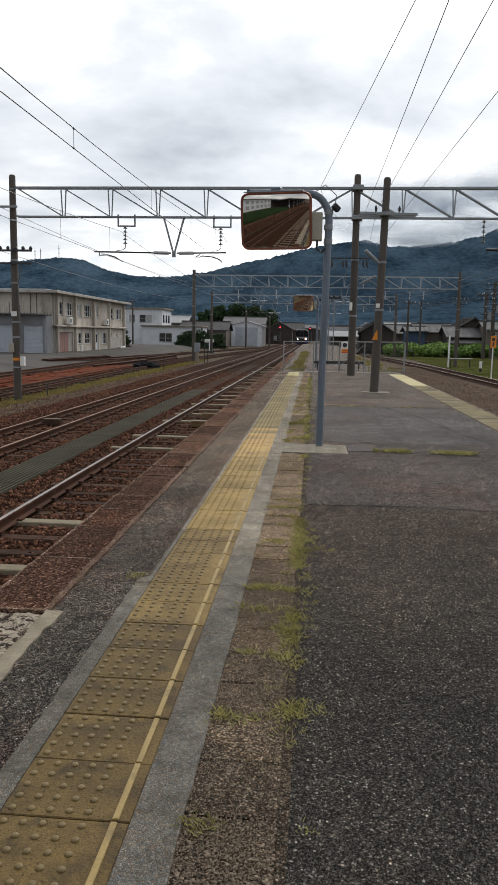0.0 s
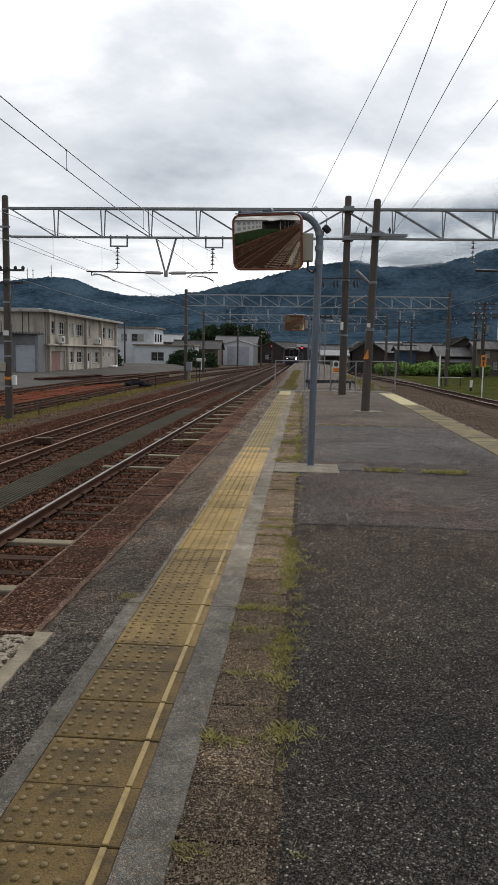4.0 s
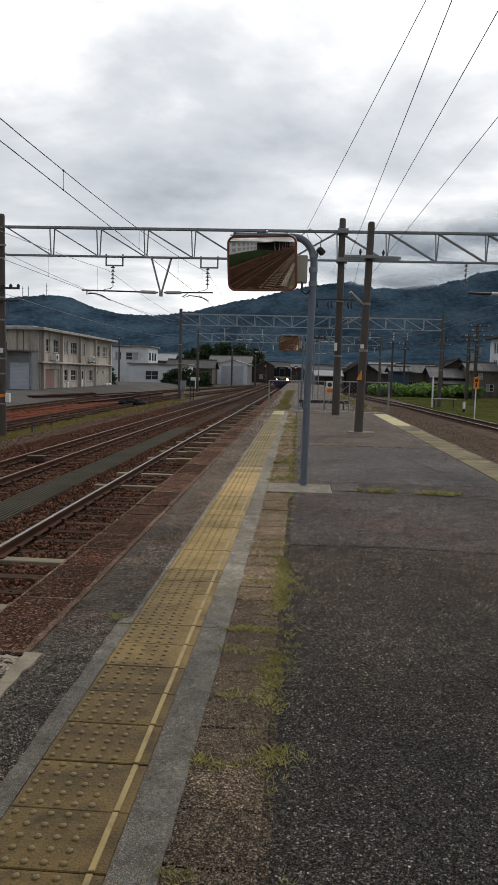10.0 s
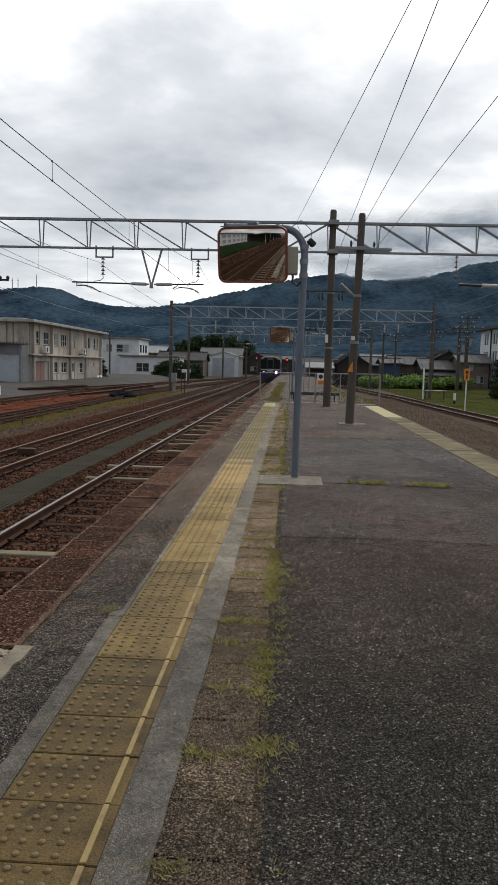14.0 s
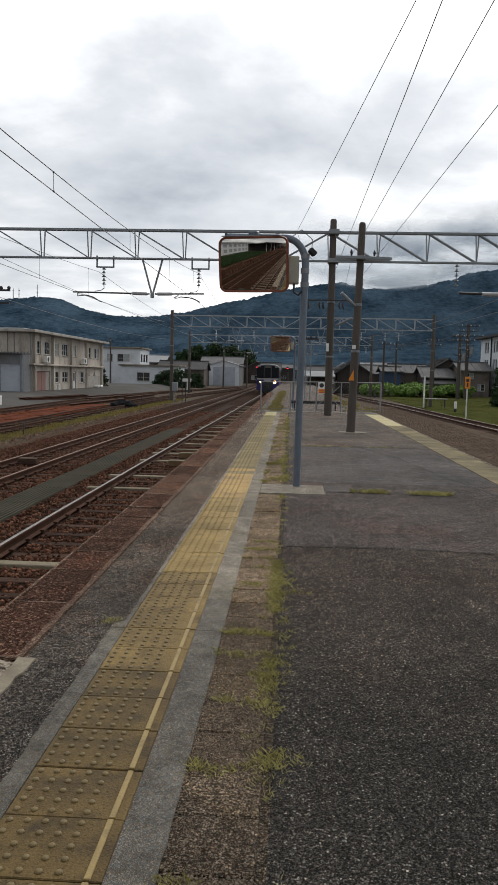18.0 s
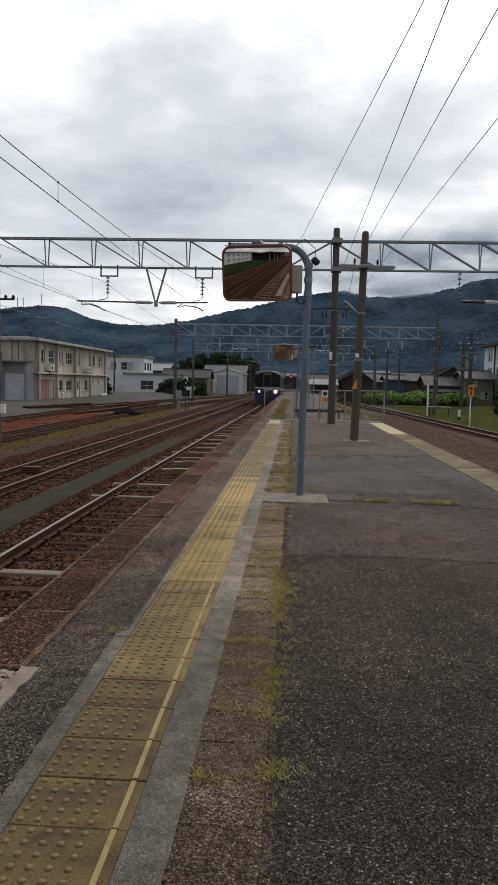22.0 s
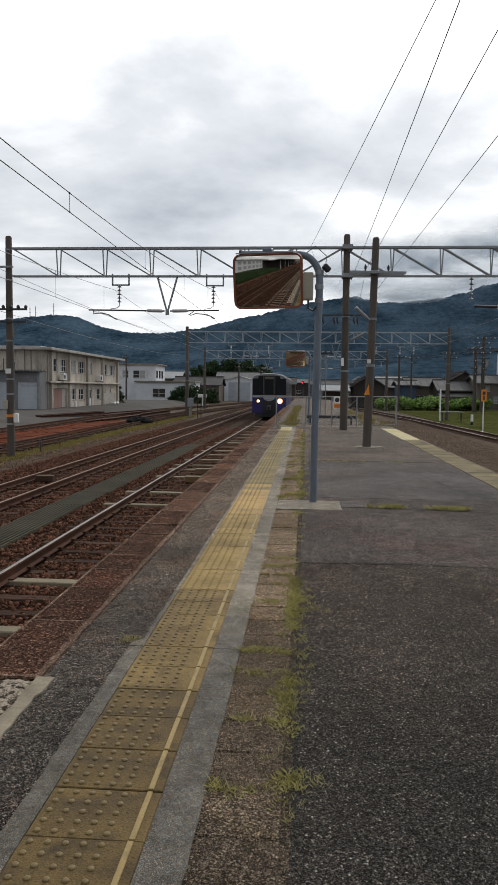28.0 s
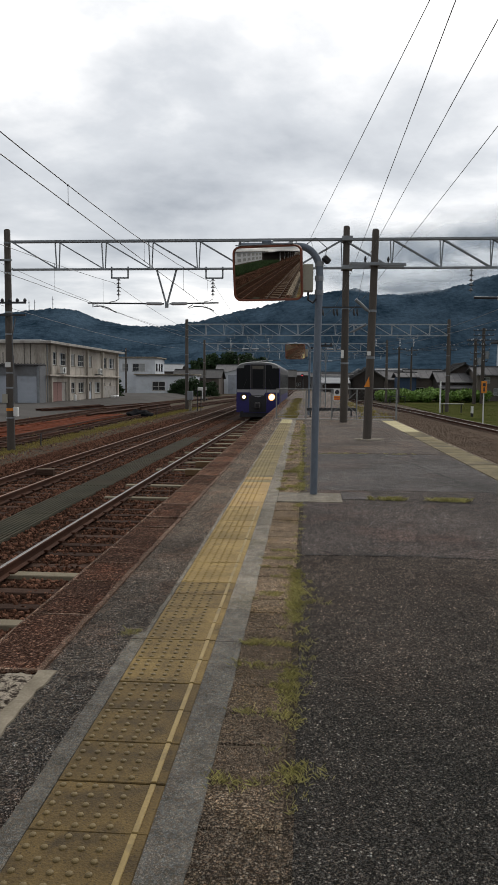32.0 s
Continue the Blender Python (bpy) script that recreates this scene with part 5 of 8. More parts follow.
def roof_gable(w, d, z0, rise, over=0.5, t=0.14, along="x"):
    """A pitched roof over w x d, the ridge along x or y."""
    s = Shape()
    if along == "x":
        h = d / 2 + over
        k = rise / (d / 2)
        prof = [(-h, z0 - k * over), (0, z0 + rise), (h, z0 - k * over), (h, z0 - k * over + t), (0, z0 + rise + t), (-h, z0 - k * over + t)]
        s.prism(prof, -w / 2 - over, w / 2 + over, "x")
    else:
        h = w / 2 + over
        k = rise / (w / 2)
        prof = [(-h, z0 - k * over), (0, z0 + rise), (h, z0 - k * over), (h, z0 - k * over + t), (0, z0 + rise + t), (-h, z0 - k * over + t)]
        s.prism(prof, -d / 2 - over, d / 2 + over, "y")
    return s


def house(x, y, w, d, h, rise, wall_mat, roof_mat, label, along="x", turn=0.0, wins=(), z=-1.2, door=None, skirt=None, ribs=True, name="house"):
    """A small house: walls, gable ends, roof with rolls, and framed windows on the side that faces the line."""
    if x > 0:
        h, rise = h * 0.86, rise * 0.86
        wins = [(q[0], q[1], q[2] * 0.86, q[3] * 0.86) for q in wins]
    H = thing(name, label, "house", pose(x, y, z, 0, 0, turn), group="village houses")
    F = Matrix.Translation((0, -d / 2, 0)) @ Matrix.Diagonal((1, -1, 1, 1))
    holes = [(a, b, c, e) for a, b, c, e in wins]
    s = cells(Shape(), (-w / 2, w / 2), (0, h), holes, -0.2, 0, F)
    s.box(-w / 2, -w / 2 + 0.2, -d / 2 + 0.2, d / 2, 0, h).box(w / 2 - 0.2, w / 2, -d / 2 + 0.2, d / 2, 0, h).box(-w / 2 + 0.2, w / 2 - 0.2, d / 2 - 0.2, d / 2, 0, h)
    if along == "x":
        for xe in (-w / 2, w / 2 - 0.2):
            s.prism([(-d / 2, h), (0, h + rise), (d / 2, h)], xe, xe + 0.2, "x")
    else:
        for ye in (-d / 2, d / 2 - 0.2):
            s.prism([(-w / 2, h), (0, h + rise), (w / 2, h)], ye, ye + 0.2, "y")
    part("wall", s, wall_mat, H)
    rf = part("roof", roof_gable(w, d, h, rise, along=along), roof_mat, H)
    if ribs:
        rs = Shape()
        n = int(w / 0.9) if along == "x" else int(d / 0.9)
        for i in range(n + 1):
            if along == "x":
                xx = -w / 2 + w * i / n
                k = rise / (d / 2)
                rs.bar((xx, -d / 2 - 0.5, h - k * 0.5 + 0.17), (xx, 0, h + rise + 0.17), 0.1, 0.06)
            else:
                yy = -d / 2 + d * i / n
                k = rise / (w / 2)
                for sg in (-1, 1):
                    rs.bar((sg * (w / 2 + 0.5), yy, h - k * 0.5 + 0.17), (0, yy, h + rise + 0.17), 0.1, 0.06)
        part("roof_seam", rs, roof_mat, rf, kind="stuff")
    r0 = (-w / 2 - 0.5, 0, h + rise + 0.17), (w / 2 + 0.5, 0, h + rise + 0.17)
    if along != "x":
        r0 = (0, -d / 2 - 0.5, h + rise + 0.17), (0, d / 2 + 0.5, h + rise + 0.17)
    part("ridge", Shape().bar(*r0, 0.3, 0.2), roof_mat, rf)
    for i, q in enumerate(wins):
        window(H, F, *q, 2, 0.4, int(abs(x) * 10) + i)
    if door:
        part("door", Shape().box(door[0], door[1], -0.02, 0.05, 0.02, door[2], 0.01, m=F), door[3], H, door[4])
    if skirt:
        part("lean_to_roof", Shape().prism([(-d / 2 - 1.6, skirt - 0.5), (-d / 2, skirt), (-d / 2, skirt + 0.12), (-d / 2 - 1.6, skirt - 0.38)], -w / 2 - 0.3, w / 2 + 0.3, "x"), roof_mat, H, "lower lean-to roof")
    return H


# white works building with its one-storey wing
B = thing("white_office", "two-storey white works building with a one-storey wing", "building", (-31.2, 138, -1.0))
F0 = Matrix.Diagonal((1, -1, 1, 1))
w1 = [(-2.9, -1.7, 4.2, 5.6), (-0.9, 1.5, 4.2, 5.6)]
part("wall", cells(Shape(), (-3.6, 3.4), (0, 6.6), w1, -0.2, 0, F0).box(3.2, 3.4, 0.2, 9, 0, 6.6).box(-3.6, -3.4, 0.2, 9, 0, 6.6).box(-3.4, 3.2, 8.8, 9, 0, 6.6), WALL_WHITE, B)
for i, q in enumerate(w1):
    window(B, F0, *q, 2, 0.5, 40 + i)
SB = Matrix.Translation((3.4, 0, 0)) @ SIDE
for i, u in enumerate((0.6, 3.2, 5.6)):
    part("side_window", Shape().box(u, u + 1.3, 0.0, 0.05, 4.2, 5.6, m=SB), GLASS_DARK, B)
part("roof", Shape().box(-3.9, 3.8, -0.4, 9.4, 6.6, 6.85, 0.03), CONCRETE, B)
w2 = [(3.2, 5.6, 0.7, 2.3), (8.0, 8.3, 0.8, 2.6), (9.2, 9.5, 0.8, 2.6)]
wing = part("wing", cells(Shape(), (0.2, 10.8), (0, 3.45), w2, -0.2, 0, Matrix.Translation((0, -2.0, 0)) @ F0).box(10.6, 10.8, -1.8, 6, 0, 3.45).box(0.2, 0.4, -1.8, -0.2, 0, 3.45), WALL_WHITE, B, "white one-storey wing")
window(wing, Matrix.Translation((0, -2.0, 0)) @ F0, 3.2, 5.6, 0.7, 2.3, 2, 0.2, 50)
for u in (8.0, 9.2):
    part("slit_window", Shape().box(u, u + 0.3, -1.9, -1.86, 0.8, 2.6), GLASS_DARK, wing)
part("wing_roof", Shape().box(-0.1, 11.1, -2.5, 6.2, 3.45, 3.7, 0.03), CONCRETE, wing)

# shed with the wide door
S = thing("engine_shed", "small grey gabled shed with one wide closed door", "shed", (-14.0, 158, -1.2))
hw = 3.15
gab = Shape().prism([(-hw, 0), (-2.35, 0), (-2.35, 3.9), (2.35, 3.9), (2.35, 0), (hw, 0), (hw, 4.3), (0, 5.15), (-hw, 4.3)], 0, 0.2, "y")
part("gable_wall", gab, WALL_WHITE, S)
part("side_wall", Shape().box(-hw, -hw + 0.2, 0.2, 12, 0, 4.3).box(hw - 0.2, hw, 0.2, 12, 0, 4.3), WALL_GREY, S)
part("roof", Shape().prism([(-hw - 0.3, 4.22), (0, 5.17), (hw + 0.3, 4.22), (hw + 0.3, 4.36), (0, 5.31), (-hw - 0.3, 4.36)], -0.3, 12.2, "y"), ROOF_PALE, S)
dd = part("shed_door", Shape().box(-2.33, 2.33, 0.08, 0.14, 0, 3.88), SHUTTER, S, "pale blue-grey door with rust marks")
for i in range(9):
    part("door_rib", Shape().box(-2.33 + i * 0.58, -2.29 + i * 0.58, 0.05, 0.08, 0, 3.86), SHUTTER, dd)

# village houses
house(-21.6, 152, 9.0, 8, 3.3, 1.5, WALL_TAN, ROOF_DARK, "tan house with a dark tiled roof behind a hedge", wins=[(-3, -1.2, 1.0, 2.4), (0.6, 2.6, 1.0, 2.4)])
house(-30.5, 168, 5.5, 8, 4.8, 1.4, WALL_TAN, ROOF_PALE, "house with a pale metal roof", along="x", wins=[(-1.6, 0.6, 1.2, 2.6)])
house(-26.4, 158, 6.5, 8, 3.3, 1.5, WOOD_DARK, ROOF_DARK, "dark boarded house with a dark tiled roof", along="y")
house(-15.8, 176, 9, 9, 4.8, 1.5, WALL_TAN, ROOF_GREY, "house with a grey roof behind the shed", wins=[(-2, 0, 1, 2.4)])
house(-15.5, 205, 5.0, 9, 4.2, 1.4, WALL_TAN, ROOF_PALE, "small trackside house with a pale roof", along="x", name="house")
house(4.2, 112, 3.4, 6, 2.9, 0.8, WOOD_DARK, ROOF_PALE, "brown shed with a pale blue-white roof", skirt=2.9, name="shed")
house(9.1, 115, 4.6, 9, 3.7, 1.7, WOOD_DARK, ROOF_DARK, "dark boarded barn with a gable", along="y", name="barn")
house(14.0, 128, 7.0, 8, 3.6, 1.5, WALL_TAN, ROOF_GREY, "brown house with a low grey roof", wins=[(-2.4, -0.8, 0.9, 2.2), (0.8, 2.4, 0.9, 2.2)])
BLUE_WALL = surf("blue_sheet_wall", (0.035, 0.065, 0.12), (0.06, 0.10, 0.17), 0.6, 10, 0.6, 0.1)
house(15.6, 120, 2.6, 6, 4.0, 0.7, BLUE_WALL, ROOF_GREY, "small house clad in dark blue sheet", name="house")
house(18.6, 123, 5.2, 8, 3.9, 1.4, WALL_TAN, ROOF_GREY, "brown-roofed house with small windows", along="x", wins=[(-1.6, -0.2, 1.0, 2.2), (0.6, 1.8, 1.0, 2.2)])
house(21.8, 116, 4.4, 8, 3.2, 1.6, WOOD_DARK, ROOF_GREY, "old house under a heavy grey roof", wins=[(-1.5, 0.2, 0.8, 2.0)], skirt=2.2)
house(23.8, 120, 4.8, 9, 4.7, 1.6, WOOD_DARK, ROOF_DARK, "two-storey dark timber house with a gable", along="y", wins=[(-1.6, -0.2, 3.0, 4.2), (0.5, 1.7, 3.0, 4.2)])
house(26.4, 113, 4.0, 7, 4.4, 1.2, WALL_TAN, ROOF_GREY, "tan two-storey house beside a utility pole", wins=[(-1.4, -0.2, 3.0, 4.0), (0.3, 1.4, 1.0, 2.2)])
r5 = random.Random(11)
for i in range(16):
    x = 5 + i * 2.3 + r5.uniform(-0.8, 0.8)
    house(x + 2, 150 + r5.uniform(0, 40), r5.uniform(5, 9), 8, r5.uniform(3.0, 4.6), r5.uniform(1.0, 1.8), r5.choice((WALL_TAN, WOOD_DARK, WALL_GREY)),
          r5.choice((ROOF_GREY, ROOF_DARK, ROOF_PALE)), "far village house under a tiled roof", along=r5.choice("xxy"), wins=[(-1.5, 0.2, 1.0, 2.2)])
for i in range(9):
    x = -50 + i * 5.0 + r5.uniform(-1, 1)
    house(x, 185 + r5.uniform(0, 30), r5.uniform(6, 9), 8, r5.uniform(3.2, 4.4), r5.uniform(1.2, 2.0), r5.choice((WALL_TAN, WOOD_DARK, WALL_WHITE)),
          r5.choice((ROOF_GREY, ROOF_DARK)), "far house beyond the yard", along=r5.choice("xy"), wins=[(-1.5, 0.2, 1.0, 2.2)])

for i in range(16):
    house(-11 + i * 4.6 + r5.uniform(-1, 1), 225 + r5.uniform(0, 70), r5.uniform(6, 10), 8, r5.uniform(3.6, 5.6), r5.uniform(1.2, 2.0), r5.choice((WALL_TAN, WALL_GREY, WOOD_DARK)),
          r5.choice((ROOF_GREY, ROOF_DARK, ROOF_DARK)), "distant village house below the mountain", along=r5.choice("xxy"), wins=[(-1.5, 0.2, 1.0, 2.2)], ribs=False)

# white three-storey block
R = thing("white_block", "white three-storey building with paired narrow windows", "building", (29.6, 84, -1.2))
MW = pose(0, 0, 0, 0, 0, 90)      # u along +y, outwards is -x
hol = []
for k in range(7):
    for fl in range(3):
        for d in (0.0, 1.3):
            hol.append((2.0 + k * 4.9 + d, 2.9 + k * 4.9 + d, 1.3 + fl * 2.6, 2.9 + fl * 2.6))
part("wall", cells(Shape(), (0, 36), (0, 8.7), hol, -0.2, 0, MW), WALL_WHITE, R)
part("end_wall", Shape().box(0.2, 14, 0, 0.2, 0, 8.7).box(0.2, 14, 35.8, 36, 0, 8.7).box(13.8, 14, 0.2, 35.8, 0, 8.7), WALL_WHITE, R)
part("roof", Shape().box(-0.9, 14.5, -0.6, 36.6, 8.7, 9.0, 0.03).prism([(-0.9, 9.0), (14.5, 9.0), (7, 10.6)], -0.6, 36.6, "y"), ROOF_DARK, R, "dark overhanging roof")
for k, q in enumerate(hol):
    w = part("window", Shape().box(q[0], q[1], -0.18, -0.12, q[2], q[3], m=MW), GLASS_DARK, R)
part("downpipe", Shape().tube([(-0.12, 29.5, 0), (-0.12, 29.5, 8.7)], 0.1, 8), DARK_STEEL, R)


# ---- mountains and plants ----
def hill(label, dist, crest, depth, mat, rows=26, rough=0.06, tree=12.0, seed=0.3):
    """A ridge at a distance: crest is (x, height) pairs across it; spurs and gullies run down its face."""
    xs = np.linspace(crest[0][0], crest[-1][0], 1700)
    cs = np.interp(xs, [c[0] for c in crest], [c[1] for c in crest])
    vs, fs = [], []
    for j in range(rows):
        u = j / (rows - 1)
        for i, x in enumerate(xs):
            h = cs[i] * (u ** 0.85)
            spur = noise.fractal((x * 0.0045, u * 2.2 + dist * 0.01, seed), 1.2, 2.0, 3)
            h += spur * cs[i] * rough * math.sin(math.pi * min(1, u * 1.02))
            k_ = 1.0 if j == rows - 1 else 0.0
            h += k_ * (noise.noise((x * 0.04, u * 40, 2.2)) * tree * 0.28 + noise.noise((x * 0.11, u * 60, 5.2)) * tree * 0.26 + noise.noise((x * 0.3, u * 60, 8.2)) * tree * 0.24)
            vs.append((x, dist - depth * (1 - u) + spur * 40 * (1 - u), -1.4 + max(h, 0) * (1 if j else 0)))
    k = len(xs)
    for j in range(rows - 1):
        for i in range(k - 1):
            fs.append((j * k + i, j * k + i + 1, (j + 1) * k + i + 1, (j + 1) * k + i))
    s = Shape().add(vs, fs)
    return tagged(part("mountain", s, mat, smooth=True), label, "mountain", kind="structure")


hill("long forested mountain ridge, tinted blue for haze, its tops touching the cloud", 2200,
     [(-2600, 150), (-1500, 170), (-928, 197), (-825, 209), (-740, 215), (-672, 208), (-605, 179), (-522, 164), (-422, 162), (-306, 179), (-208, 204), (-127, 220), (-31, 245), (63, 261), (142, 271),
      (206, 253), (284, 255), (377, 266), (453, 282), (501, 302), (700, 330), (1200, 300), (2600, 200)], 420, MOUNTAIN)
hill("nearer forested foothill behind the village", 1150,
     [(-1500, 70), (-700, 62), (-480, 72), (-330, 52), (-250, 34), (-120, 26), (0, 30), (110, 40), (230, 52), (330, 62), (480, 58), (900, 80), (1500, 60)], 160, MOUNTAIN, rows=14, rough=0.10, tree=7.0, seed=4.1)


MIST = bpy.data.materials.new("mist")
MIST.use_nodes = True
mN, mL = MIST.node_tree.nodes, MIST.node_tree.links
mN.clear()
mout = mN.new("ShaderNodeOutputMaterial")
mclear, mveil, mmix = mN.new("ShaderNodeBsdfTransparent"), mN.new("ShaderNodeBsdfTranslucent"), mN.new("ShaderNodeMixShader")
mveil.inputs[0].default_value = (0.80, 0.85, 0.90, 1)
mL.new(mclear.outputs[0], mmix.inputs[1])
mL.new(mveil.outputs[0], mmix.inputs[2])
mL.new(mmix.outputs[0], mout.inputs[0])
mtc = mN.new("ShaderNodeTexCoord")
mns = mN.new("ShaderNodeTexNoise")
mns.inputs["Scale"].default_value, mns.inputs["Detail"].default_value = 2.2, 6.0
mL.new(mtc.outputs["Object"], mns.inputs["Vector"])
mgr = mN.new("ShaderNodeTexGradient")
mgr.gradient_type = "SPHERICAL"
mL.new(mtc.outputs["Object"], mgr.inputs["Vector"])
mmu = mN.new("ShaderNodeMath")
mmu.operation = "MULTIPLY"
mL.new(mgr.outputs["Fac"], mmu.inputs[0])
mL.new(mns.outputs["Fac"], mmu.inputs[1])
mmr = mN.new("ShaderNodeMapRange")
mmr.inputs[1].default_value, mmr.inputs[2].default_value, mmr.inputs[4].default_value = 0.02, 0.34, 0.92
mL.new(mmu.outputs[0], mmr.inputs[0])
mL.new(mmr.outputs[0], mmix.inputs[0])
for x, y, z, w, h in ((215, 1950, 268, 190, 46), (330, 1990, 285, 160, 34), (120, 1960, 285, 120, 30), (470, 2050, 330, 150, 40), (250, 1900, 235, 110, 22)):
    m = part("mist_bank", Shape().add([(-1, 0, -1), (1, 0, -1), (1, 0.15, 1), (-1, 0.15, 1)], [(0, 1, 2, 3)]), MIST, at=Matrix.LocRotScale((x, y, z), None, (w, 40, h)))
    tagged(m, "thin grey cloud drifting over the mountain top", "cloud", kind="structure")


GREY_CLOUD = MIST.copy()
GREY_CLOUD.name = "grey_cloud"
for n in GREY_CLOUD.node_tree.nodes:
    if n.type == "BSDF_TRANSLUCENT":
        n.inputs[0].default_value = (0.40, 0.455, 0.52, 1)
for x, z, w, h in ((270, 400, 380, 170), (560, 430, 380, 180), (820, 460, 380, 180)):
    m = part("cloud_bank", Shape().add([(-1, 0, -1), (1, 0, -1), (1, 0.15, 1), (-1, 0.15, 1)], [(0, 1, 2, 3)]), GREY_CLOUD, at=Matrix.LocRotScale((x, 2600, z), None, (w, 40, h)))
    tagged(m, "low grey rain cloud behind the ridge", "cloud", kind="structure")


def leaf_cloud(n, spots, size, seed, flat=0.3):
    """Many small leaves round a set of (centre, radius) clumps, uneven and with gaps."""
    r = np.random.default_rng(seed)
    c = np.array([s[0] for s in spots], float)
    rad = np.array([s[1] for s in spots], float)
    pick = r.choice(len(spots), n, p=rad ** 2 / (rad ** 2).sum())
    d = r.normal(size=(n, 3))
    d /= np.linalg.norm(d, axis=1)[:, None]
    pos = c[pick] + d * (rad[pick] * r.uniform(0.55, 1.05, n))[:, None] * np.array([1, 1, 1 - flat])
    a = r.normal(size=(n, 3))
    a /= np.linalg.norm(a, axis=1)[:, None]
    b = np.cross(a, d + r.normal(size=(n, 3)) * 0.4)
    b /= np.linalg.norm(b, axis=1)[:, None] + 1e-9
    sz = size * r.uniform(0.6, 1.3, n)[:, None]
    v = np.stack([pos - a * sz, pos + b * sz * 0.5, pos + a * sz, pos - b * sz * 0.5], 1)
    f = np.arange(n * 4).reshape(n, 4)
    me = bpy.data.meshes.new("leaves")
    me.from_pydata(v.reshape(-1, 3).tolist(), [], f.tolist())
    return me


def tree(x, y, z, h, w, seed, label, leaves=1800, size=0.28, name="tree", low=0.35):
    """A tapered trunk, limbs to each clump, and a crown of loose leaf clumps."""
    r = random.Random(seed)
    T = thing(name, label, "tree", (x, y, z))
    spots = []
    n = 11
    for i in range(n):
        a = i * 2.4 + r.uniform(-0.4, 0.4)
        k = low + (1 - low) * (i + 0.5) / n
        q = w / 2 * (1 - 0.75 * max(0, k - 0.5)) * r.uniform(0.25, 0.75)
        spots.append(((q * math.cos(a), q * math.sin(a), h * (k - 0.08)), w * r.uniform(0.17, 0.28)))
    t = Shape().tube([(0, 0, 0), (0.05 * h * r.uniform(-1, 1), 0, h * 0.4), (0, 0.03 * h, h * 0.8)], [0.05 * h ** 0.7, 0.035 * h ** 0.7, 0.012 * h ** 0.7], 8)
    part("trunk", t, BARK, T, smooth=True)
    for c, rr in spots[::2]:
        part("limb", Shape().tube([(0, 0, c[2] * 0.65), (c[0] * 0.5, c[1] * 0.5, c[2] * 0.82), c], [0.02 * h ** 0.7, 0.014 * h ** 0.7, 0.006 * h ** 0.7], 6), BARK, T)
    me = leaf_cloud(leaves, spots, size, seed)
    me.materials.append(LEAF_DARK)
    part("crown", me, None, T)
    return T


tree(-26.0, 101.5, -1.1, 3.4, 2.4, 1, "dark green clipped shrub beside the workshop office", 1500, 0.16, "shrub", 0.15)
for i, (x, y, h, w) in enumerate(((-27, 218, 10.8, 8), (-22.5, 222, 11.6, 9), (-17.5, 220, 11.0, 8), (-13, 226, 10, 7), (-33, 230, 9.5, 8))):
    tree(x, y, -1.2, h, w, 20 + i, "broad dark green tree behind the village roofs", 1600, 0.5)
for i, (x, y, h, w) in enumerate(((-20.8, 127, 2.9, 3.4), (-19.2, 128, 3.1, 3.4), (-17.6, 128, 2.8, 3.2), (-16.2, 130, 2.5, 2.8), (-22.4, 128, 2.2, 2.6))):
    tree(x, y, -1.2, h, w, 30 + i, "rough green garden shrub", 900, 0.2, "shrub", 0.1)
for i, (x, y, h, w) in enumerate(((20.6, 74, 4.2, 2.4), (22.2, 78, 4.6, 3.0), (19.6, 71, 1.5, 1.6))):
    tree(x, y, -1.2, h, w, 40 + i, "dark green bush beside the verge", 1700, 0.17, "bush", 0.05)

# creeper-covered bank
r = np.random.default_rng(8)
spots = []
for i in range(230):
    x, y = r.uniform(9.8, 23.6), r.uniform(98, 108)
    spots.append(((x, y, -1.0 + 1.5 * (0.5 + 0.5 * noise.noise((x * 0.5, y * 0.3, 1.0)))), r.uniform(0.45, 0.95)))
me = leaf_cloud(24000, spots, 0.20, 9, 0.2)
me.materials.append(LEAF)
tagged(new("creeper_bank", me), "bright green creeper covering the bank below the houses", "plants", kind="stuff")
slab("verge", 11.2, 40, -30, 110, -1.199, -1.15, surf("verge_grass", (0.040, 0.049, 0.014), (0.092, 0.093, 0.033), 0.35, 5, 0.95, 0.4, stain=(0.25, (0.080, 0.056, 0.034), 0.4), spec=0.0, bump_scale=0.01), "rough grass verge of green and straw patches", "verge")


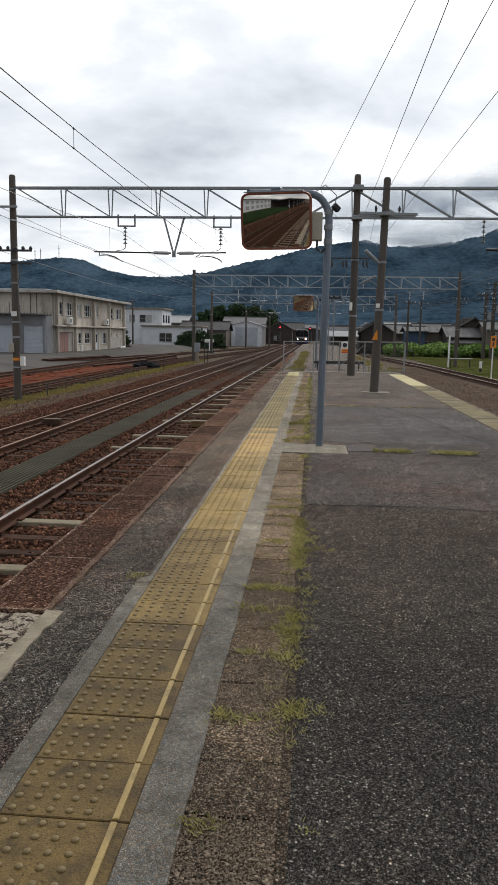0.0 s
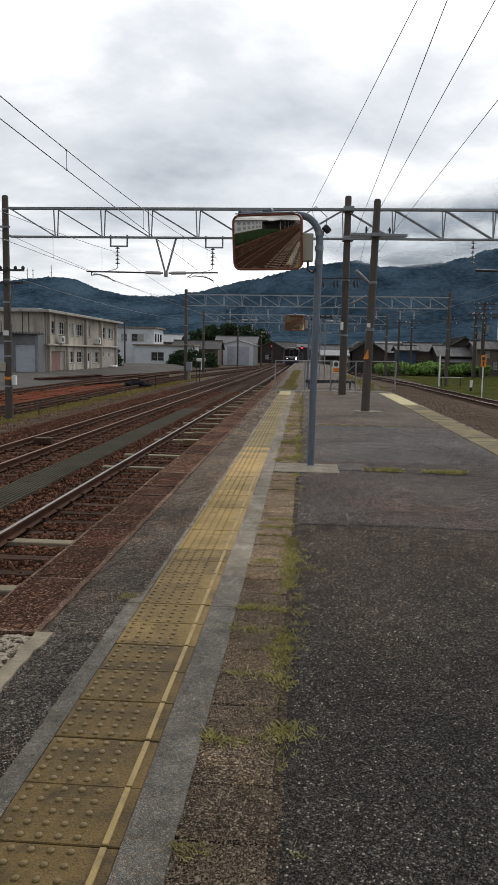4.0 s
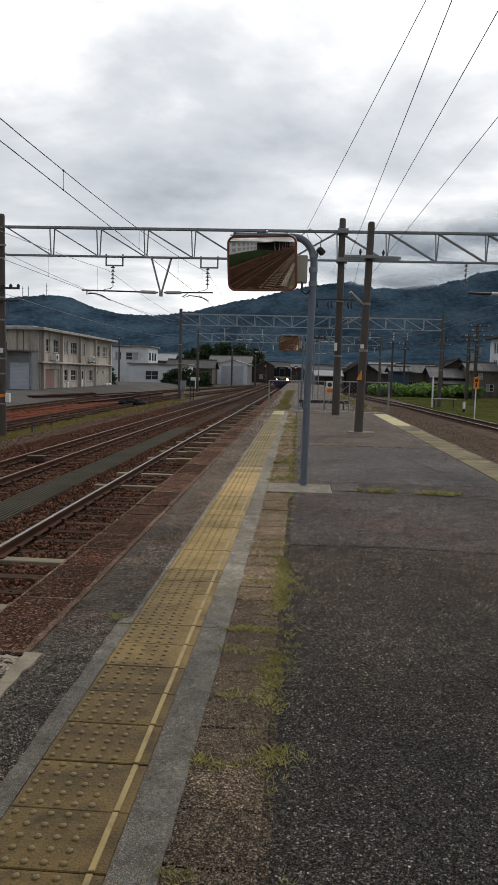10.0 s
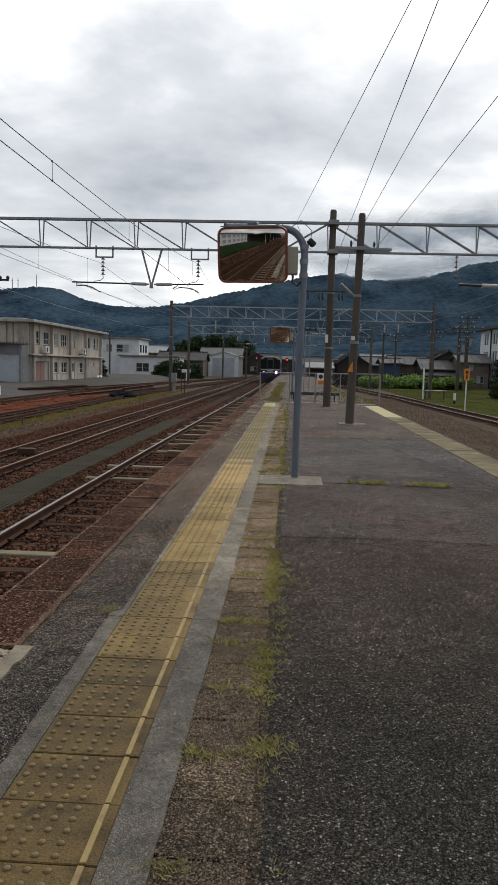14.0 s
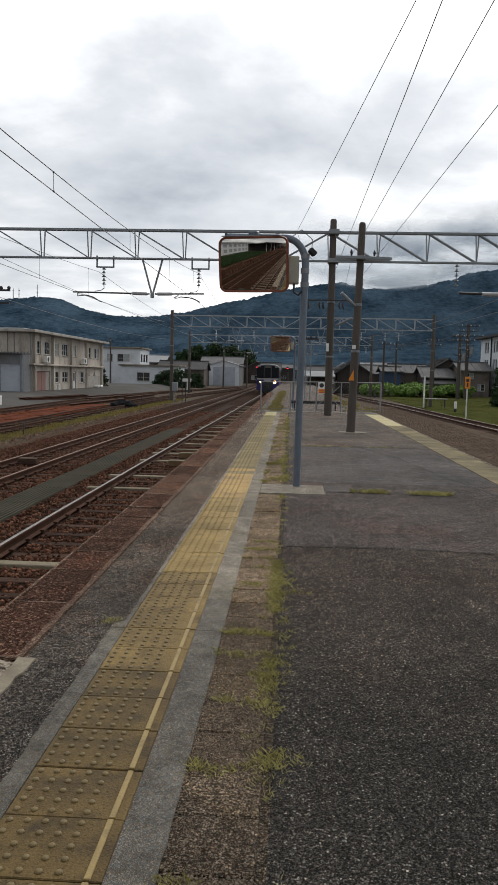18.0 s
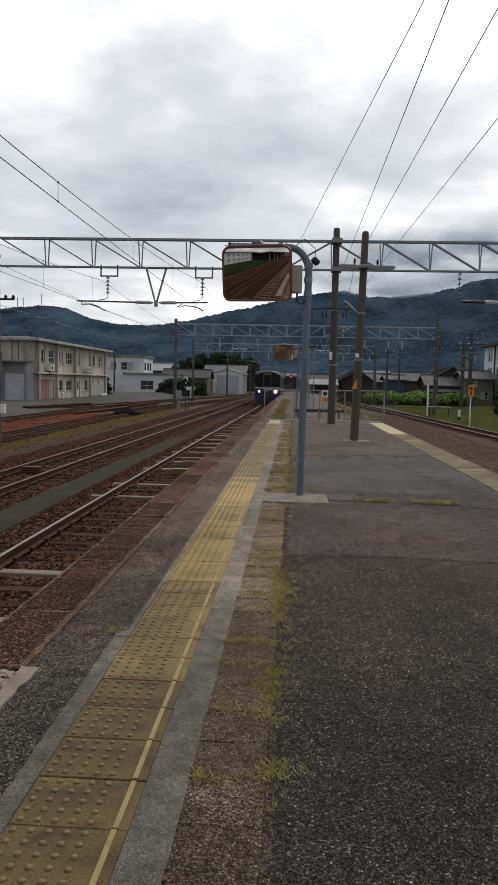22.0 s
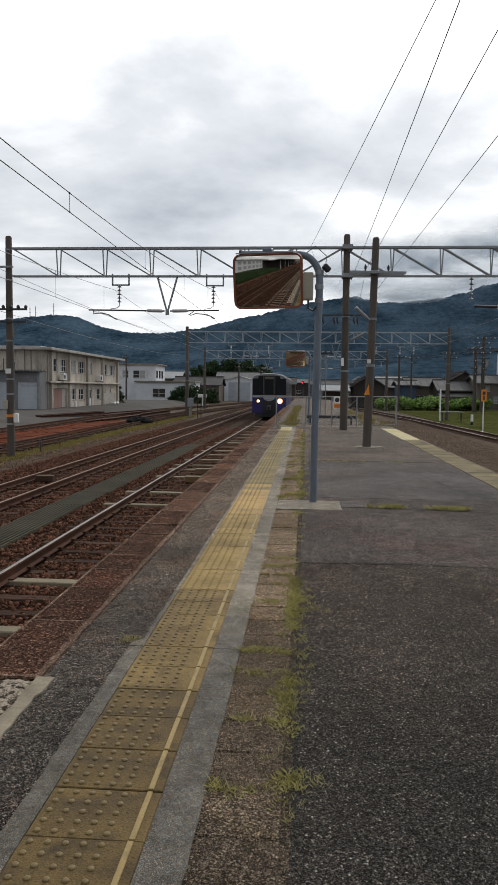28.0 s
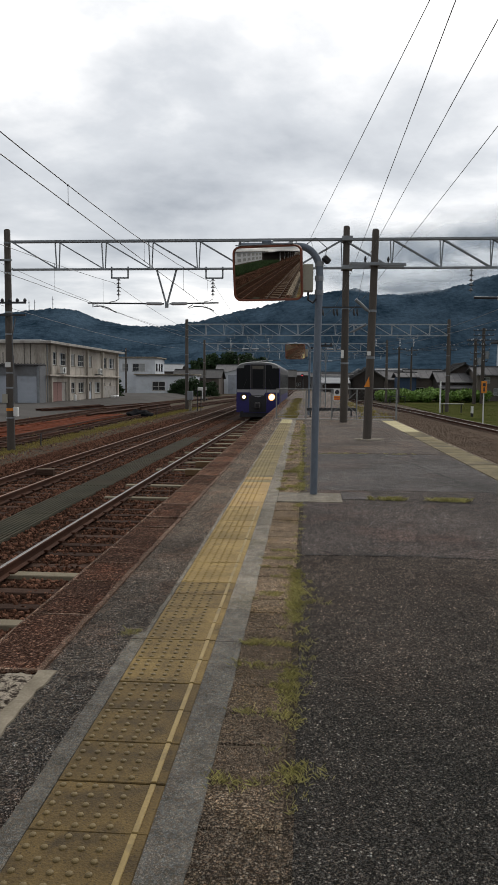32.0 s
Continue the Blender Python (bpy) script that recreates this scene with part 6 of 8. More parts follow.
def blades(name, label, tufts, mat, seed, h=0.07, per=14, spread=0.05, category="grass", thin=0.0035):
    """Tufts of thin bent blades at (x, y, z) places."""
    r = np.random.default_rng(seed)
    P = np.repeat(np.array(tufts, float), per, 0)
    n = len(P)
    base = P + np.stack([r.normal(0, spread, n), r.normal(0, spread, n), np.zeros(n)], 1)
    a = r.uniform(0, 2 * math.pi, n)
    out = np.stack([np.cos(a), np.sin(a), np.zeros(n)], 1)
    side = np.stack([-np.sin(a), np.cos(a), np.zeros(n)], 1)
    hh = (h * r.uniform(0.45, 1.25, n))[:, None]
    wd = (thin + (0.03 if h > 0.05 else 0.012) * hh)
    lean = r.uniform(*((0.1, 0.8) if h > 0.05 else (0.5, 1.7)), n)[:, None]
    up = np.array([0, 0, 1.0])
    mid = base + up * hh * 0.6 + out * hh * lean * 0.35
    tip = base + up * hh + out * hh * lean
    v = np.stack([base - side * wd, base + side * wd, mid + side * wd * 0.8, tip, mid - side * wd * 0.8], 1)
    f = np.arange(n * 5).reshape(n, 5)
    me = bpy.data.meshes.new(name)
    me.from_pydata(v.reshape(-1, 3).tolist(), [], f.tolist())
    me.materials.append(mat)
    return tagged(new(name, me), label, category, kind="stuff")


r = random.Random(21)
tufts = []
for i in range(260):
    y = 2.5 + 3.2 * r.random() ** 0.9
    if noise.noise((0.7, y * 2.2, 0.4)) > -0.22:
        tufts.append((-0.052 + r.gauss(0, 0.020) - 0.02 * r.random(), y, -0.006))
for i in range(260):
    x, k = r.uniform(-0.34, -0.06), r.randrange(7, 23)
    y = 2.606 + 0.288 * (k - 7) + r.gauss(0, 0.012)
    if noise.noise((x * 5, k * 1.7, 2.4)) > 0.12:
        tufts.append((x, y, -0.008))
for i in range(26):
    tufts.append((r.uniform(-0.02, 0.10) ** 2 * 6 - 0.02, r.uniform(3.2, 5.4), 0.0))
for i in range(26):
    tufts.append((-0.045 + r.gauss(0, 0.03), r.uniform(1.6, 9.0), -0.004))
for c, k, sx, sy in (((-0.04, 5.15), 10, 0.04, 0.07), ((0.03, 4.85), 7, 0.07, 0.03), ((-0.27, 2.60), 9, 0.05, 0.02), ((-0.02, 2.68), 14, 0.04, 0.03), ((-0.29, 1.98), 6, 0.03, 0.02), ((-0.20, 5.0), 16, 0.08, 0.01),
                     ((-0.2, 3.72), 8, 0.06, 0.02), ((1.43, 3.35), 10, 0.05, 0.02), ((-0.985, 4.15), 6, 0.02, 0.03), ((-0.17, 4.05), 10, 0.07, 0.02), ((-0.06, 8.6), 14, 0.03, 0.15)):
    for i in range(k):
        tufts.append((c[0] + r.gauss(0, sx), c[1] + r.gauss(0, sy), 0.0))
blades("weeds", "yellow-green weeds in the joints of the paving", tufts, GRASS, 3, 0.021, 12, 0.019, thin=0.0006)
tufts = []
for i in range(170):
    x = r.uniform(0.80, 1.97)
    if noise.noise((x * 7.5, 0.4, 1.1)) > -0.2:
        tufts.append((x, 9.24 - 0.03 * (x - 0.8) + r.gauss(0, 0.02), -0.006))
blades("weeds", "tall pale weeds in the joint across the platform", tufts, GRASS, 14, 0.048, 7, 0.030, thin=0.0010)
tufts = []
for i in range(900):
    k = r.randrange(0, 42)
    x, y = r.uniform(-0.34, -0.04), 9.95 + 0.288 * k + r.gauss(0, 0.03)
    if noise.noise((x * 4.5, k * 0.9, 0.2)) > 0.15 and r.random() < 1.1 - k * 0.02:
        tufts.append((x, y, -0.004))
for i in range(160):
    tufts.append((-0.05 + r.gauss(0, 0.03), 9.9 + 16 * r.random() ** 1.3, -0.004))
for i in range(24):
    tufts.append((r.uniform(0.3, 2.2), 15.2 + r.gauss(0, 0.05), -0.01))
blades("weeds", "weeds growing across the old platform joints", tufts, GRASS, 4, 0.030, 13, 0.028, thin=0.0012)
tufts = []
for i in range(170):
    y = 30 + 34 * r.random() ** 1.4
    tufts.append((-0.62 + r.gauss(0, 0.14), y, -0.02))
for i in range(110):
    tufts.append((2.9 + r.gauss(0, 0.3), r.uniform(30, 52), -0.02))
blades("weeds", "yellowed weeds on the closed end of the platform", tufts, GRASS_DRY, 5, 0.13, 10, 0.1)
tufts = []
for i in range(1900):
    y = 14 + 60 * r.random()
    tufts.append((-10.9 + 0.004 * (y - 30) + r.gauss(0, 0.30), y, -1.2))
for i in range(500):
    tufts.append((r.uniform(-22, -10.5), r.uniform(26, 70), -1.2))
blades("weeds", "straw-yellow grass along the edge of the yard", tufts, GRASS_DRY, 6, 0.09, 9, 0.13)
tufts = []
for i in range(2600):
    tufts.append((r.uniform(11.3, 22), r.uniform(44, 92), -1.16))
blades("weeds", "rough green grass on the verge", tufts, VERGE_BLADE, 7, 0.055, 11, 0.28, thin=0.004)


# ---- fence at the end of the used platform ----
fence = thing("fence", "grey wire-mesh barrier fence across the platform", "fence", (0, END_Y + 0.06, 0.03))
POSTS = (-1.12, 0.02, 1.0, 1.95, 3.45)
for x in POSTS:
    part("post", Shape().tube([(x, 0, -0.02), (x, 0, 1.14)], 0.024 if x < 3 else 0.035, 8), FENCE_GREY, fence)
part("top_rail", Shape().tube([(-1.12, 0, 1.12), (3.45, 0, 1.16)], 0.02, 8), FENCE_GREY, fence)
part("bottom_rail", Shape().tube([(-1.12, 0, 0.1), (3.45, 0, 0.1)], 0.010, 8), FENCE_GREY, fence)
mesh = Shape()
for i in range(62):
    x = -1.1 + i * 0.15
    for sg in (1, -1):
        a, b = (x, 0.0, 0.1), (x + sg * 1.03, 0.0, 1.13)
        x0, x1 = max(-1.1, min(a[0], b[0])), min(3.43, max(a[0], b[0]))
        if x1 - x0 < 0.05:
            continue
        za = 0.1 + (x0 - a[0]) * sg if sg > 0 else 0.1 + (a[0] - x1)
        zb = 0.1 + (x1 - a[0]) * sg if sg > 0 else 0.1 + (a[0] - x0)
        mesh.bar((x0, 0, za if sg > 0 else zb), (x1, 0, zb if sg > 0 else za), 0.0025)
part("wire_mesh", mesh, FENCE_GREY, fence, "thin diamond wire mesh")
for x in (1.0, 1.95):
    part("brace", Shape().bar((x, 0.05, 0.2), (x + (0.9 if x < 1.5 else -0.9), 0.05, 1.0), 0.025), FENCE_GREY, fence)
sg = part("notice", Shape().box(1.06, 1.33, -0.06, -0.045, 0.70, 1.15, 0.004), WHITE_PAINT, fence, "white and orange no-entry notice")
part("notice_band", Shape().box(1.075, 1.315, -0.064, -0.06, 0.72, 0.88), SIGN_ORANGE, sg, "orange lower band")
part("notice_symbol", Shape().tube([(1.195, -0.062, 1.02), (1.195, -0.066, 1.02)], 0.085, 16), SIGN_DARK, sg, "dark round pictogram")
part("notice_lines", Shape().box(1.10, 1.29, -0.067, -0.064, 0.80, 0.83).box(1.10, 1.29, -0.067, -0.064, 0.73, 0.76), SIGN_RED, sg)
bench = thing("pipe_rack", "dark low pipe rack on the closed platform", "rack", (0.6, 31.5, -0.02))
part("bar", Shape().bar((-0.6, 0, 0.32), (1.5, 0, 0.32), 0.12), DARK_STEEL, bench)
for x in (-0.4, 0.5, 1.3):
    part("leg", Shape().bar((x, 0, 0), (x, 0, 0.3), 0.06), DARK_STEEL, bench)

# lattice signal post behind the fence
sp = thing("signal_post", "pale grey lattice post with a crossarm behind the fence", "post", (0.86, 38, -0.02), group="line-side posts")
for x in (-0.13, 0.13):
    part("leg", Shape().bar((x, 0, 0), (x, 0, 3.2), 0.05), GALV, sp)
for i in range(9):
    z = 0.2 + i * 0.33
    part("lacing", Shape().bar((-0.13, 0, z), (0.13, 0, z + 0.33), 0.012).bar((0.13, 0, z), (-0.13, 0, z + 0.33), 0.012), GALV, sp)
part("crossarm", Shape().bar((-0.4, 0, 3.25), (0.45, 0, 3.25), 0.08), DARK_STEEL, sp)
for x in (-0.36, -0.15, 0.1, 0.38):
    part("insulator", Shape().tube([(x, 0, 3.28), (x, 0, 3.36), (x, 0, 3.42)], [0.05, 0.06, 0.02], 8), DARK_STEEL, sp)

# colour-light signals far down the line
def signal(x, y, z, h, label):
    S = thing("railway_signal", label, "signal", (x, y, z), group="line signals")
    part("mast", Shape().tube([(0, 0, 0), (0, 0, h)], 0.07, 8), DARK_STEEL, S)
    head = part("head", Shape().box(-0.28, 0.28, -0.12, 0.1, h - 1.5, h, 0.05), TRAIN_BLACK, S, "black signal head")
    part("hood", Shape().tube([(0, -0.12, h - 0.5), (0, -0.34, h - 0.5)], 0.15, 12, caps=False), TRAIN_BLACK, head)
    part("lens", Shape().tube([(0, -0.121, h - 0.5), (0, -0.16, h - 0.5)], [0.13, 0.11], 14), RED_LIGHT, head, "lit red lens")
    for k in (1, 2):
        part("lens", Shape().tube([(0, -0.121, h - 0.5 - 0.4 * k), (0, -0.14, h - 0.5 - 0.4 * k)], 0.1, 12), GLASS_DARK, head)
    part("ladder", Shape().bar((0.2, 0.1, 0), (0.2, 0.1, h - 1.4), 0.03).bar((0.36, 0.1, 0), (0.36, 0.1, h - 1.4), 0.03), GALV, S)
    return S


signal(-8.75, 196, -1.2, 4.9, "red colour-light signal beside the second track")
signal(-0.85, 196, -1.2, 4.7, "red colour-light signal beside the near track")


# utility poles
def utility(x, y, h, arms, label, trans=False, z=-1.2, r0=0.17):
    P = thing("utility_pole", label, "pole", (x, y, z), group="utility poles")
    part("shaft", Shape().tube([(0, 0, 0), (0, 0, h)], [r0, r0 * 0.7], 10), POLE_CONC, P, smooth=True)
    for zz, w in arms:
        part("crossarm", Shape().bar((-w / 2, -0.15, zz), (w / 2, -0.15, zz), 0.07), DARK_STEEL, P)
        n = max(2, int(w / 0.5))
        for i in range(n + 1):
            xx = -w / 2 + w * i / n
            part("insulator", Shape().tube([(xx, -0.15, zz + 0.05), (xx, -0.15, zz + 0.14), (xx, -0.15, zz + 0.22)], [0.06, 0.085, 0.035], 8), PORCELAIN if i % 2 else DARK_PORC, P)
    if trans:
        part("transformer", Shape().tube([(0.45, 0, h * 0.6), (0.45, 0, h * 0.6 + 0.9)], 0.28, 12), GALV, P, "grey pole transformer")
    return P


utility(22.0, 96, 9.4, ((9.1, 2.6), (8.5, 2.4), (7.9, 3.6), (7.3, 1.6), (6.7, 1.4), (6.1, 1.4), (5.3, 1.0)), "tall utility pole crowded with crossarms and insulators", True, r0=0.26)
utility(20.6, 94, 8.0, ((7.7, 2.0), (7.2, 1.8), (6.2, 1.2), (5.4, 1.2), (4.6, 1.0)), "weathered utility pole with stacked crossarms", True, r0=0.24)
utility(11.9, 98, 7.2, ((6.8, 1.6),), "thin dark utility pole by the curve")
utility(15.4, 112, 7.8, ((7.3, 1.8), (6.6, 1.4)), "utility pole among the houses")
utility(19.4, 104, 8.2, ((7.6, 2.0), (7.0, 1.6)), "utility pole behind the creeper bank")
utility(8.6, 104, 6.6, ((6.2, 1.2),), "thin pole beside the line")
utility(6.2, 122, 7.0, ((6.5, 1.4),), "far utility pole beside the line")
utility(-30.9, 128, 8.2, ((7.7, 1.2),), "slim pole before the white office")
utility(-13.2, 97.6, 7.4, (), "slim dark pole at the yard throat")
utility(-11.6, 130, 6.8, ((6.3, 1.2),), "slim pole at the yard throat")
utility(-8.0, 138, 6.0, ((5.6, 1.0),), "slim pole beside the trackside hut")
for a, b in (((22.0, 96, 8.1), (60, 70, 8.6)), ((22.0, 96, 7.5), (60, 70, 8.0)), ((20.6, 94, 6.4), (11.9, 98, 5.6)), ((15.4, 112, 6.2), (22, 96, 7.4)), ((19.4, 104, 6.9), (6.2, 122, 5.4)), ((-30.9, 128, 6.6), (-60, 110, 7))):
    wire([a, b], 0.018, 0.5)

# line-side things on the right
post = thing("marker_post", "short white marker post beside the catenary mast", "post", (11.6, 66, -1.2))
part("shaft", Shape().tube([(0, 0, 0), (0, 0, 2.75)], 0.07, 8), WHITE_PAINT, post)
sign = thing("orange_sign", "orange oblong line-side sign on a white post", "sign", (11.1, 48, -1.2))
part("post", Shape().tube([(0, 0, 0), (0, 0, 2.1)], 0.04, 8), WHITE_PAINT, sign)
pl = part("plate", Shape().box(-0.17, 0.17, -0.06, -0.03, 2.0, 2.74, 0.01), SIGN_ORANGE, sign, "orange plate")
part("plate_marks", Shape().box(-0.09, 0.09, -0.066, -0.06, 2.42, 2.62).box(-0.05, 0.05, -0.066, -0.06, 2.1, 2.36), SIGN_DARK, pl, "dark bars of lettering")
stump = thing("marker_post", "low black and white marker stump", "post", (12.7, 58.5, -1.2))
part("lower", Shape().tube([(0, 0, 0), (0, 0, 0.32)], 0.1, 10), TRAIN_BLACK, stump)
part("upper", Shape().tube([(0, 0, 0.32), (0, 0, 0.85)], 0.1, 10), WHITE_PAINT, stump)
rack = thing("trackside_stand", "low grey trackside equipment stand", "stand", (12.6, 66, -1.2))
part("top", Shape().box(-1.0, 1.0, -0.3, 0.3, 0.78, 0.84, 0.02), FENCE_GREY, rack)
for x in (-0.8, 0.8):
    part("leg", Shape().bar((x, 0, 0), (x, 0, 0.76), 0.08), DARK_STEEL, rack)
gate = thing("pipe_gate", "grey pipe barrier among the weeds", "barrier", (10.2, 92, -1.2))
for x in (0, 0.9, 1.8):
    part("post", Shape().tube([(x, 0, 0), (x, 0, 1.0)], 0.05, 8), DARK_STEEL, gate)
part("rail", Shape().tube([(0, 0, 0.95), (1.8, 0, 0.95)], 0.04, 8), DARK_STEEL, gate)

# yard clutter on the left
cab = thing("relay_cabinet", "pale grey relay cabinet on a post beside the siding", "cabinet", (-10.2, 66.2, -1.2), group="relay cabinets")
part("body", Shape().box(-0.24, 0.24, -0.2, 0.2, 0.95, 1.75, 0.03), GALV, cab)
part("stand", Shape().box(-0.12, 0.12, -0.1, 0.1, 0, 0.95, 0.02), CONCRETE, cab)
for x in (0.75, 1.05):
    p = thing("sign_post", "thin dark post beside the siding", "post", (-10.2 + x, 65.5, -1.2), group="thin posts")
    part("shaft", Shape().bar((0, 0, 0), (0, 0, 1.8), 0.07), DARK_STEEL, p)
dw = thing("dwarf_signal", "white dwarf signal with two arms", "signal", (-14.0, 102, -1.2))
part("shaft", Shape().tube([(0, 0, 0), (0, 0, 1.5)], 0.11, 8), WHITE_PAINT, dw)
part("head", Shape().box(-0.7, 0.5, -0.1, 0.1, 1.35, 1.8, 0.05), WHITE_PAINT, dw)
part("foot", Shape().box(-0.7, 0.7, -0.2, 0.2, 0, 0.25, 0.03), DARK_STEEL, dw)
r = random.Random(9)
plank = Shape().box(-0.13, 0.13, -1.9, 1.9, 0, 0.09, 0.012).data("timber", RUST_WOOD)
stack = thing("timber_deck", "flat rust-red timber and steel laid out along the siding", "timber", (0, 0, -1.2))
for i in range(13):
    for j in range(9):
        if r.random() < 0.1:
            continue
        x, y = -15.9 + i * 0.225 + r.uniform(-0.03, 0.03), 23 + j * 3.9 + r.uniform(-0.3, 0.3)
        part("timber", plank, None, stack, at=pose(x, y, 0.0 + 0.004 * (i % 2) + r.uniform(0, 0.05), 0, 0, r.uniform(-1.5, 1.5)))
beam = Shape().prism([(-0.11, 0), (0.11, 0), (0.11, 0.03), (0.02, 0.05), (0.02, 0.2), (0.11, 0.22), (0.11, 0.25), (-0.11, 0.25), (-0.11, 0.22), (-0.02, 0.2), (-0.02, 0.05), (-0.11, 0.03)], -6, 6, "y").data("steel_beam", RAIL_RUST)
pile = thing("beam_pile", "long rusty steel beams lying beside the yard", "beams", (0, 0, -1.2))
for x, y, a, z in ((-19.7, 62.0, 10, 0.20), (-19.4, 62.2, 10, 0.16), (-18.1, 73.5, 9, 0.02), (-17.1, 70.5, 7, 0), (-16.8, 70.2, 7, 0), (-13.2, 66, 3, 0), (-13.6, 66.4, 3, 0), (-13.4, 67, 3.4, 0.25), (-12.6, 76, 3, 0), (-15.2, 58, 4, 0), (-14.8, 61, 5, 0)):
    part("steel_beam", beam, None, pile, at=pose(x, y, z, 0, 0, -a + 2))
heap = thing("tarpaulin_bundle", "black tarpaulin bundle by the siding", "bundle", (-12.2, 54.5, -1.2))
bm = bmesh.new()
bmesh.ops.create_icosphere(bm, subdivisions=3, radius=1.0)
for v in bm.verts:
    n = noise.noise(v.co * 2.3) * 0.25
    v.co = Vector((v.co.x * (1.0 + n), v.co.y * (0.6 + n), max(-0.05, v.co.z * (0.40 + n * 0.6) + 0.1)))
me = bpy.data.meshes.new("bundle")
bm.to_mesh(me)
bm.free()
me.materials.append(TARP)
part("cover", me, None, heap)
for x, y, h in ((-10.64, 29.5, 0.5), (-10.5, 52.6, 0.9), (-12.7, 115.5, 1.2)):
    p = thing("stake", "thin dark stake in the weeds beside the siding", "post", (x, y, -1.2), group="thin stakes")
    part("shaft", Shape().tube([(0, 0, 0), (0.02, 0, h)], 0.028, 6), DARK_STEEL, p)


# a parked car by the houses
def parked_car(x, y, turn, paint, label):
    C = thing("car", label, "car", pose(x, y, -1.2, 0, 0, turn))
    body = Shape().prism([(-1.7, 0.3), (1.7, 0.3), (1.72, 0.75), (1.15, 0.9), (0.75, 1.45), (-1.3, 1.48), (-1.65, 0.95)], -0.74, 0.74, "y")
    b = part("body", body, paint, C)
    part("side_glass", Shape().prism([(-1.35, 0.95), (0.95, 0.95), (0.68, 1.38), (-1.2, 1.4)], -0.755, 0.755, "y"), GLASS_DARK, b)
    for xx in (-1.1, 1.1):
        for yy in (-0.7, 0.7):
            w = part("wheel", Shape().tube([(xx, yy - 0.08, 0.29), (xx, yy + 0.08, 0.29)], 0.29, 16), TRAIN_BLACK, C)
            part("rim", Shape().tube([(xx, yy - 0.09, 0.29), (xx, yy + 0.09, 0.29)], 0.17, 12), GALV, w)
    return C


parked_car(-18.2, 134, 70, surf("car_blue", (0.02, 0.045, 0.16), (0.03, 0.06, 0.2), 1.0, 10, 0.3, 0.0), "small dark blue car parked by a hedge")

# ---- behind the viewpoint: the side platform with its canopy, seen in the mirror ----
slab("side_platform", -18.0, -9.6, -130, 4, -1.199, 0.0, COPING, "long concrete side platform with a canopy", "platform", 0.03)
can = thing("platform_canopy", "long station canopy on pale steel posts", "canopy", (-13.2, -42, 0))
part("roof", Shape().prism([(-3.6, 3.5), (0, 3.2), (3.6, 3.6), (3.6, 3.75), (0, 3.4), (-3.6, 3.65)], -70, 18, "y"), ROOF_DARK, can)
for i in range(11):
    part("post", Shape().bar((1.6, -68 + i * 8, 0), (1.6, -68 + i * 8, 3.35), 0.26), WALL_WHITE, can)
part("back_wall", Shape().box(-3.7, -3.5, -70, 18, 0, 3.4), WOOD_DARK, can, "dark boarded back wall")
part("fascia", Shape().box(3.605, 3.66, -70, 18, 3.4, 3.75), ROOF_DARK, can)
st = thing("station_building", "pinkish two-storey station building", "building", (-40, -38, -1.2))
part("wall", cells(Shape(), (-32, 32), (0, 5.6), [(a, a + 3.2, c, c + 1.5) for a in range(-30, 30, 5) for c in (0.9, 3.4)], -0.25, 0, Matrix.Translation((6, 0, 0)) @ SIDE), WALL_WHITE, st)
for a in range(-30, 30, 5):
    for c in (0.9, 3.4):
        part("window", Shape().box(a, a + 3.2, -0.2, -0.12, c, c + 1.5, m=Matrix.Translation((6, 0, 0)) @ SIDE), CURTAIN, st)
part("body", Shape().box(-8, 5.6, -32, 32, 0, 5.6), WALL_WHITE, st)
part("roof", Shape().box(-8.5, 6.6, -32.5, 32.5, 5.6, 5.9), CONCRETE, st)
tufts = [(r.uniform(-17.5, -10.4), r.uniform(-26, 3), 0.0) for i in range(2600)]
blades("weeds", "green grass on the end of the side platform", tufts, LEAF_DARK, 12, 0.7, 8, 0.2)


# aerials on the far ridge
for x, h in ((-820, 42), (-803, 42), (-748, 52)):
    A_ = thing("radio_mast", "thin radio mast on the mountain ridge", "mast", (x, 2195, 196), group="ridge masts")
    part("mast", Shape().tube([(0, 0, 0), (0, 0, h)], [1.2, 0.7], 6), GALV, A_)
    for k in (0.55, 0.8):
        part("platform", Shape().box(-2.2, 2.2, -1.2, 1.2, h * k, h * k + 1.4), GALV, A_)


# ---- train ----
def loft(sections):
    """Rings of equal count joined along the car."""
    s = Shape()
    n = len(sections[0])
    vs = [p for sec in sections for p in sec]
    fs = [tuple(range(n)), tuple(range((len(sections) - 1) * n, len(sections) * n))]
    for j in range(len(sections) - 1):
        for k in range(n):
            fs.append((j * n + k, j * n + (k + 1) % n, (j + 1) * n + (k + 1) % n, (j + 1) * n + k))
    return s.add(vs, fs)


def car_ring(y, w, z0, z1, roof):
    """Half-round roof over upright sides, seen from the front."""
    pts = [(-w, y, z0), (-w, y, z1)]
    for i in range(1, 12):
        a = math.pi * i / 12
        pts.append((-w * math.cos(a), y, z1 + roof * math.sin(a) ** 0.75))
    return pts + [(w, y, z1), (w, y, z0)]


def front_y(x):
    """How far the rounded nose falls back away from the middle."""
    return 0.05 + 0.16 * (abs(x) / 1.4) ** 2.2


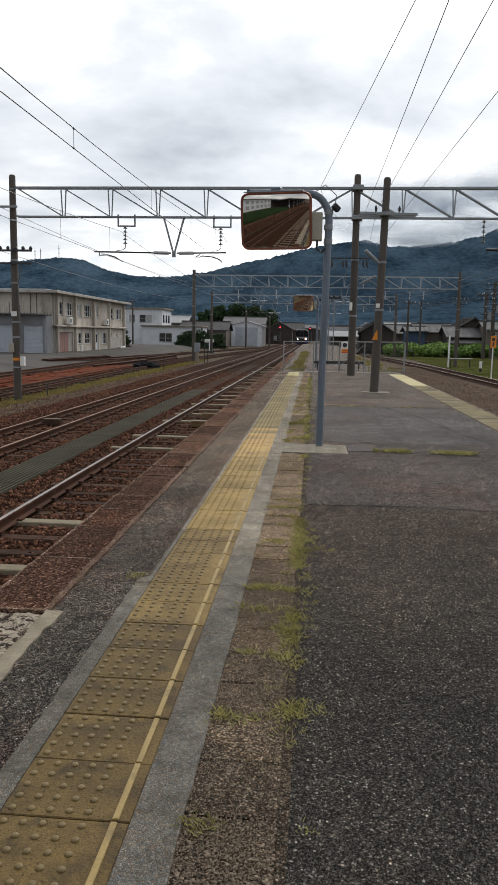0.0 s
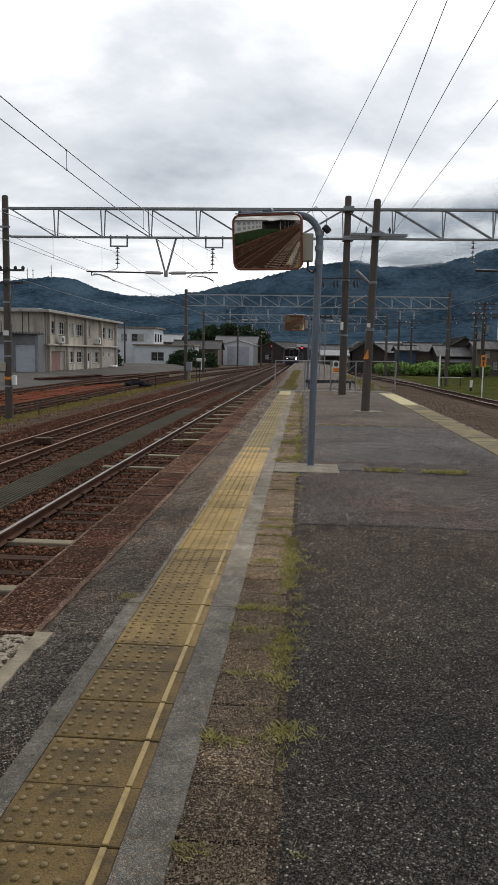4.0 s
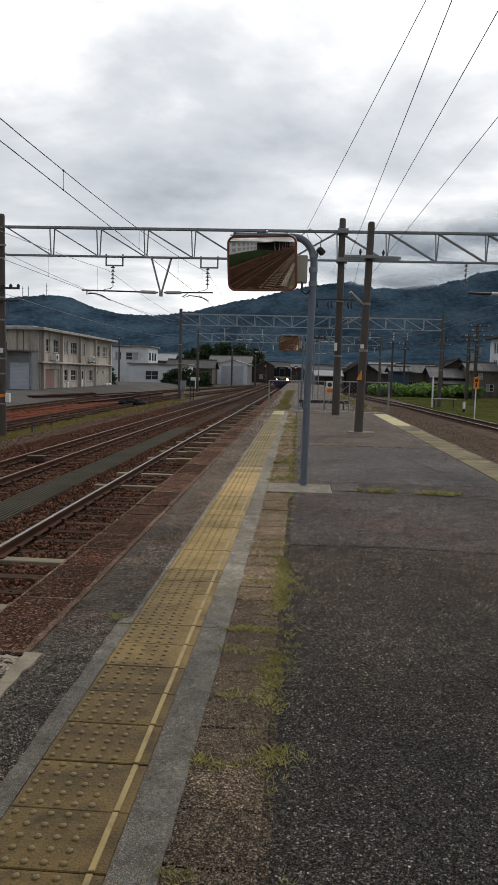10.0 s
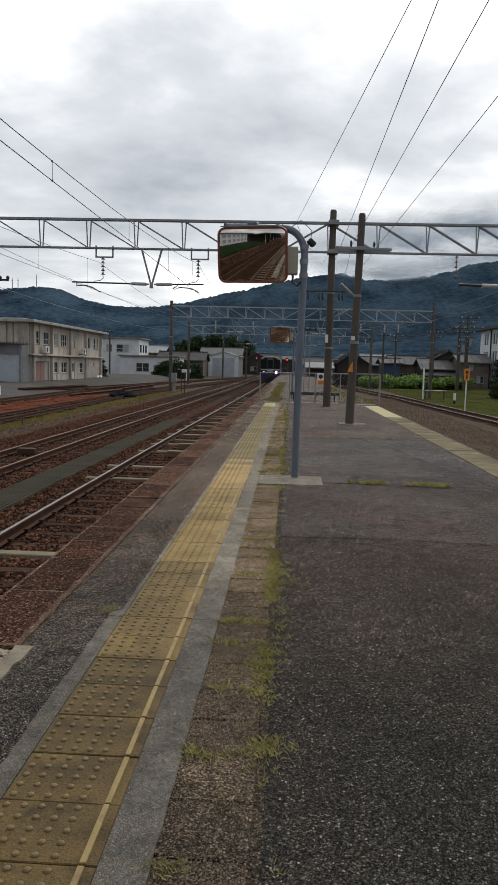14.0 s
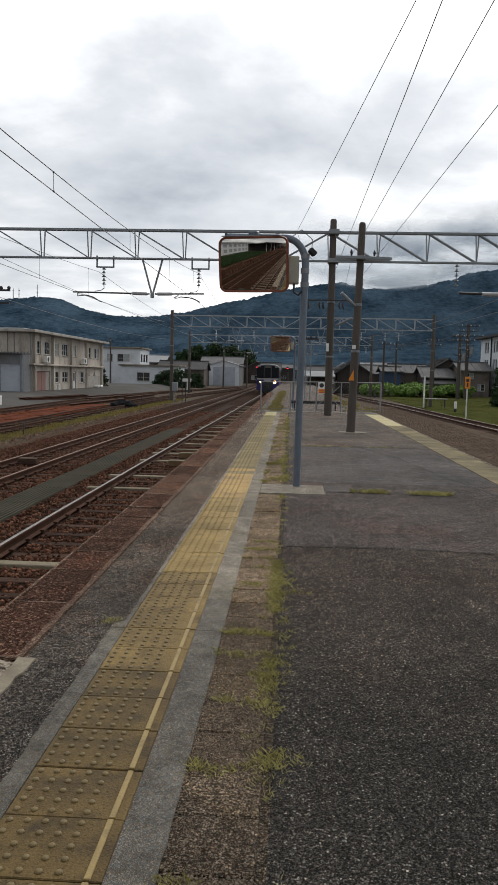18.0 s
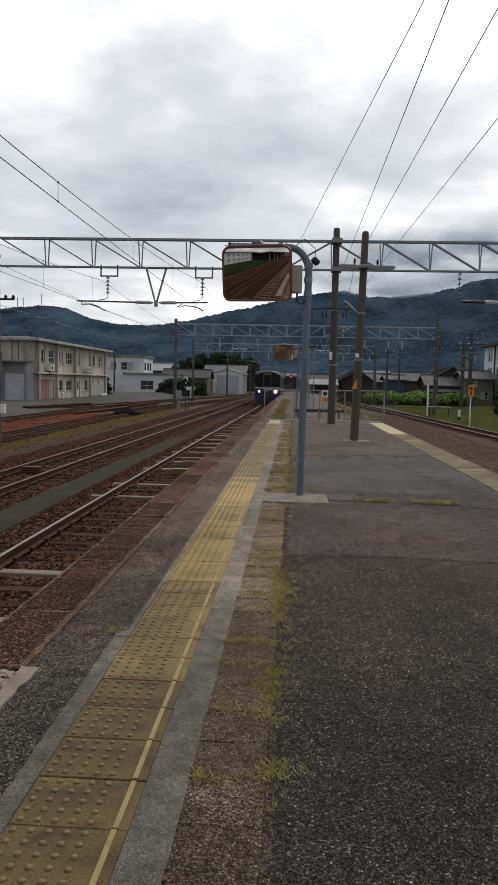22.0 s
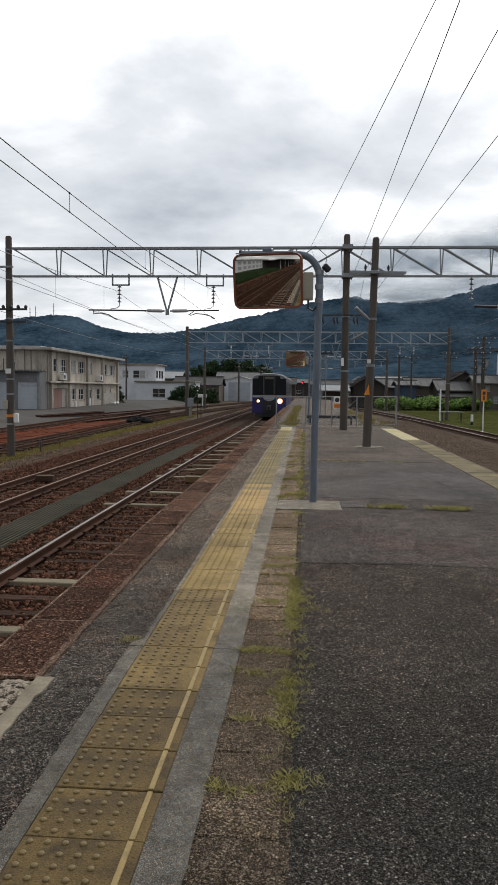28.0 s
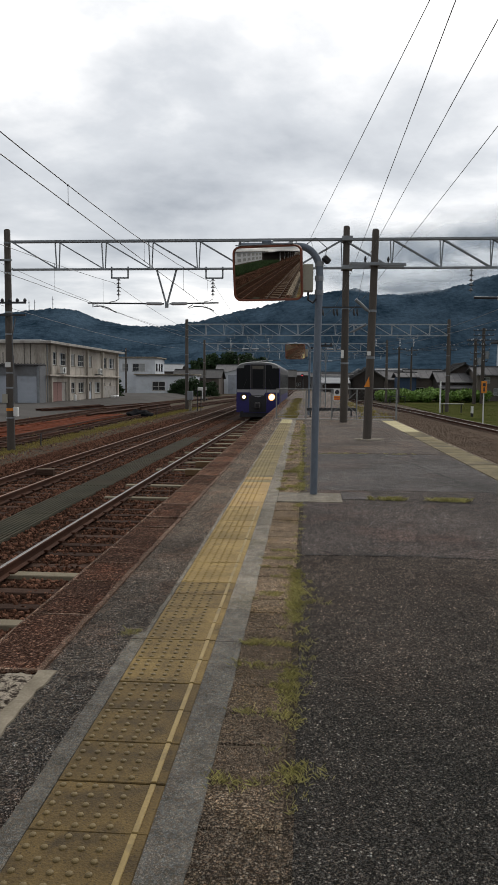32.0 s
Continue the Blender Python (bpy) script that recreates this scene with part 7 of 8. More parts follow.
def nose_panel(x0, x1, z0, z1, thick=0.03, out=0.02, n=6, cut=0.0):
    """A panel that follows the curve of the nose."""
    s = Shape()
    vs, fs = [], []
    for i in range(n + 1):
        x = x0 + (x1 - x0) * i / n
        y = front_y(x) - out
        top = z1 - cut * (abs(x) / 1.4) ** 4
        vs += [(x, y, z0), (x, y, top), (x, y + thick, top), (x, y + thick, z0)]
    for i in range(n):
        a = i * 4
        for k in range(4):
            fs.append((a + k, a + (k + 1) % 4, a + 4 + (k + 1) % 4, a + 4 + k))
    fs += [(0, 1, 2, 3), (n * 4, n * 4 + 1, n * 4 + 2, n * 4 + 3)]
    return s.add(vs, fs)


train = thing("train", "diesel train with a blue and white nose and lit headlamps", "train", (T1, 177, RAIL_Z))
body = part("body", loft([car_ring(0.24, 1.30, 1.0, 3.20, 0.42), car_ring(0.5, 1.4, 0.98, 3.26, 0.44), car_ring(20.0, 1.4, 0.98, 3.26, 0.44)]), TRAIN_GREY, train, smooth=True)
nose = part("nose", nose_panel(-1.40, 1.40, 0.42, 3.52, 0.30, 0.0, 16, 0.26), TRAIN_BLUE, train, "deep blue rounded nose", smooth=True)
part("white_band", nose_panel(-1.38, 1.38, 1.72, 1.92, 0.03, 0.006, 16), TRAIN_WHITE, nose, "white waist band")
for x0, x1 in ((-1.37, -0.50), (0.50, 1.37)):
    part("windscreen", nose_panel(x0, x1, 1.91, 3.50, 0.03, 0.012, 8, 0.24), TRAIN_GLASS, nose, "dark windscreen", smooth=True)
part("gangway_door", nose_panel(-0.45, 0.45, 0.72, 3.52, 0.04, 0.035, 4), TRAIN_BLACK, nose, "black end door")
part("door_window", nose_panel(-0.34, 0.34, 1.98, 3.20, 0.02, 0.045, 4), TRAIN_GLASS, nose)
part("destination_panel", nose_panel(-0.36, 0.36, 3.24, 3.42, 0.02, 0.046, 4), plain("display", (0.10, 0.09, 0.07), 0.4), nose, "dim destination display")
part("lower_panel", nose_panel(-0.56, 0.56, 0.45, 1.50, 0.03, 0.010, 8), TRAIN_BLACK, nose, "black lower panel round the coupler")
arch = Shape()
vs, fs = [], []
for i in range(13):
    a = math.pi * i / 12
    x, z = 0.52 * math.cos(a), 1.89 - 0.46 * math.sin(a) ** 0.8
    vs += [(x, 0.012, 1.91), (x, 0.012, z), (x, 0.03, z), (x, 0.03, 1.91)]
for i in range(12):
    for k in range(4):
        fs.append((i * 4 + k, i * 4 + (k + 1) % 4, i * 4 + 4 + (k + 1) % 4, i * 4 + 4 + k))
part("white_bib", arch.add(vs, fs), TRAIN_WHITE, nose, "white rounded panel under the door window", at=(0, -0.012, 0))
part("bib_line", Shape().box(-0.40, 0.40, -0.012, 0.0, 1.50, 1.54), TRAIN_GREY, nose)
LAMP_CORE = plain("lamp_core", (1.0, 0.86, 0.62), 0.3, glow=9.0)
for sx, mt in ((-1, HEADLAMP_HALO), (1, HEADLAMP_HALO_WARM)):
    y = front_y(0.92)
    part("lamp_housing", Shape().tube([(0.92 * sx, y - 0.03, 1.42), (0.92 * sx, y + 0.06, 1.42)], [0.24, 0.26], 20), TRAIN_BLACK, nose, "black lamp surround", smooth=True)
    # glowing disc drawn wide and orange to stand for the lamp's halo
    part("headlamp", Shape().tube([(0.90 * sx, y - 0.055, 1.42), (0.90 * sx, y - 0.02, 1.42)], [0.11 if sx < 0 else 0.20, 0.13 if sx < 0 else 0.24], 20), mt, nose, "lit headlamp with its orange halo", smooth=True)
    rc_ = 0.085 if sx < 0 else 0.15
    part("lamp_core", Shape().tube([(0.90 * sx, y - 0.062, 1.42), (0.90 * sx, y - 0.056, 1.42)], [rc_ * 0.8, rc_], 16), LAMP_CORE, nose, "bright lamp centre")
    part("wiper", Shape().bar((0.95 * sx, front_y(0.95) - 0.03, 2.02), (0.70 * sx, front_y(0.7) - 0.03, 2.62), 0.02), TRAIN_BLACK, nose)
    part("handrail", Shape().tube([(0.56 * sx, -0.02, 1.05), (0.56 * sx, -0.04, 1.1), (0.56 * sx, -0.04, 1.9), (0.56 * sx, -0.02, 1.95)], 0.015, 6), TRAIN_GREY, nose)
    part("pillar", nose_panel(0.46 * sx - 0.035, 0.46 * sx + 0.035, 2.02, 3.50, 0.02, 0.03, 2), TRAIN_GREY, nose)
part("roof_brow", loft([car_ring(0.10, 1.30, 3.28, 3.30, 0.36), car_ring(0.3, 1.38, 3.28, 3.31, 0.41)]), TRAIN_ROOF, nose, "pale rounded roof edge", smooth=True)
coupler = part("coupler", Shape().box(-0.17, 0.17, -0.42, -0.02, 0.70, 1.08, 0.04), TRAIN_GREY, train, "grey tight-lock coupler")
part("coupler_face", Shape().box(-0.11, 0.11, -0.45, -0.42, 0.78, 1.0, 0.01), TRAIN_BLACK, coupler)
part("plow", Shape().prism([(-1.2, 0.12), (1.2, 0.12), (1.12, 0.5), (-1.12, 0.5)], 0.12, 0.2), TRAIN_BLACK, train, "dark snow plough plate")
part("underframe", Shape().box(-1.15, 1.15, 0.5, 19.6, 0.45, 0.98, 0.05), TRAIN_BLACK, train)
part("side_stripe", Shape().box(-1.408, 1.408, 0.55, 20.0, 1.05, 1.5), TRAIN_BLUE, train, "blue stripe along the side")
for k in range(2):
    part("roof_unit", Shape().box(-0.75, 0.75, 3.0 + k * 9, 6.4 + k * 9, 3.55, 3.74, 0.05), TRAIN_ROOF, train, "grey roof equipment")
part("antenna", Shape().tube([(0.2, 1.2, 3.6), (0.2, 1.2, 3.95)], 0.02, 6), TRAIN_BLACK, train)
for sx in (-1, 1):
    for i in range(6):
        y = 3.4 + i * 2.3
        part("side_window", Shape().box(1.402 * sx - 0.012, 1.402 * sx + 0.012, y, y + 1.6, 2.0, 2.95, 0.005), TRAIN_GLASS, train)
    for y in (1.5, 17.4):
        d = part("side_door", Shape().box(1.402 * sx - 0.016, 1.402 * sx + 0.016, y, y + 1.2, 1.1, 3.0, 0.005), TRAIN_GREY, train)
        part("door_glass", Shape().box(1.402 * sx - 0.02, 1.402 * sx + 0.02, y + 0.2, y + 1.0, 2.0, 2.85), TRAIN_GLASS, d)
for yb in (3.0, 16.5):
    bogie = part("bogie", Shape().box(-0.85, 0.85, yb - 1.4, yb + 1.4, 0.35, 0.62, 0.04), TRAIN_BLACK, train)
    for dy in (-1.05, 1.05):
        for sx in (-0.566, 0.566):
            part("wheel", Shape().tube([(sx - 0.06, yb + dy, 0.43), (sx + 0.06, yb + dy, 0.43)], 0.43, 20), RAIL_RUST, bogie)


# ---- paving pieces ----
r = random.Random(2)
TX0, TX1 = -0.884, -0.490


def tactile(w, mat, bar=True, dots=5, tall=1.0):
    """A raised warning tile: five by five studs and a bar along the inner side."""
    s = Shape().box(0.0005, w - 0.0005, 0.0025, 0.2975, -0.05, 0.0, 0.003)
    for i in range(dots):
        for j in range(5):
            x, y = 0.031 + i * 0.058, 0.032 + j * 0.059
            s.tube([(x, y, -0.001), (x, y, 0.0030 * tall), (x, y, 0.0058 * tall), (x, y, 0.0074 * tall)], [0.0122, 0.0116, 0.0088, 0.0040], 10, caps=True)
    if bar:
        s.box(w - 0.054, w - 0.034, 0.006, 0.294, -0.002, 0.0055, 0.002)
    k = len(s.f) - (26 if bar else 0)
    s.m = [0] * 26 + [1] * (k - 26) + [2] * (len(s.f) - k)
    old = mat in (TILE, TILE_TAN, TILE_WARM)
    return s.data("tactile_tile", mat, TILE_STUD if mat in (TILE, TILE_WARM) else mat, TILE_BAR if old else mat)


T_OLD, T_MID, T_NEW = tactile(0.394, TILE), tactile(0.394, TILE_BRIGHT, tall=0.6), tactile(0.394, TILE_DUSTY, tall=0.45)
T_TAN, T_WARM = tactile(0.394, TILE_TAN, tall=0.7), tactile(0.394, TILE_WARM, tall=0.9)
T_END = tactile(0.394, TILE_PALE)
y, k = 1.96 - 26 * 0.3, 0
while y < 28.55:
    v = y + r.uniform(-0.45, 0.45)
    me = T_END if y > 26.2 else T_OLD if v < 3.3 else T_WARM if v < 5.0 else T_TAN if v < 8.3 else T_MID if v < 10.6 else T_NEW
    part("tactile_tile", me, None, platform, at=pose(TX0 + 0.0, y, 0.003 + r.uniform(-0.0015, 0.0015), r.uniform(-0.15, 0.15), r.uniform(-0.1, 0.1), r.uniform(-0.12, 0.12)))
    y += 0.3
    k += 1
T_RIGHT = tactile(0.5, TILE_DIRT, dots=7, tall=0.12, bar=False)
T_RIGHT_NEW = tactile(0.5, TILE_PALE, dots=7, tall=0.2, bar=False)
y = -6.0
while y < 28.5:
    part("tactile_tile", T_RIGHT if y < 22.2 else T_RIGHT_NEW, None, platform, at=pose(2.85, y, 0.004 + r.uniform(-0.002, 0.002), r.uniform(-0.2, 0.2), 0, r.uniform(-0.15, 0.15)))
    y += 0.3

# concrete borders on both sides of the tiles
def ragged(x0, x1, y0, y1, z0, z1, seed, left=0.004, right=0.004, narrow=None):
    """A slab whose long sides are worn crooked."""
    n = max(4, int((y1 - y0) / 0.06))
    ys = [y0 + (y1 - y0) * i / n for i in range(n + 1)]
    inset = [narrow(y) if narrow else 0.0 for y in ys]
    lo = [(x0 + inset[ys.index(y)] + left * noise.noise((y * 9, seed, 0.5)) + left * 0.6 * noise.noise((y * 31, seed, 4.5)), y) for y in ys]
    hi = [(x1 + right * noise.noise((y * 9, seed, 9.5)) + right * 0.6 * noise.noise((y * 31, seed, 7.5)), y) for y in ys]
    s = Shape()
    for i in range(n):
        q = [lo[i], hi[i], hi[i + 1], lo[i + 1]]
        o = len(s.v)
        s.v += [(x, y, z1) for x, y in q] + [(x, y, z0) for x, y in q]
        s.f += [(o, o + 1, o + 2, o + 3), (o, o + 3, o + 7, o + 4), (o + 1, o + 5, o + 6, o + 2)]
        if i == 0:
            s.f.append((o, o + 4, o + 5, o + 1))
        if i == n - 1:
            s.f.append((o + 3, o + 2, o + 6, o + 7))
    s.m = [0] * len(s.f)
    return s


for x0, x1, joints in ((-0.965, -0.8855, 2.4), (-0.4885, -0.34, 2.4)):
    y = 4.05 - 5 * joints
    while y < 28.6:
        y1 = min(y + joints, 28.6)
        b = ragged(x0, x1, y + 0.002, y1 - 0.002, -0.1, r.uniform(0.0015, 0.004), y, 0.006 if x0 < -0.9 else 0.0, 0.0 if x0 < -0.9 else 0.006, (lambda v: float(np.interp(v, (4.14, 4.17), (0, 0.053)))) if x0 < -0.9 else None)
        part("border_slab", b, CONCRETE, platform)
        y += joints

def ragged_cross(x0, x1, y0, y1, z0, z1, seed):
    """A thin strip across the platform with crooked sides."""
    n = 10
    top = []
    for i in range(n + 1):
        x = x0 + (x1 - x0) * i / n
        top.append((x, y0 + 0.005 * noise.noise((x * 20, seed, 1.5)), y1 + 0.009 * noise.noise((x * 17, seed, 3.5))))
    vs, fs = [], []
    for x, a, b in top:
        vs += [(x, a, z0), (x, a, z1), (x, b, z1), (x, b, z0)]
    for i in range(n):
        for k in range(3):
            o = i * 4 + k
            fs.append((o, o + 1, o + 5, o + 4))
    return Shape().add(vs, fs)


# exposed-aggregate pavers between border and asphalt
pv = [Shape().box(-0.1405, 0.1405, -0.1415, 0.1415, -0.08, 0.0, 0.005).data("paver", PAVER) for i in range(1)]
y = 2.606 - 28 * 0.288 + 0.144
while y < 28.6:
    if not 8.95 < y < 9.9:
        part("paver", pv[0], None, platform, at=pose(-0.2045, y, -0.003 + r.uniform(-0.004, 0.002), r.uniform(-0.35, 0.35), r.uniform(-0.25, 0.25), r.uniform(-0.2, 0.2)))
    y += 0.288

part("joint_grit", Shape().box(-0.0635, -0.0305, -4, 28.6, -0.06, -0.003), JOINT, platform, "gritty joint filling")

# coping stones along the track side: pitted tops, chipped edges, a paler weathered rim and a rough bed behind
def worn_block(x0, x1, y0, y1, z0, z1, seed, chip_=0.010, pit=0.004, nx=12, ny=26):
    """A block whose top is uneven and whose upper edges are worn away here and there."""
    vs, fs = [], []
    for j in range(ny + 1):
        v = j / ny
        for i in range(nx + 1):
            u = i / nx
            x, y = x0 + (x1 - x0) * u, y0 + (y1 - y0) * v
            rim = min(u * (x1 - x0), (1 - u) * (x1 - x0), v * (y1 - y0), (1 - v) * (y1 - y0))
            wear = 0.0 if i < 2 else chip_ * (0.8 + 1.6 * noise.noise((x * 7, y * 7, seed))) * max(0.0, 1 - rim / 0.022)
            edge = 0.006 * noise.noise((x * 25, y * 25, seed + 3))
            z = z1 + pit * noise.noise((x * 16, y * 16, seed)) + 0.6 * pit * noise.noise((x * 45, y * 45, seed)) - max(0.0, wear)
            vs.append((x + (edge if i in (0, nx) else 0), y + (edge if j in (0, ny) else 0), z))
    w = nx + 1
    for j in range(ny):
        for i in range(nx):
            a = j * w + i
            fs.append((a, a + 1, a + w + 1, a + w))
    rim_ = [i for i in range(w)] + [j * w + nx for j in range(1, ny + 1)] + [ny * w + i for i in range(nx - 1, -1, -1)] + [j * w for j in range(ny - 1, 0, -1)]
    o, m = len(vs), len(rim_)
    vs += [(vs[k][0], vs[k][1], z0) for k in rim_]
    for k in range(m):
        a, b = rim_[k], rim_[(k + 1) % m]
        fs.append((b, a, o + k, o + (k + 1) % m))
    return Shape().add(vs, fs)


ends = [3.555, 4.475, 5.26, 6.33, 7.29, 7.80, 8.68, 9.68, 10.43]
while ends[-1] < 60:
    ends.append(ends[-1] + r.choice((0.78, 0.92, 0.98, 1.06)))
for k, (y0, y1) in enumerate(zip(ends, ends[1:])):
    t = r.uniform(-0.010, 0.0)
    near = y0 < 14
    if near:
        s = worn_block(EDGE_L + r.uniform(0, 0.01), -1.312, y0 + 0.003, y1 - 0.003, -0.22, t, k * 1.7, ny=int((y1 - y0) / 0.035))
    else:
        s = Shape().box(EDGE_L + r.uniform(0, 0.01), -1.312, y0 + 0.004, y1 - 0.004, -0.22, t, 0.012)
    cs_ = part("coping_stone", s, COPING, platform)
    part("worn_edge", ragged(-1.334, -1.297, y0 + 0.004, y1 - 0.004, -0.05, t + 0.005, y0, 0.012, 0.008), LIP, cs_, "paler worn edge")
    part("edge_bed", ragged(-1.299, -1.238, y0 + 0.001, y1 - 0.001, -0.05, t - 0.006, y0 + 5, 0.004, 0.014), LIP_BASE, cs_, "rough crumbling bed behind the stone")
    for ye, wd in ((y0 + 0.004, 0.024), (y1 - 0.022, 0.016)):
        if (k * 7 + int(ye * 10)) % 3:
            part("worn_edge", ragged_cross(EDGE_L + 0.02, -1.336, ye, ye + wd, t - 0.02, t + 0.003, ye), LIP, cs_, "paler worn edge")
    part("worn_edge", ragged(EDGE_L + 0.001, EDGE_L + 0.016, y0 + 0.006, y1 - 0.006, -0.03, t + 0.003, y0 + 9, 0.002, 0.010), LIP, cs_, "paler worn edge")
part("worn_edge", ragged_cross(EDGE_L + 0.03, -1.36, 5.775, 5.792, -0.02, 0.002, 2.2), LIP, platform, "pale line across the stone")
BROKEN = surf("broken_concrete", (0.050, 0.038, 0.030), (0.46, 0.395, 0.31), 26.0, 90, 0.95, 1.0, spec=0.06, bump_scale=0.03, contrast=(0.45, 0.55))
part("coping_stone", worn_block(EDGE_L, -1.312, 1.4, 3.548, -0.22, -0.008, 9.3, 0.014, 0.012, 26, 130), BROKEN, platform, "flaking pale edge stone")
part("coping_stone", Shape().box(EDGE_L, -1.312, -6, 1.395, -0.22, -0.010, 0.02), BROKEN, platform)
part("coping_border", ragged(-1.31, -1.235, -6, 3.56, -0.15, 0.003, 3.3, 0.012, 0.018), surf("old_border", (0.150, 0.126, 0.092), (0.30, 0.262, 0.198), 7.0, 90, 0.95, 0.5, spec=0.06, stain=(4.0, (0.10, 0.08, 0.06), 0.5), bump_scale=0.005), platform, "pale concrete border")
# platform wall below the coping
y = -6
blk = Shape().box(EDGE_L + 0.045, EDGE_L + 0.1, 0.005, 0.895, -1.2, -0.225, 0.01).data("wall_block", COPING)
while y < 60:
    part("wall_block", blk, None, platform, at=(0, y, 0))
    y += 0.9

# crushed stone standing proud of the near surfaces
def chippings(n, x0, x1, y0, y1, z, size, seed, spread=1.0, sink=0.25):
    """Small angular stones pressed into a surface, thinning out with y."""
    q = np.random.default_rng(seed)
    base = np.array([(1, 0, 0), (0, 1, 0), (-1, 0, 0), (0, -1, 0), (0, 0, 1), (0, 0, -1)], float)
    tris = np.array([(0, 1, 4), (1, 2, 4), (2, 3, 4), (3, 0, 4), (1, 0, 5), (2, 1, 5), (3, 2, 5), (0, 3, 5)])
    sz = size * (0.45 + 0.75 * q.beta(1.6, 3.2, n))
    c = np.stack([q.uniform(x0, x1, n), y0 + (y1 - y0) * q.uniform(0, 1, n) ** spread, z - sz * sink], 1)
    v = base[None] * (1 + q.uniform(-0.35, 0.35, (n, 6, 3))) * q.uniform(0.6, 1.25, (n, 1, 3)) * sz[:, None, None]
    v[:, :, 2] *= 0.62
    v[:, :4, 2] += q.uniform(-0.1, 0.5, (n, 4)) * sz[:, None]
    a = q.uniform(0, 2 * math.pi, n)
    ca, sa = np.cos(a)[:, None], np.sin(a)[:, None]
    vx, vy = v[:, :, 0] * ca - v[:, :, 1] * sa, v[:, :, 0] * sa + v[:, :, 1] * ca
    v[:, :, 0], v[:, :, 1] = vx, vy
    v += c[:, None, :]
    f = tris[None] + (np.arange(n) * 6)[:, None, None]
    me = bpy.data.meshes.new("chippings")
    me.from_pydata(v.reshape(-1, 3).tolist(), [], f.reshape(-1, 3).tolist())
    return me


CHIP_GREY = surf("grey_chipping", (0.010, 0.0092, 0.0080), (0.110, 0.101, 0.088), 60.0, 150, 0.9, 0.2, spec=0.08, island=1.7)
CHIP_PALE = surf("pale_chipping", (0.13, 0.122, 0.105), (0.31, 0.29, 0.25), 60.0, 150, 0.9, 0.2, spec=0.1, island=0.9)
CHIP_BROWN = surf("brown_chipping", (0.050, 0.0380, 0.0275), (0.225, 0.176, 0.130), 60.0, 150, 0.9, 0.2, spec=0.08, island=1.1)
for n, x0, x1, y0, y1, z, size, mt, seed, owner in (
        (46000, -0.03, 1.35, 1.6, 5.2, 0.000, 0.0050, CHIP_GREY, 1, asphalt), (1500, -0.03, 1.3, 1.6, 4.6, 0.000, 0.0062, CHIP_PALE, 2, asphalt),
        (13000, -0.343, -0.066, 1.6, 4.6, -0.004, 0.0058, CHIP_BROWN, 3, platform), (9000, -1.233, -0.962, 2.3, 6.5, -0.007, 0.0050, CHIP_GREY, 4, platform),
        (420, -1.233, -0.97, 2.3, 6.0, -0.006, 0.0066, CHIP_PALE, 5, platform)):
    me = chippings(n, x0, x1, y0, y1, z, size, seed, 1.5)
    me.materials.append(mt)
    part("chippings", me, None, owner, "crushed stone in the worn surface", kind="stuff")

# cracks and patches in the asphalt: cracks are thin dark strips laid on top
CRACK = surf("crack_dark", (0.012, 0.011, 0.010), (0.035, 0.032, 0.028), 8.0, 90, 0.95, 0.3)


def crack(pts, w, seed):
    rr = random.Random(seed)
    line = []
    for a, b in zip(pts, pts[1:]):
        for k in range(14):
            t = k / 14
            line.append((a[0] + (b[0] - a[0]) * t + rr.gauss(0, 0.010), a[1] + (b[1] - a[1]) * t + rr.gauss(0, 0.016)))
    line.append(pts[-1])
    vs, fs = [], []
    for i, (x, y) in enumerate(line):
        d = w * rr.uniform(0.05, 0.6)
        vs += [(x - d * 0.8, y - d, 0.0048), (x + d * 0.8, y + d, 0.0048)]
        if i:
            fs.append((2 * i - 2, 2 * i, 2 * i + 1, 2 * i - 1))
    part("crack", Shape().add(vs, fs), CRACK, asphalt, "thin dark crack")


crack([(0.0, 6.2), (0.9, 6.24), (1.8, 6.15), (2.8, 6.2)], 0.032, 1)
crack([(0.0, 3.36), (0.6, 3.4), (1.3, 3.3), (1.9, 3.4)], 0.007, 2)
crack([(0.05, 2.27), (0.35, 2.33), (0.7, 2.24)], 0.006, 3)
crack([(0.45, 9.85), (0.85, 10.0), (1.0, 9.2), (2.0, 9.1), (2.84, 8.7)], 0.04, 4)
crack([(1.4, 15.2), (1.9, 13.4), (2.2, 11.2), (2.5, 9.6), (2.75, 8.6)], 0.06, 5)
crack([(0.45, 10.9), (0.52, 9.9)], 0.010, 6)
crack([(-0.02, 9.9), (0.0, 13), (-0.02, 17), (0.0, 22), (-0.01, 27)], 0.012, 7)
part("patch", Shape().box(0.46, 0.80, 9.22, 9.84, -0.05, 0.005, 0.004), PATCH, asphalt, "small square repair patch")
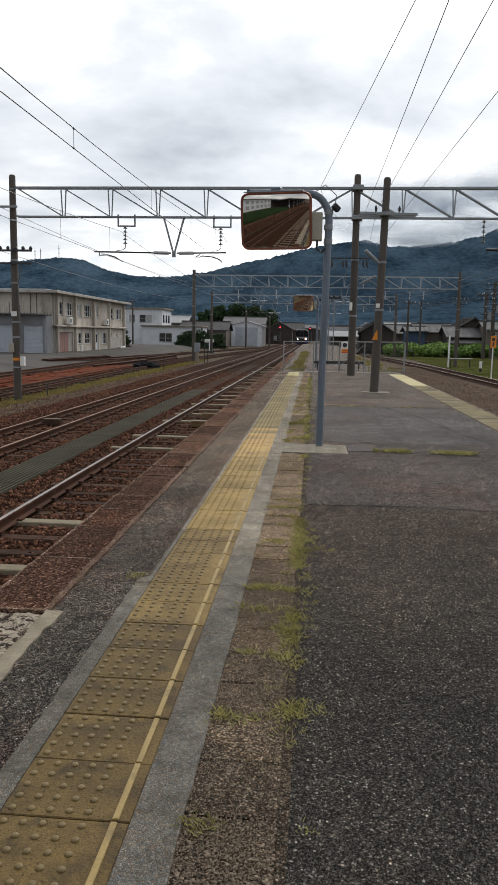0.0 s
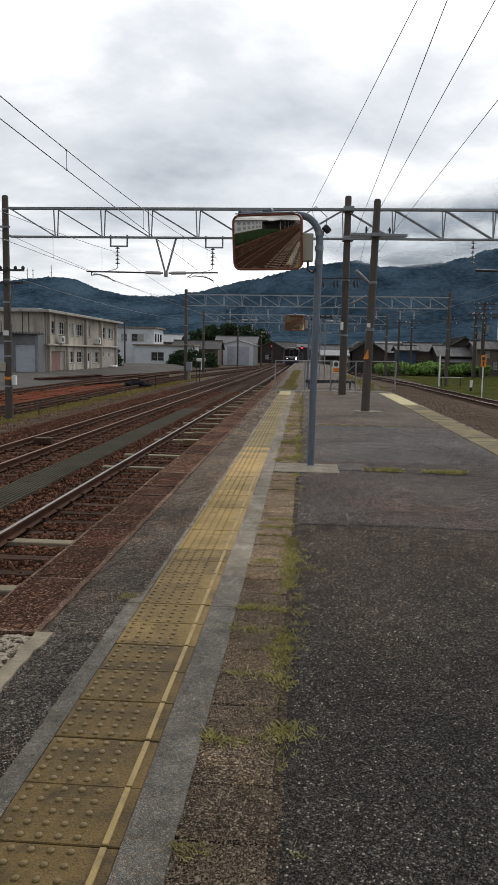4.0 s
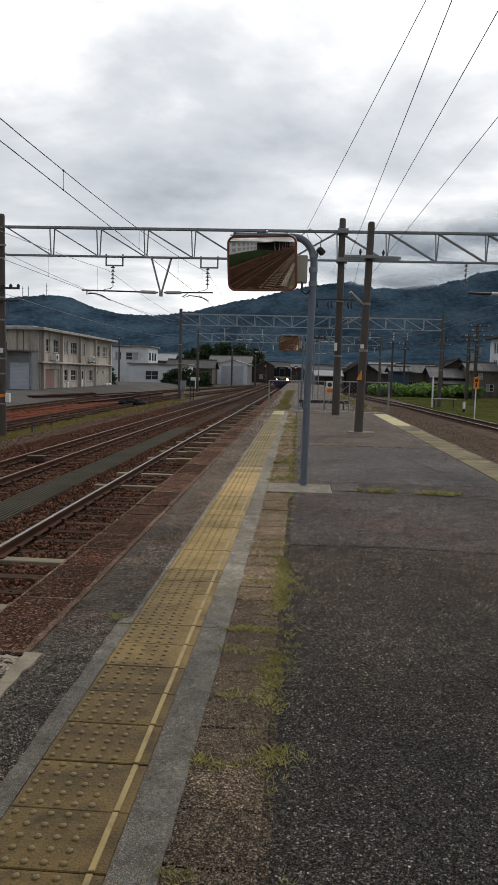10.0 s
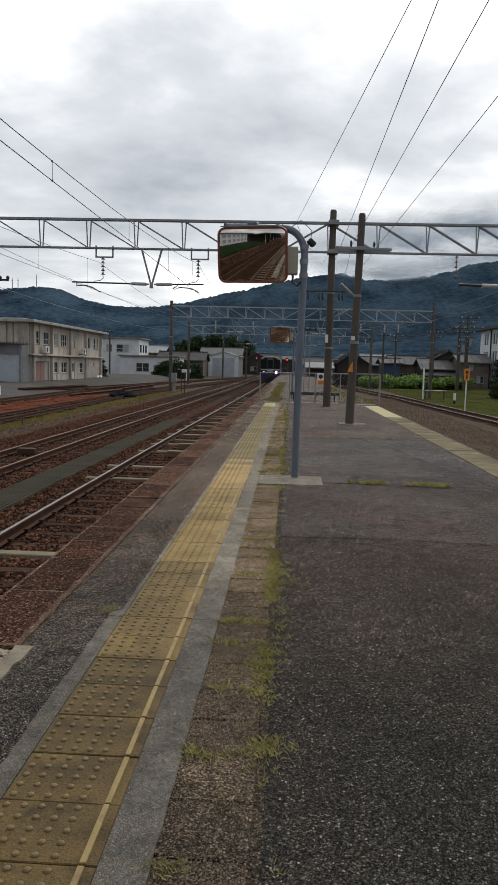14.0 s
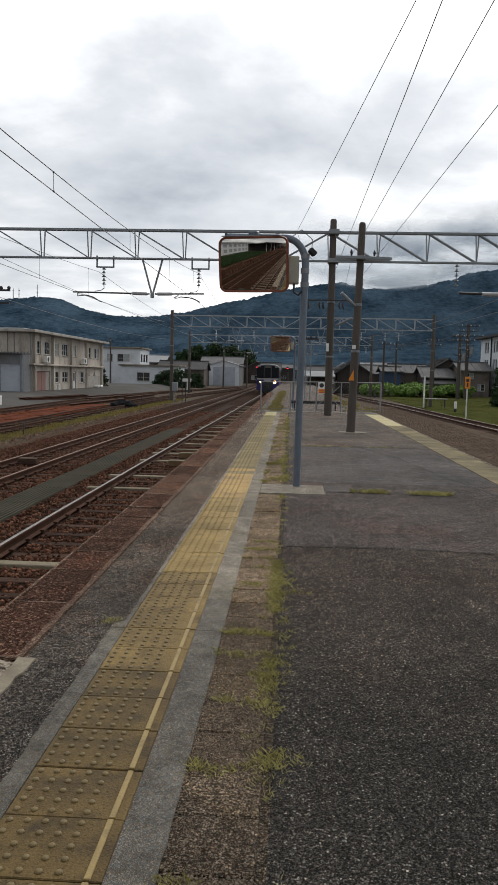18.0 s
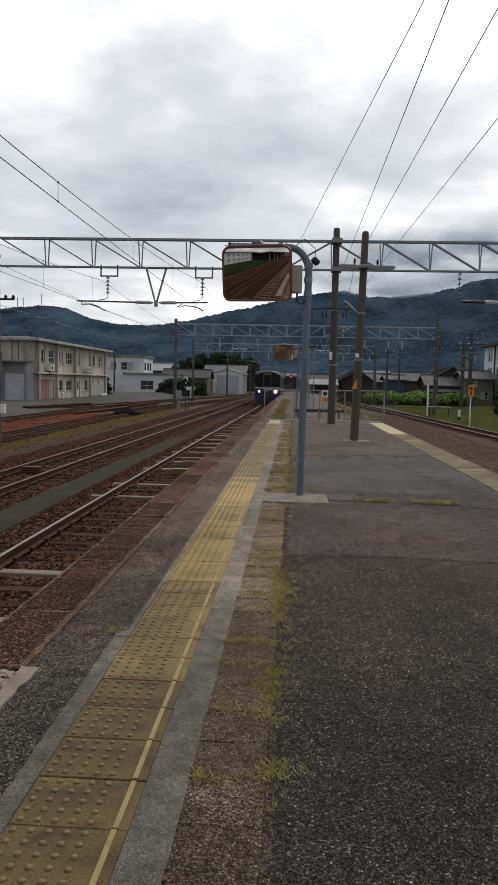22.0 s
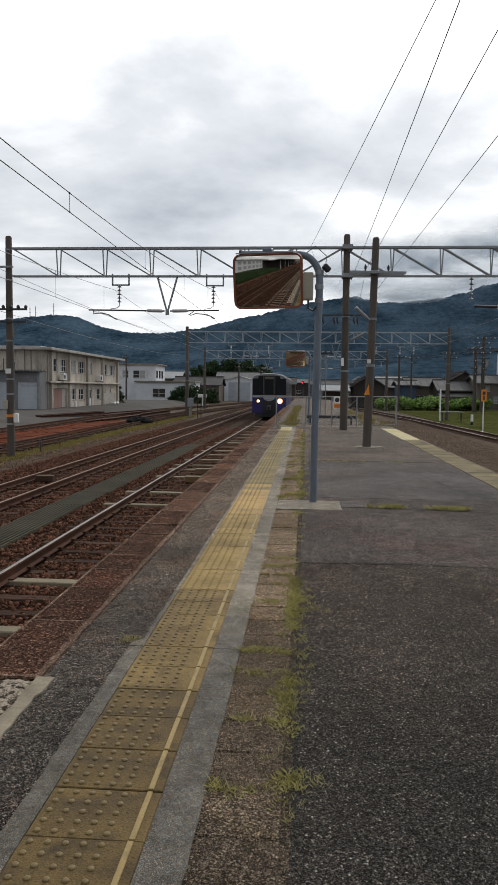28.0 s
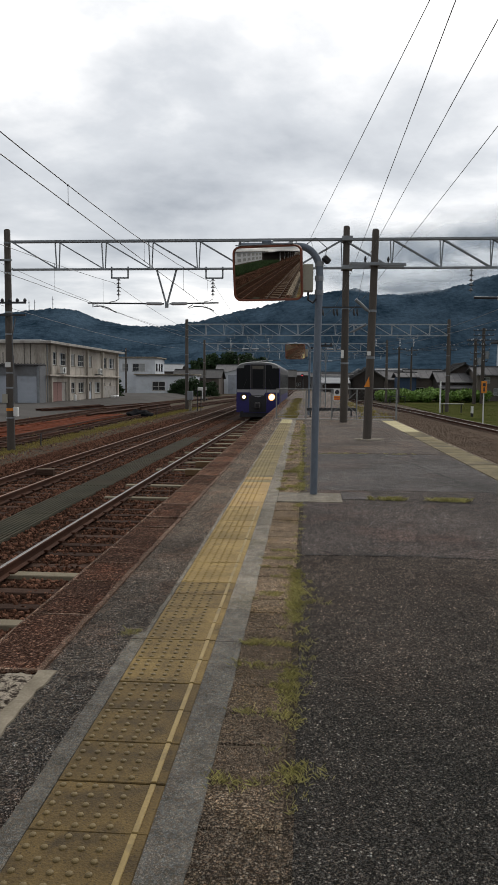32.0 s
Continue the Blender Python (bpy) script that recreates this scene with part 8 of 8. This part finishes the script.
part("patch", Shape().box(0.1, 2.82, 10.02, 15.1, -0.05, 0.003, 0.003), PATCH, asphalt, "paler asphalt patch")
part("patch", Shape().box(0.1, 2.82, 15.26, 28.7, -0.05, 0.003, 0.003), ASPHALT_FAR, asphalt, "browner asphalt further along the platform")

for i in range(14):
    y = 2.2 + i * 1.05 + 0.3 * math.sin(i * 2.1)
    rr = random.Random(60 + i)
    line = [(-1.235 + 0.27 * k / 8, y + rr.gauss(0, 0.016) + 0.05 * k / 8) for k in range(9)]
    vs, fs = [], []
    for k, (x, yy) in enumerate(line):
        d = 0.005 * rr.uniform(0.2, 1.1)
        vs += [(x, yy - d, -0.0045), (x, yy + d, -0.0045)]
        if k:
            fs.append((2 * k - 2, 2 * k, 2 * k + 1, 2 * k - 1))
    part("crack", Shape().add(vs, fs), CRACK, platform)

BLOCK_SIDE = surf("weathered_block", (0.12, 0.075, 0.040), (0.23, 0.150, 0.085), 5.0, 60, 0.95, 0.3, spec=0.05)
for x, y, side, top in ((-3.05, 20.42, BLOCK_SIDE, SLEEPER_CONC), (-3.05, 22.4, BLOCK_SIDE, SLEEPER_CONC), (-7.07, 19.95, SLEEPER_WOOD, SLEEPER_GREY)):
    tone = "pale" if side is BLOCK_SIDE else "dark"
    blk_ = thing("timber_block", tone + " wooden block lying between the rails", "timber", pose(x, y, RAIL_Z - 0.16, 0, 0, 1), group="timber blocks")
    part("block", Shape().box(-0.235, 0.235, -0.10, 0.10, 0, 0.155, 0.008), side, blk_)
    # the upper face is a separate, paler piece
    part("bleached_top", Shape().box(-0.232, 0.232, -0.097, 0.097, 0.1555, 0.172, 0.005), top, blk_, "pale upper face")


def motions():
    rows = [(0, 177), (3, 161.5), (7, 142.5), (10, 127.5), (13, 113.5), (17, 98.5), (20, 89.5), (22, 83), (25, 72.8), (28, 62), (30, 55.3), (32, 48.5)]
    walk(train, [(t, pose(T1 + swing(y), y, RAIL_Z, 0, 0, -math.degrees(math.atan2(swing(y + 10) - swing(y), 10)))) for t, y in rows])


motions()
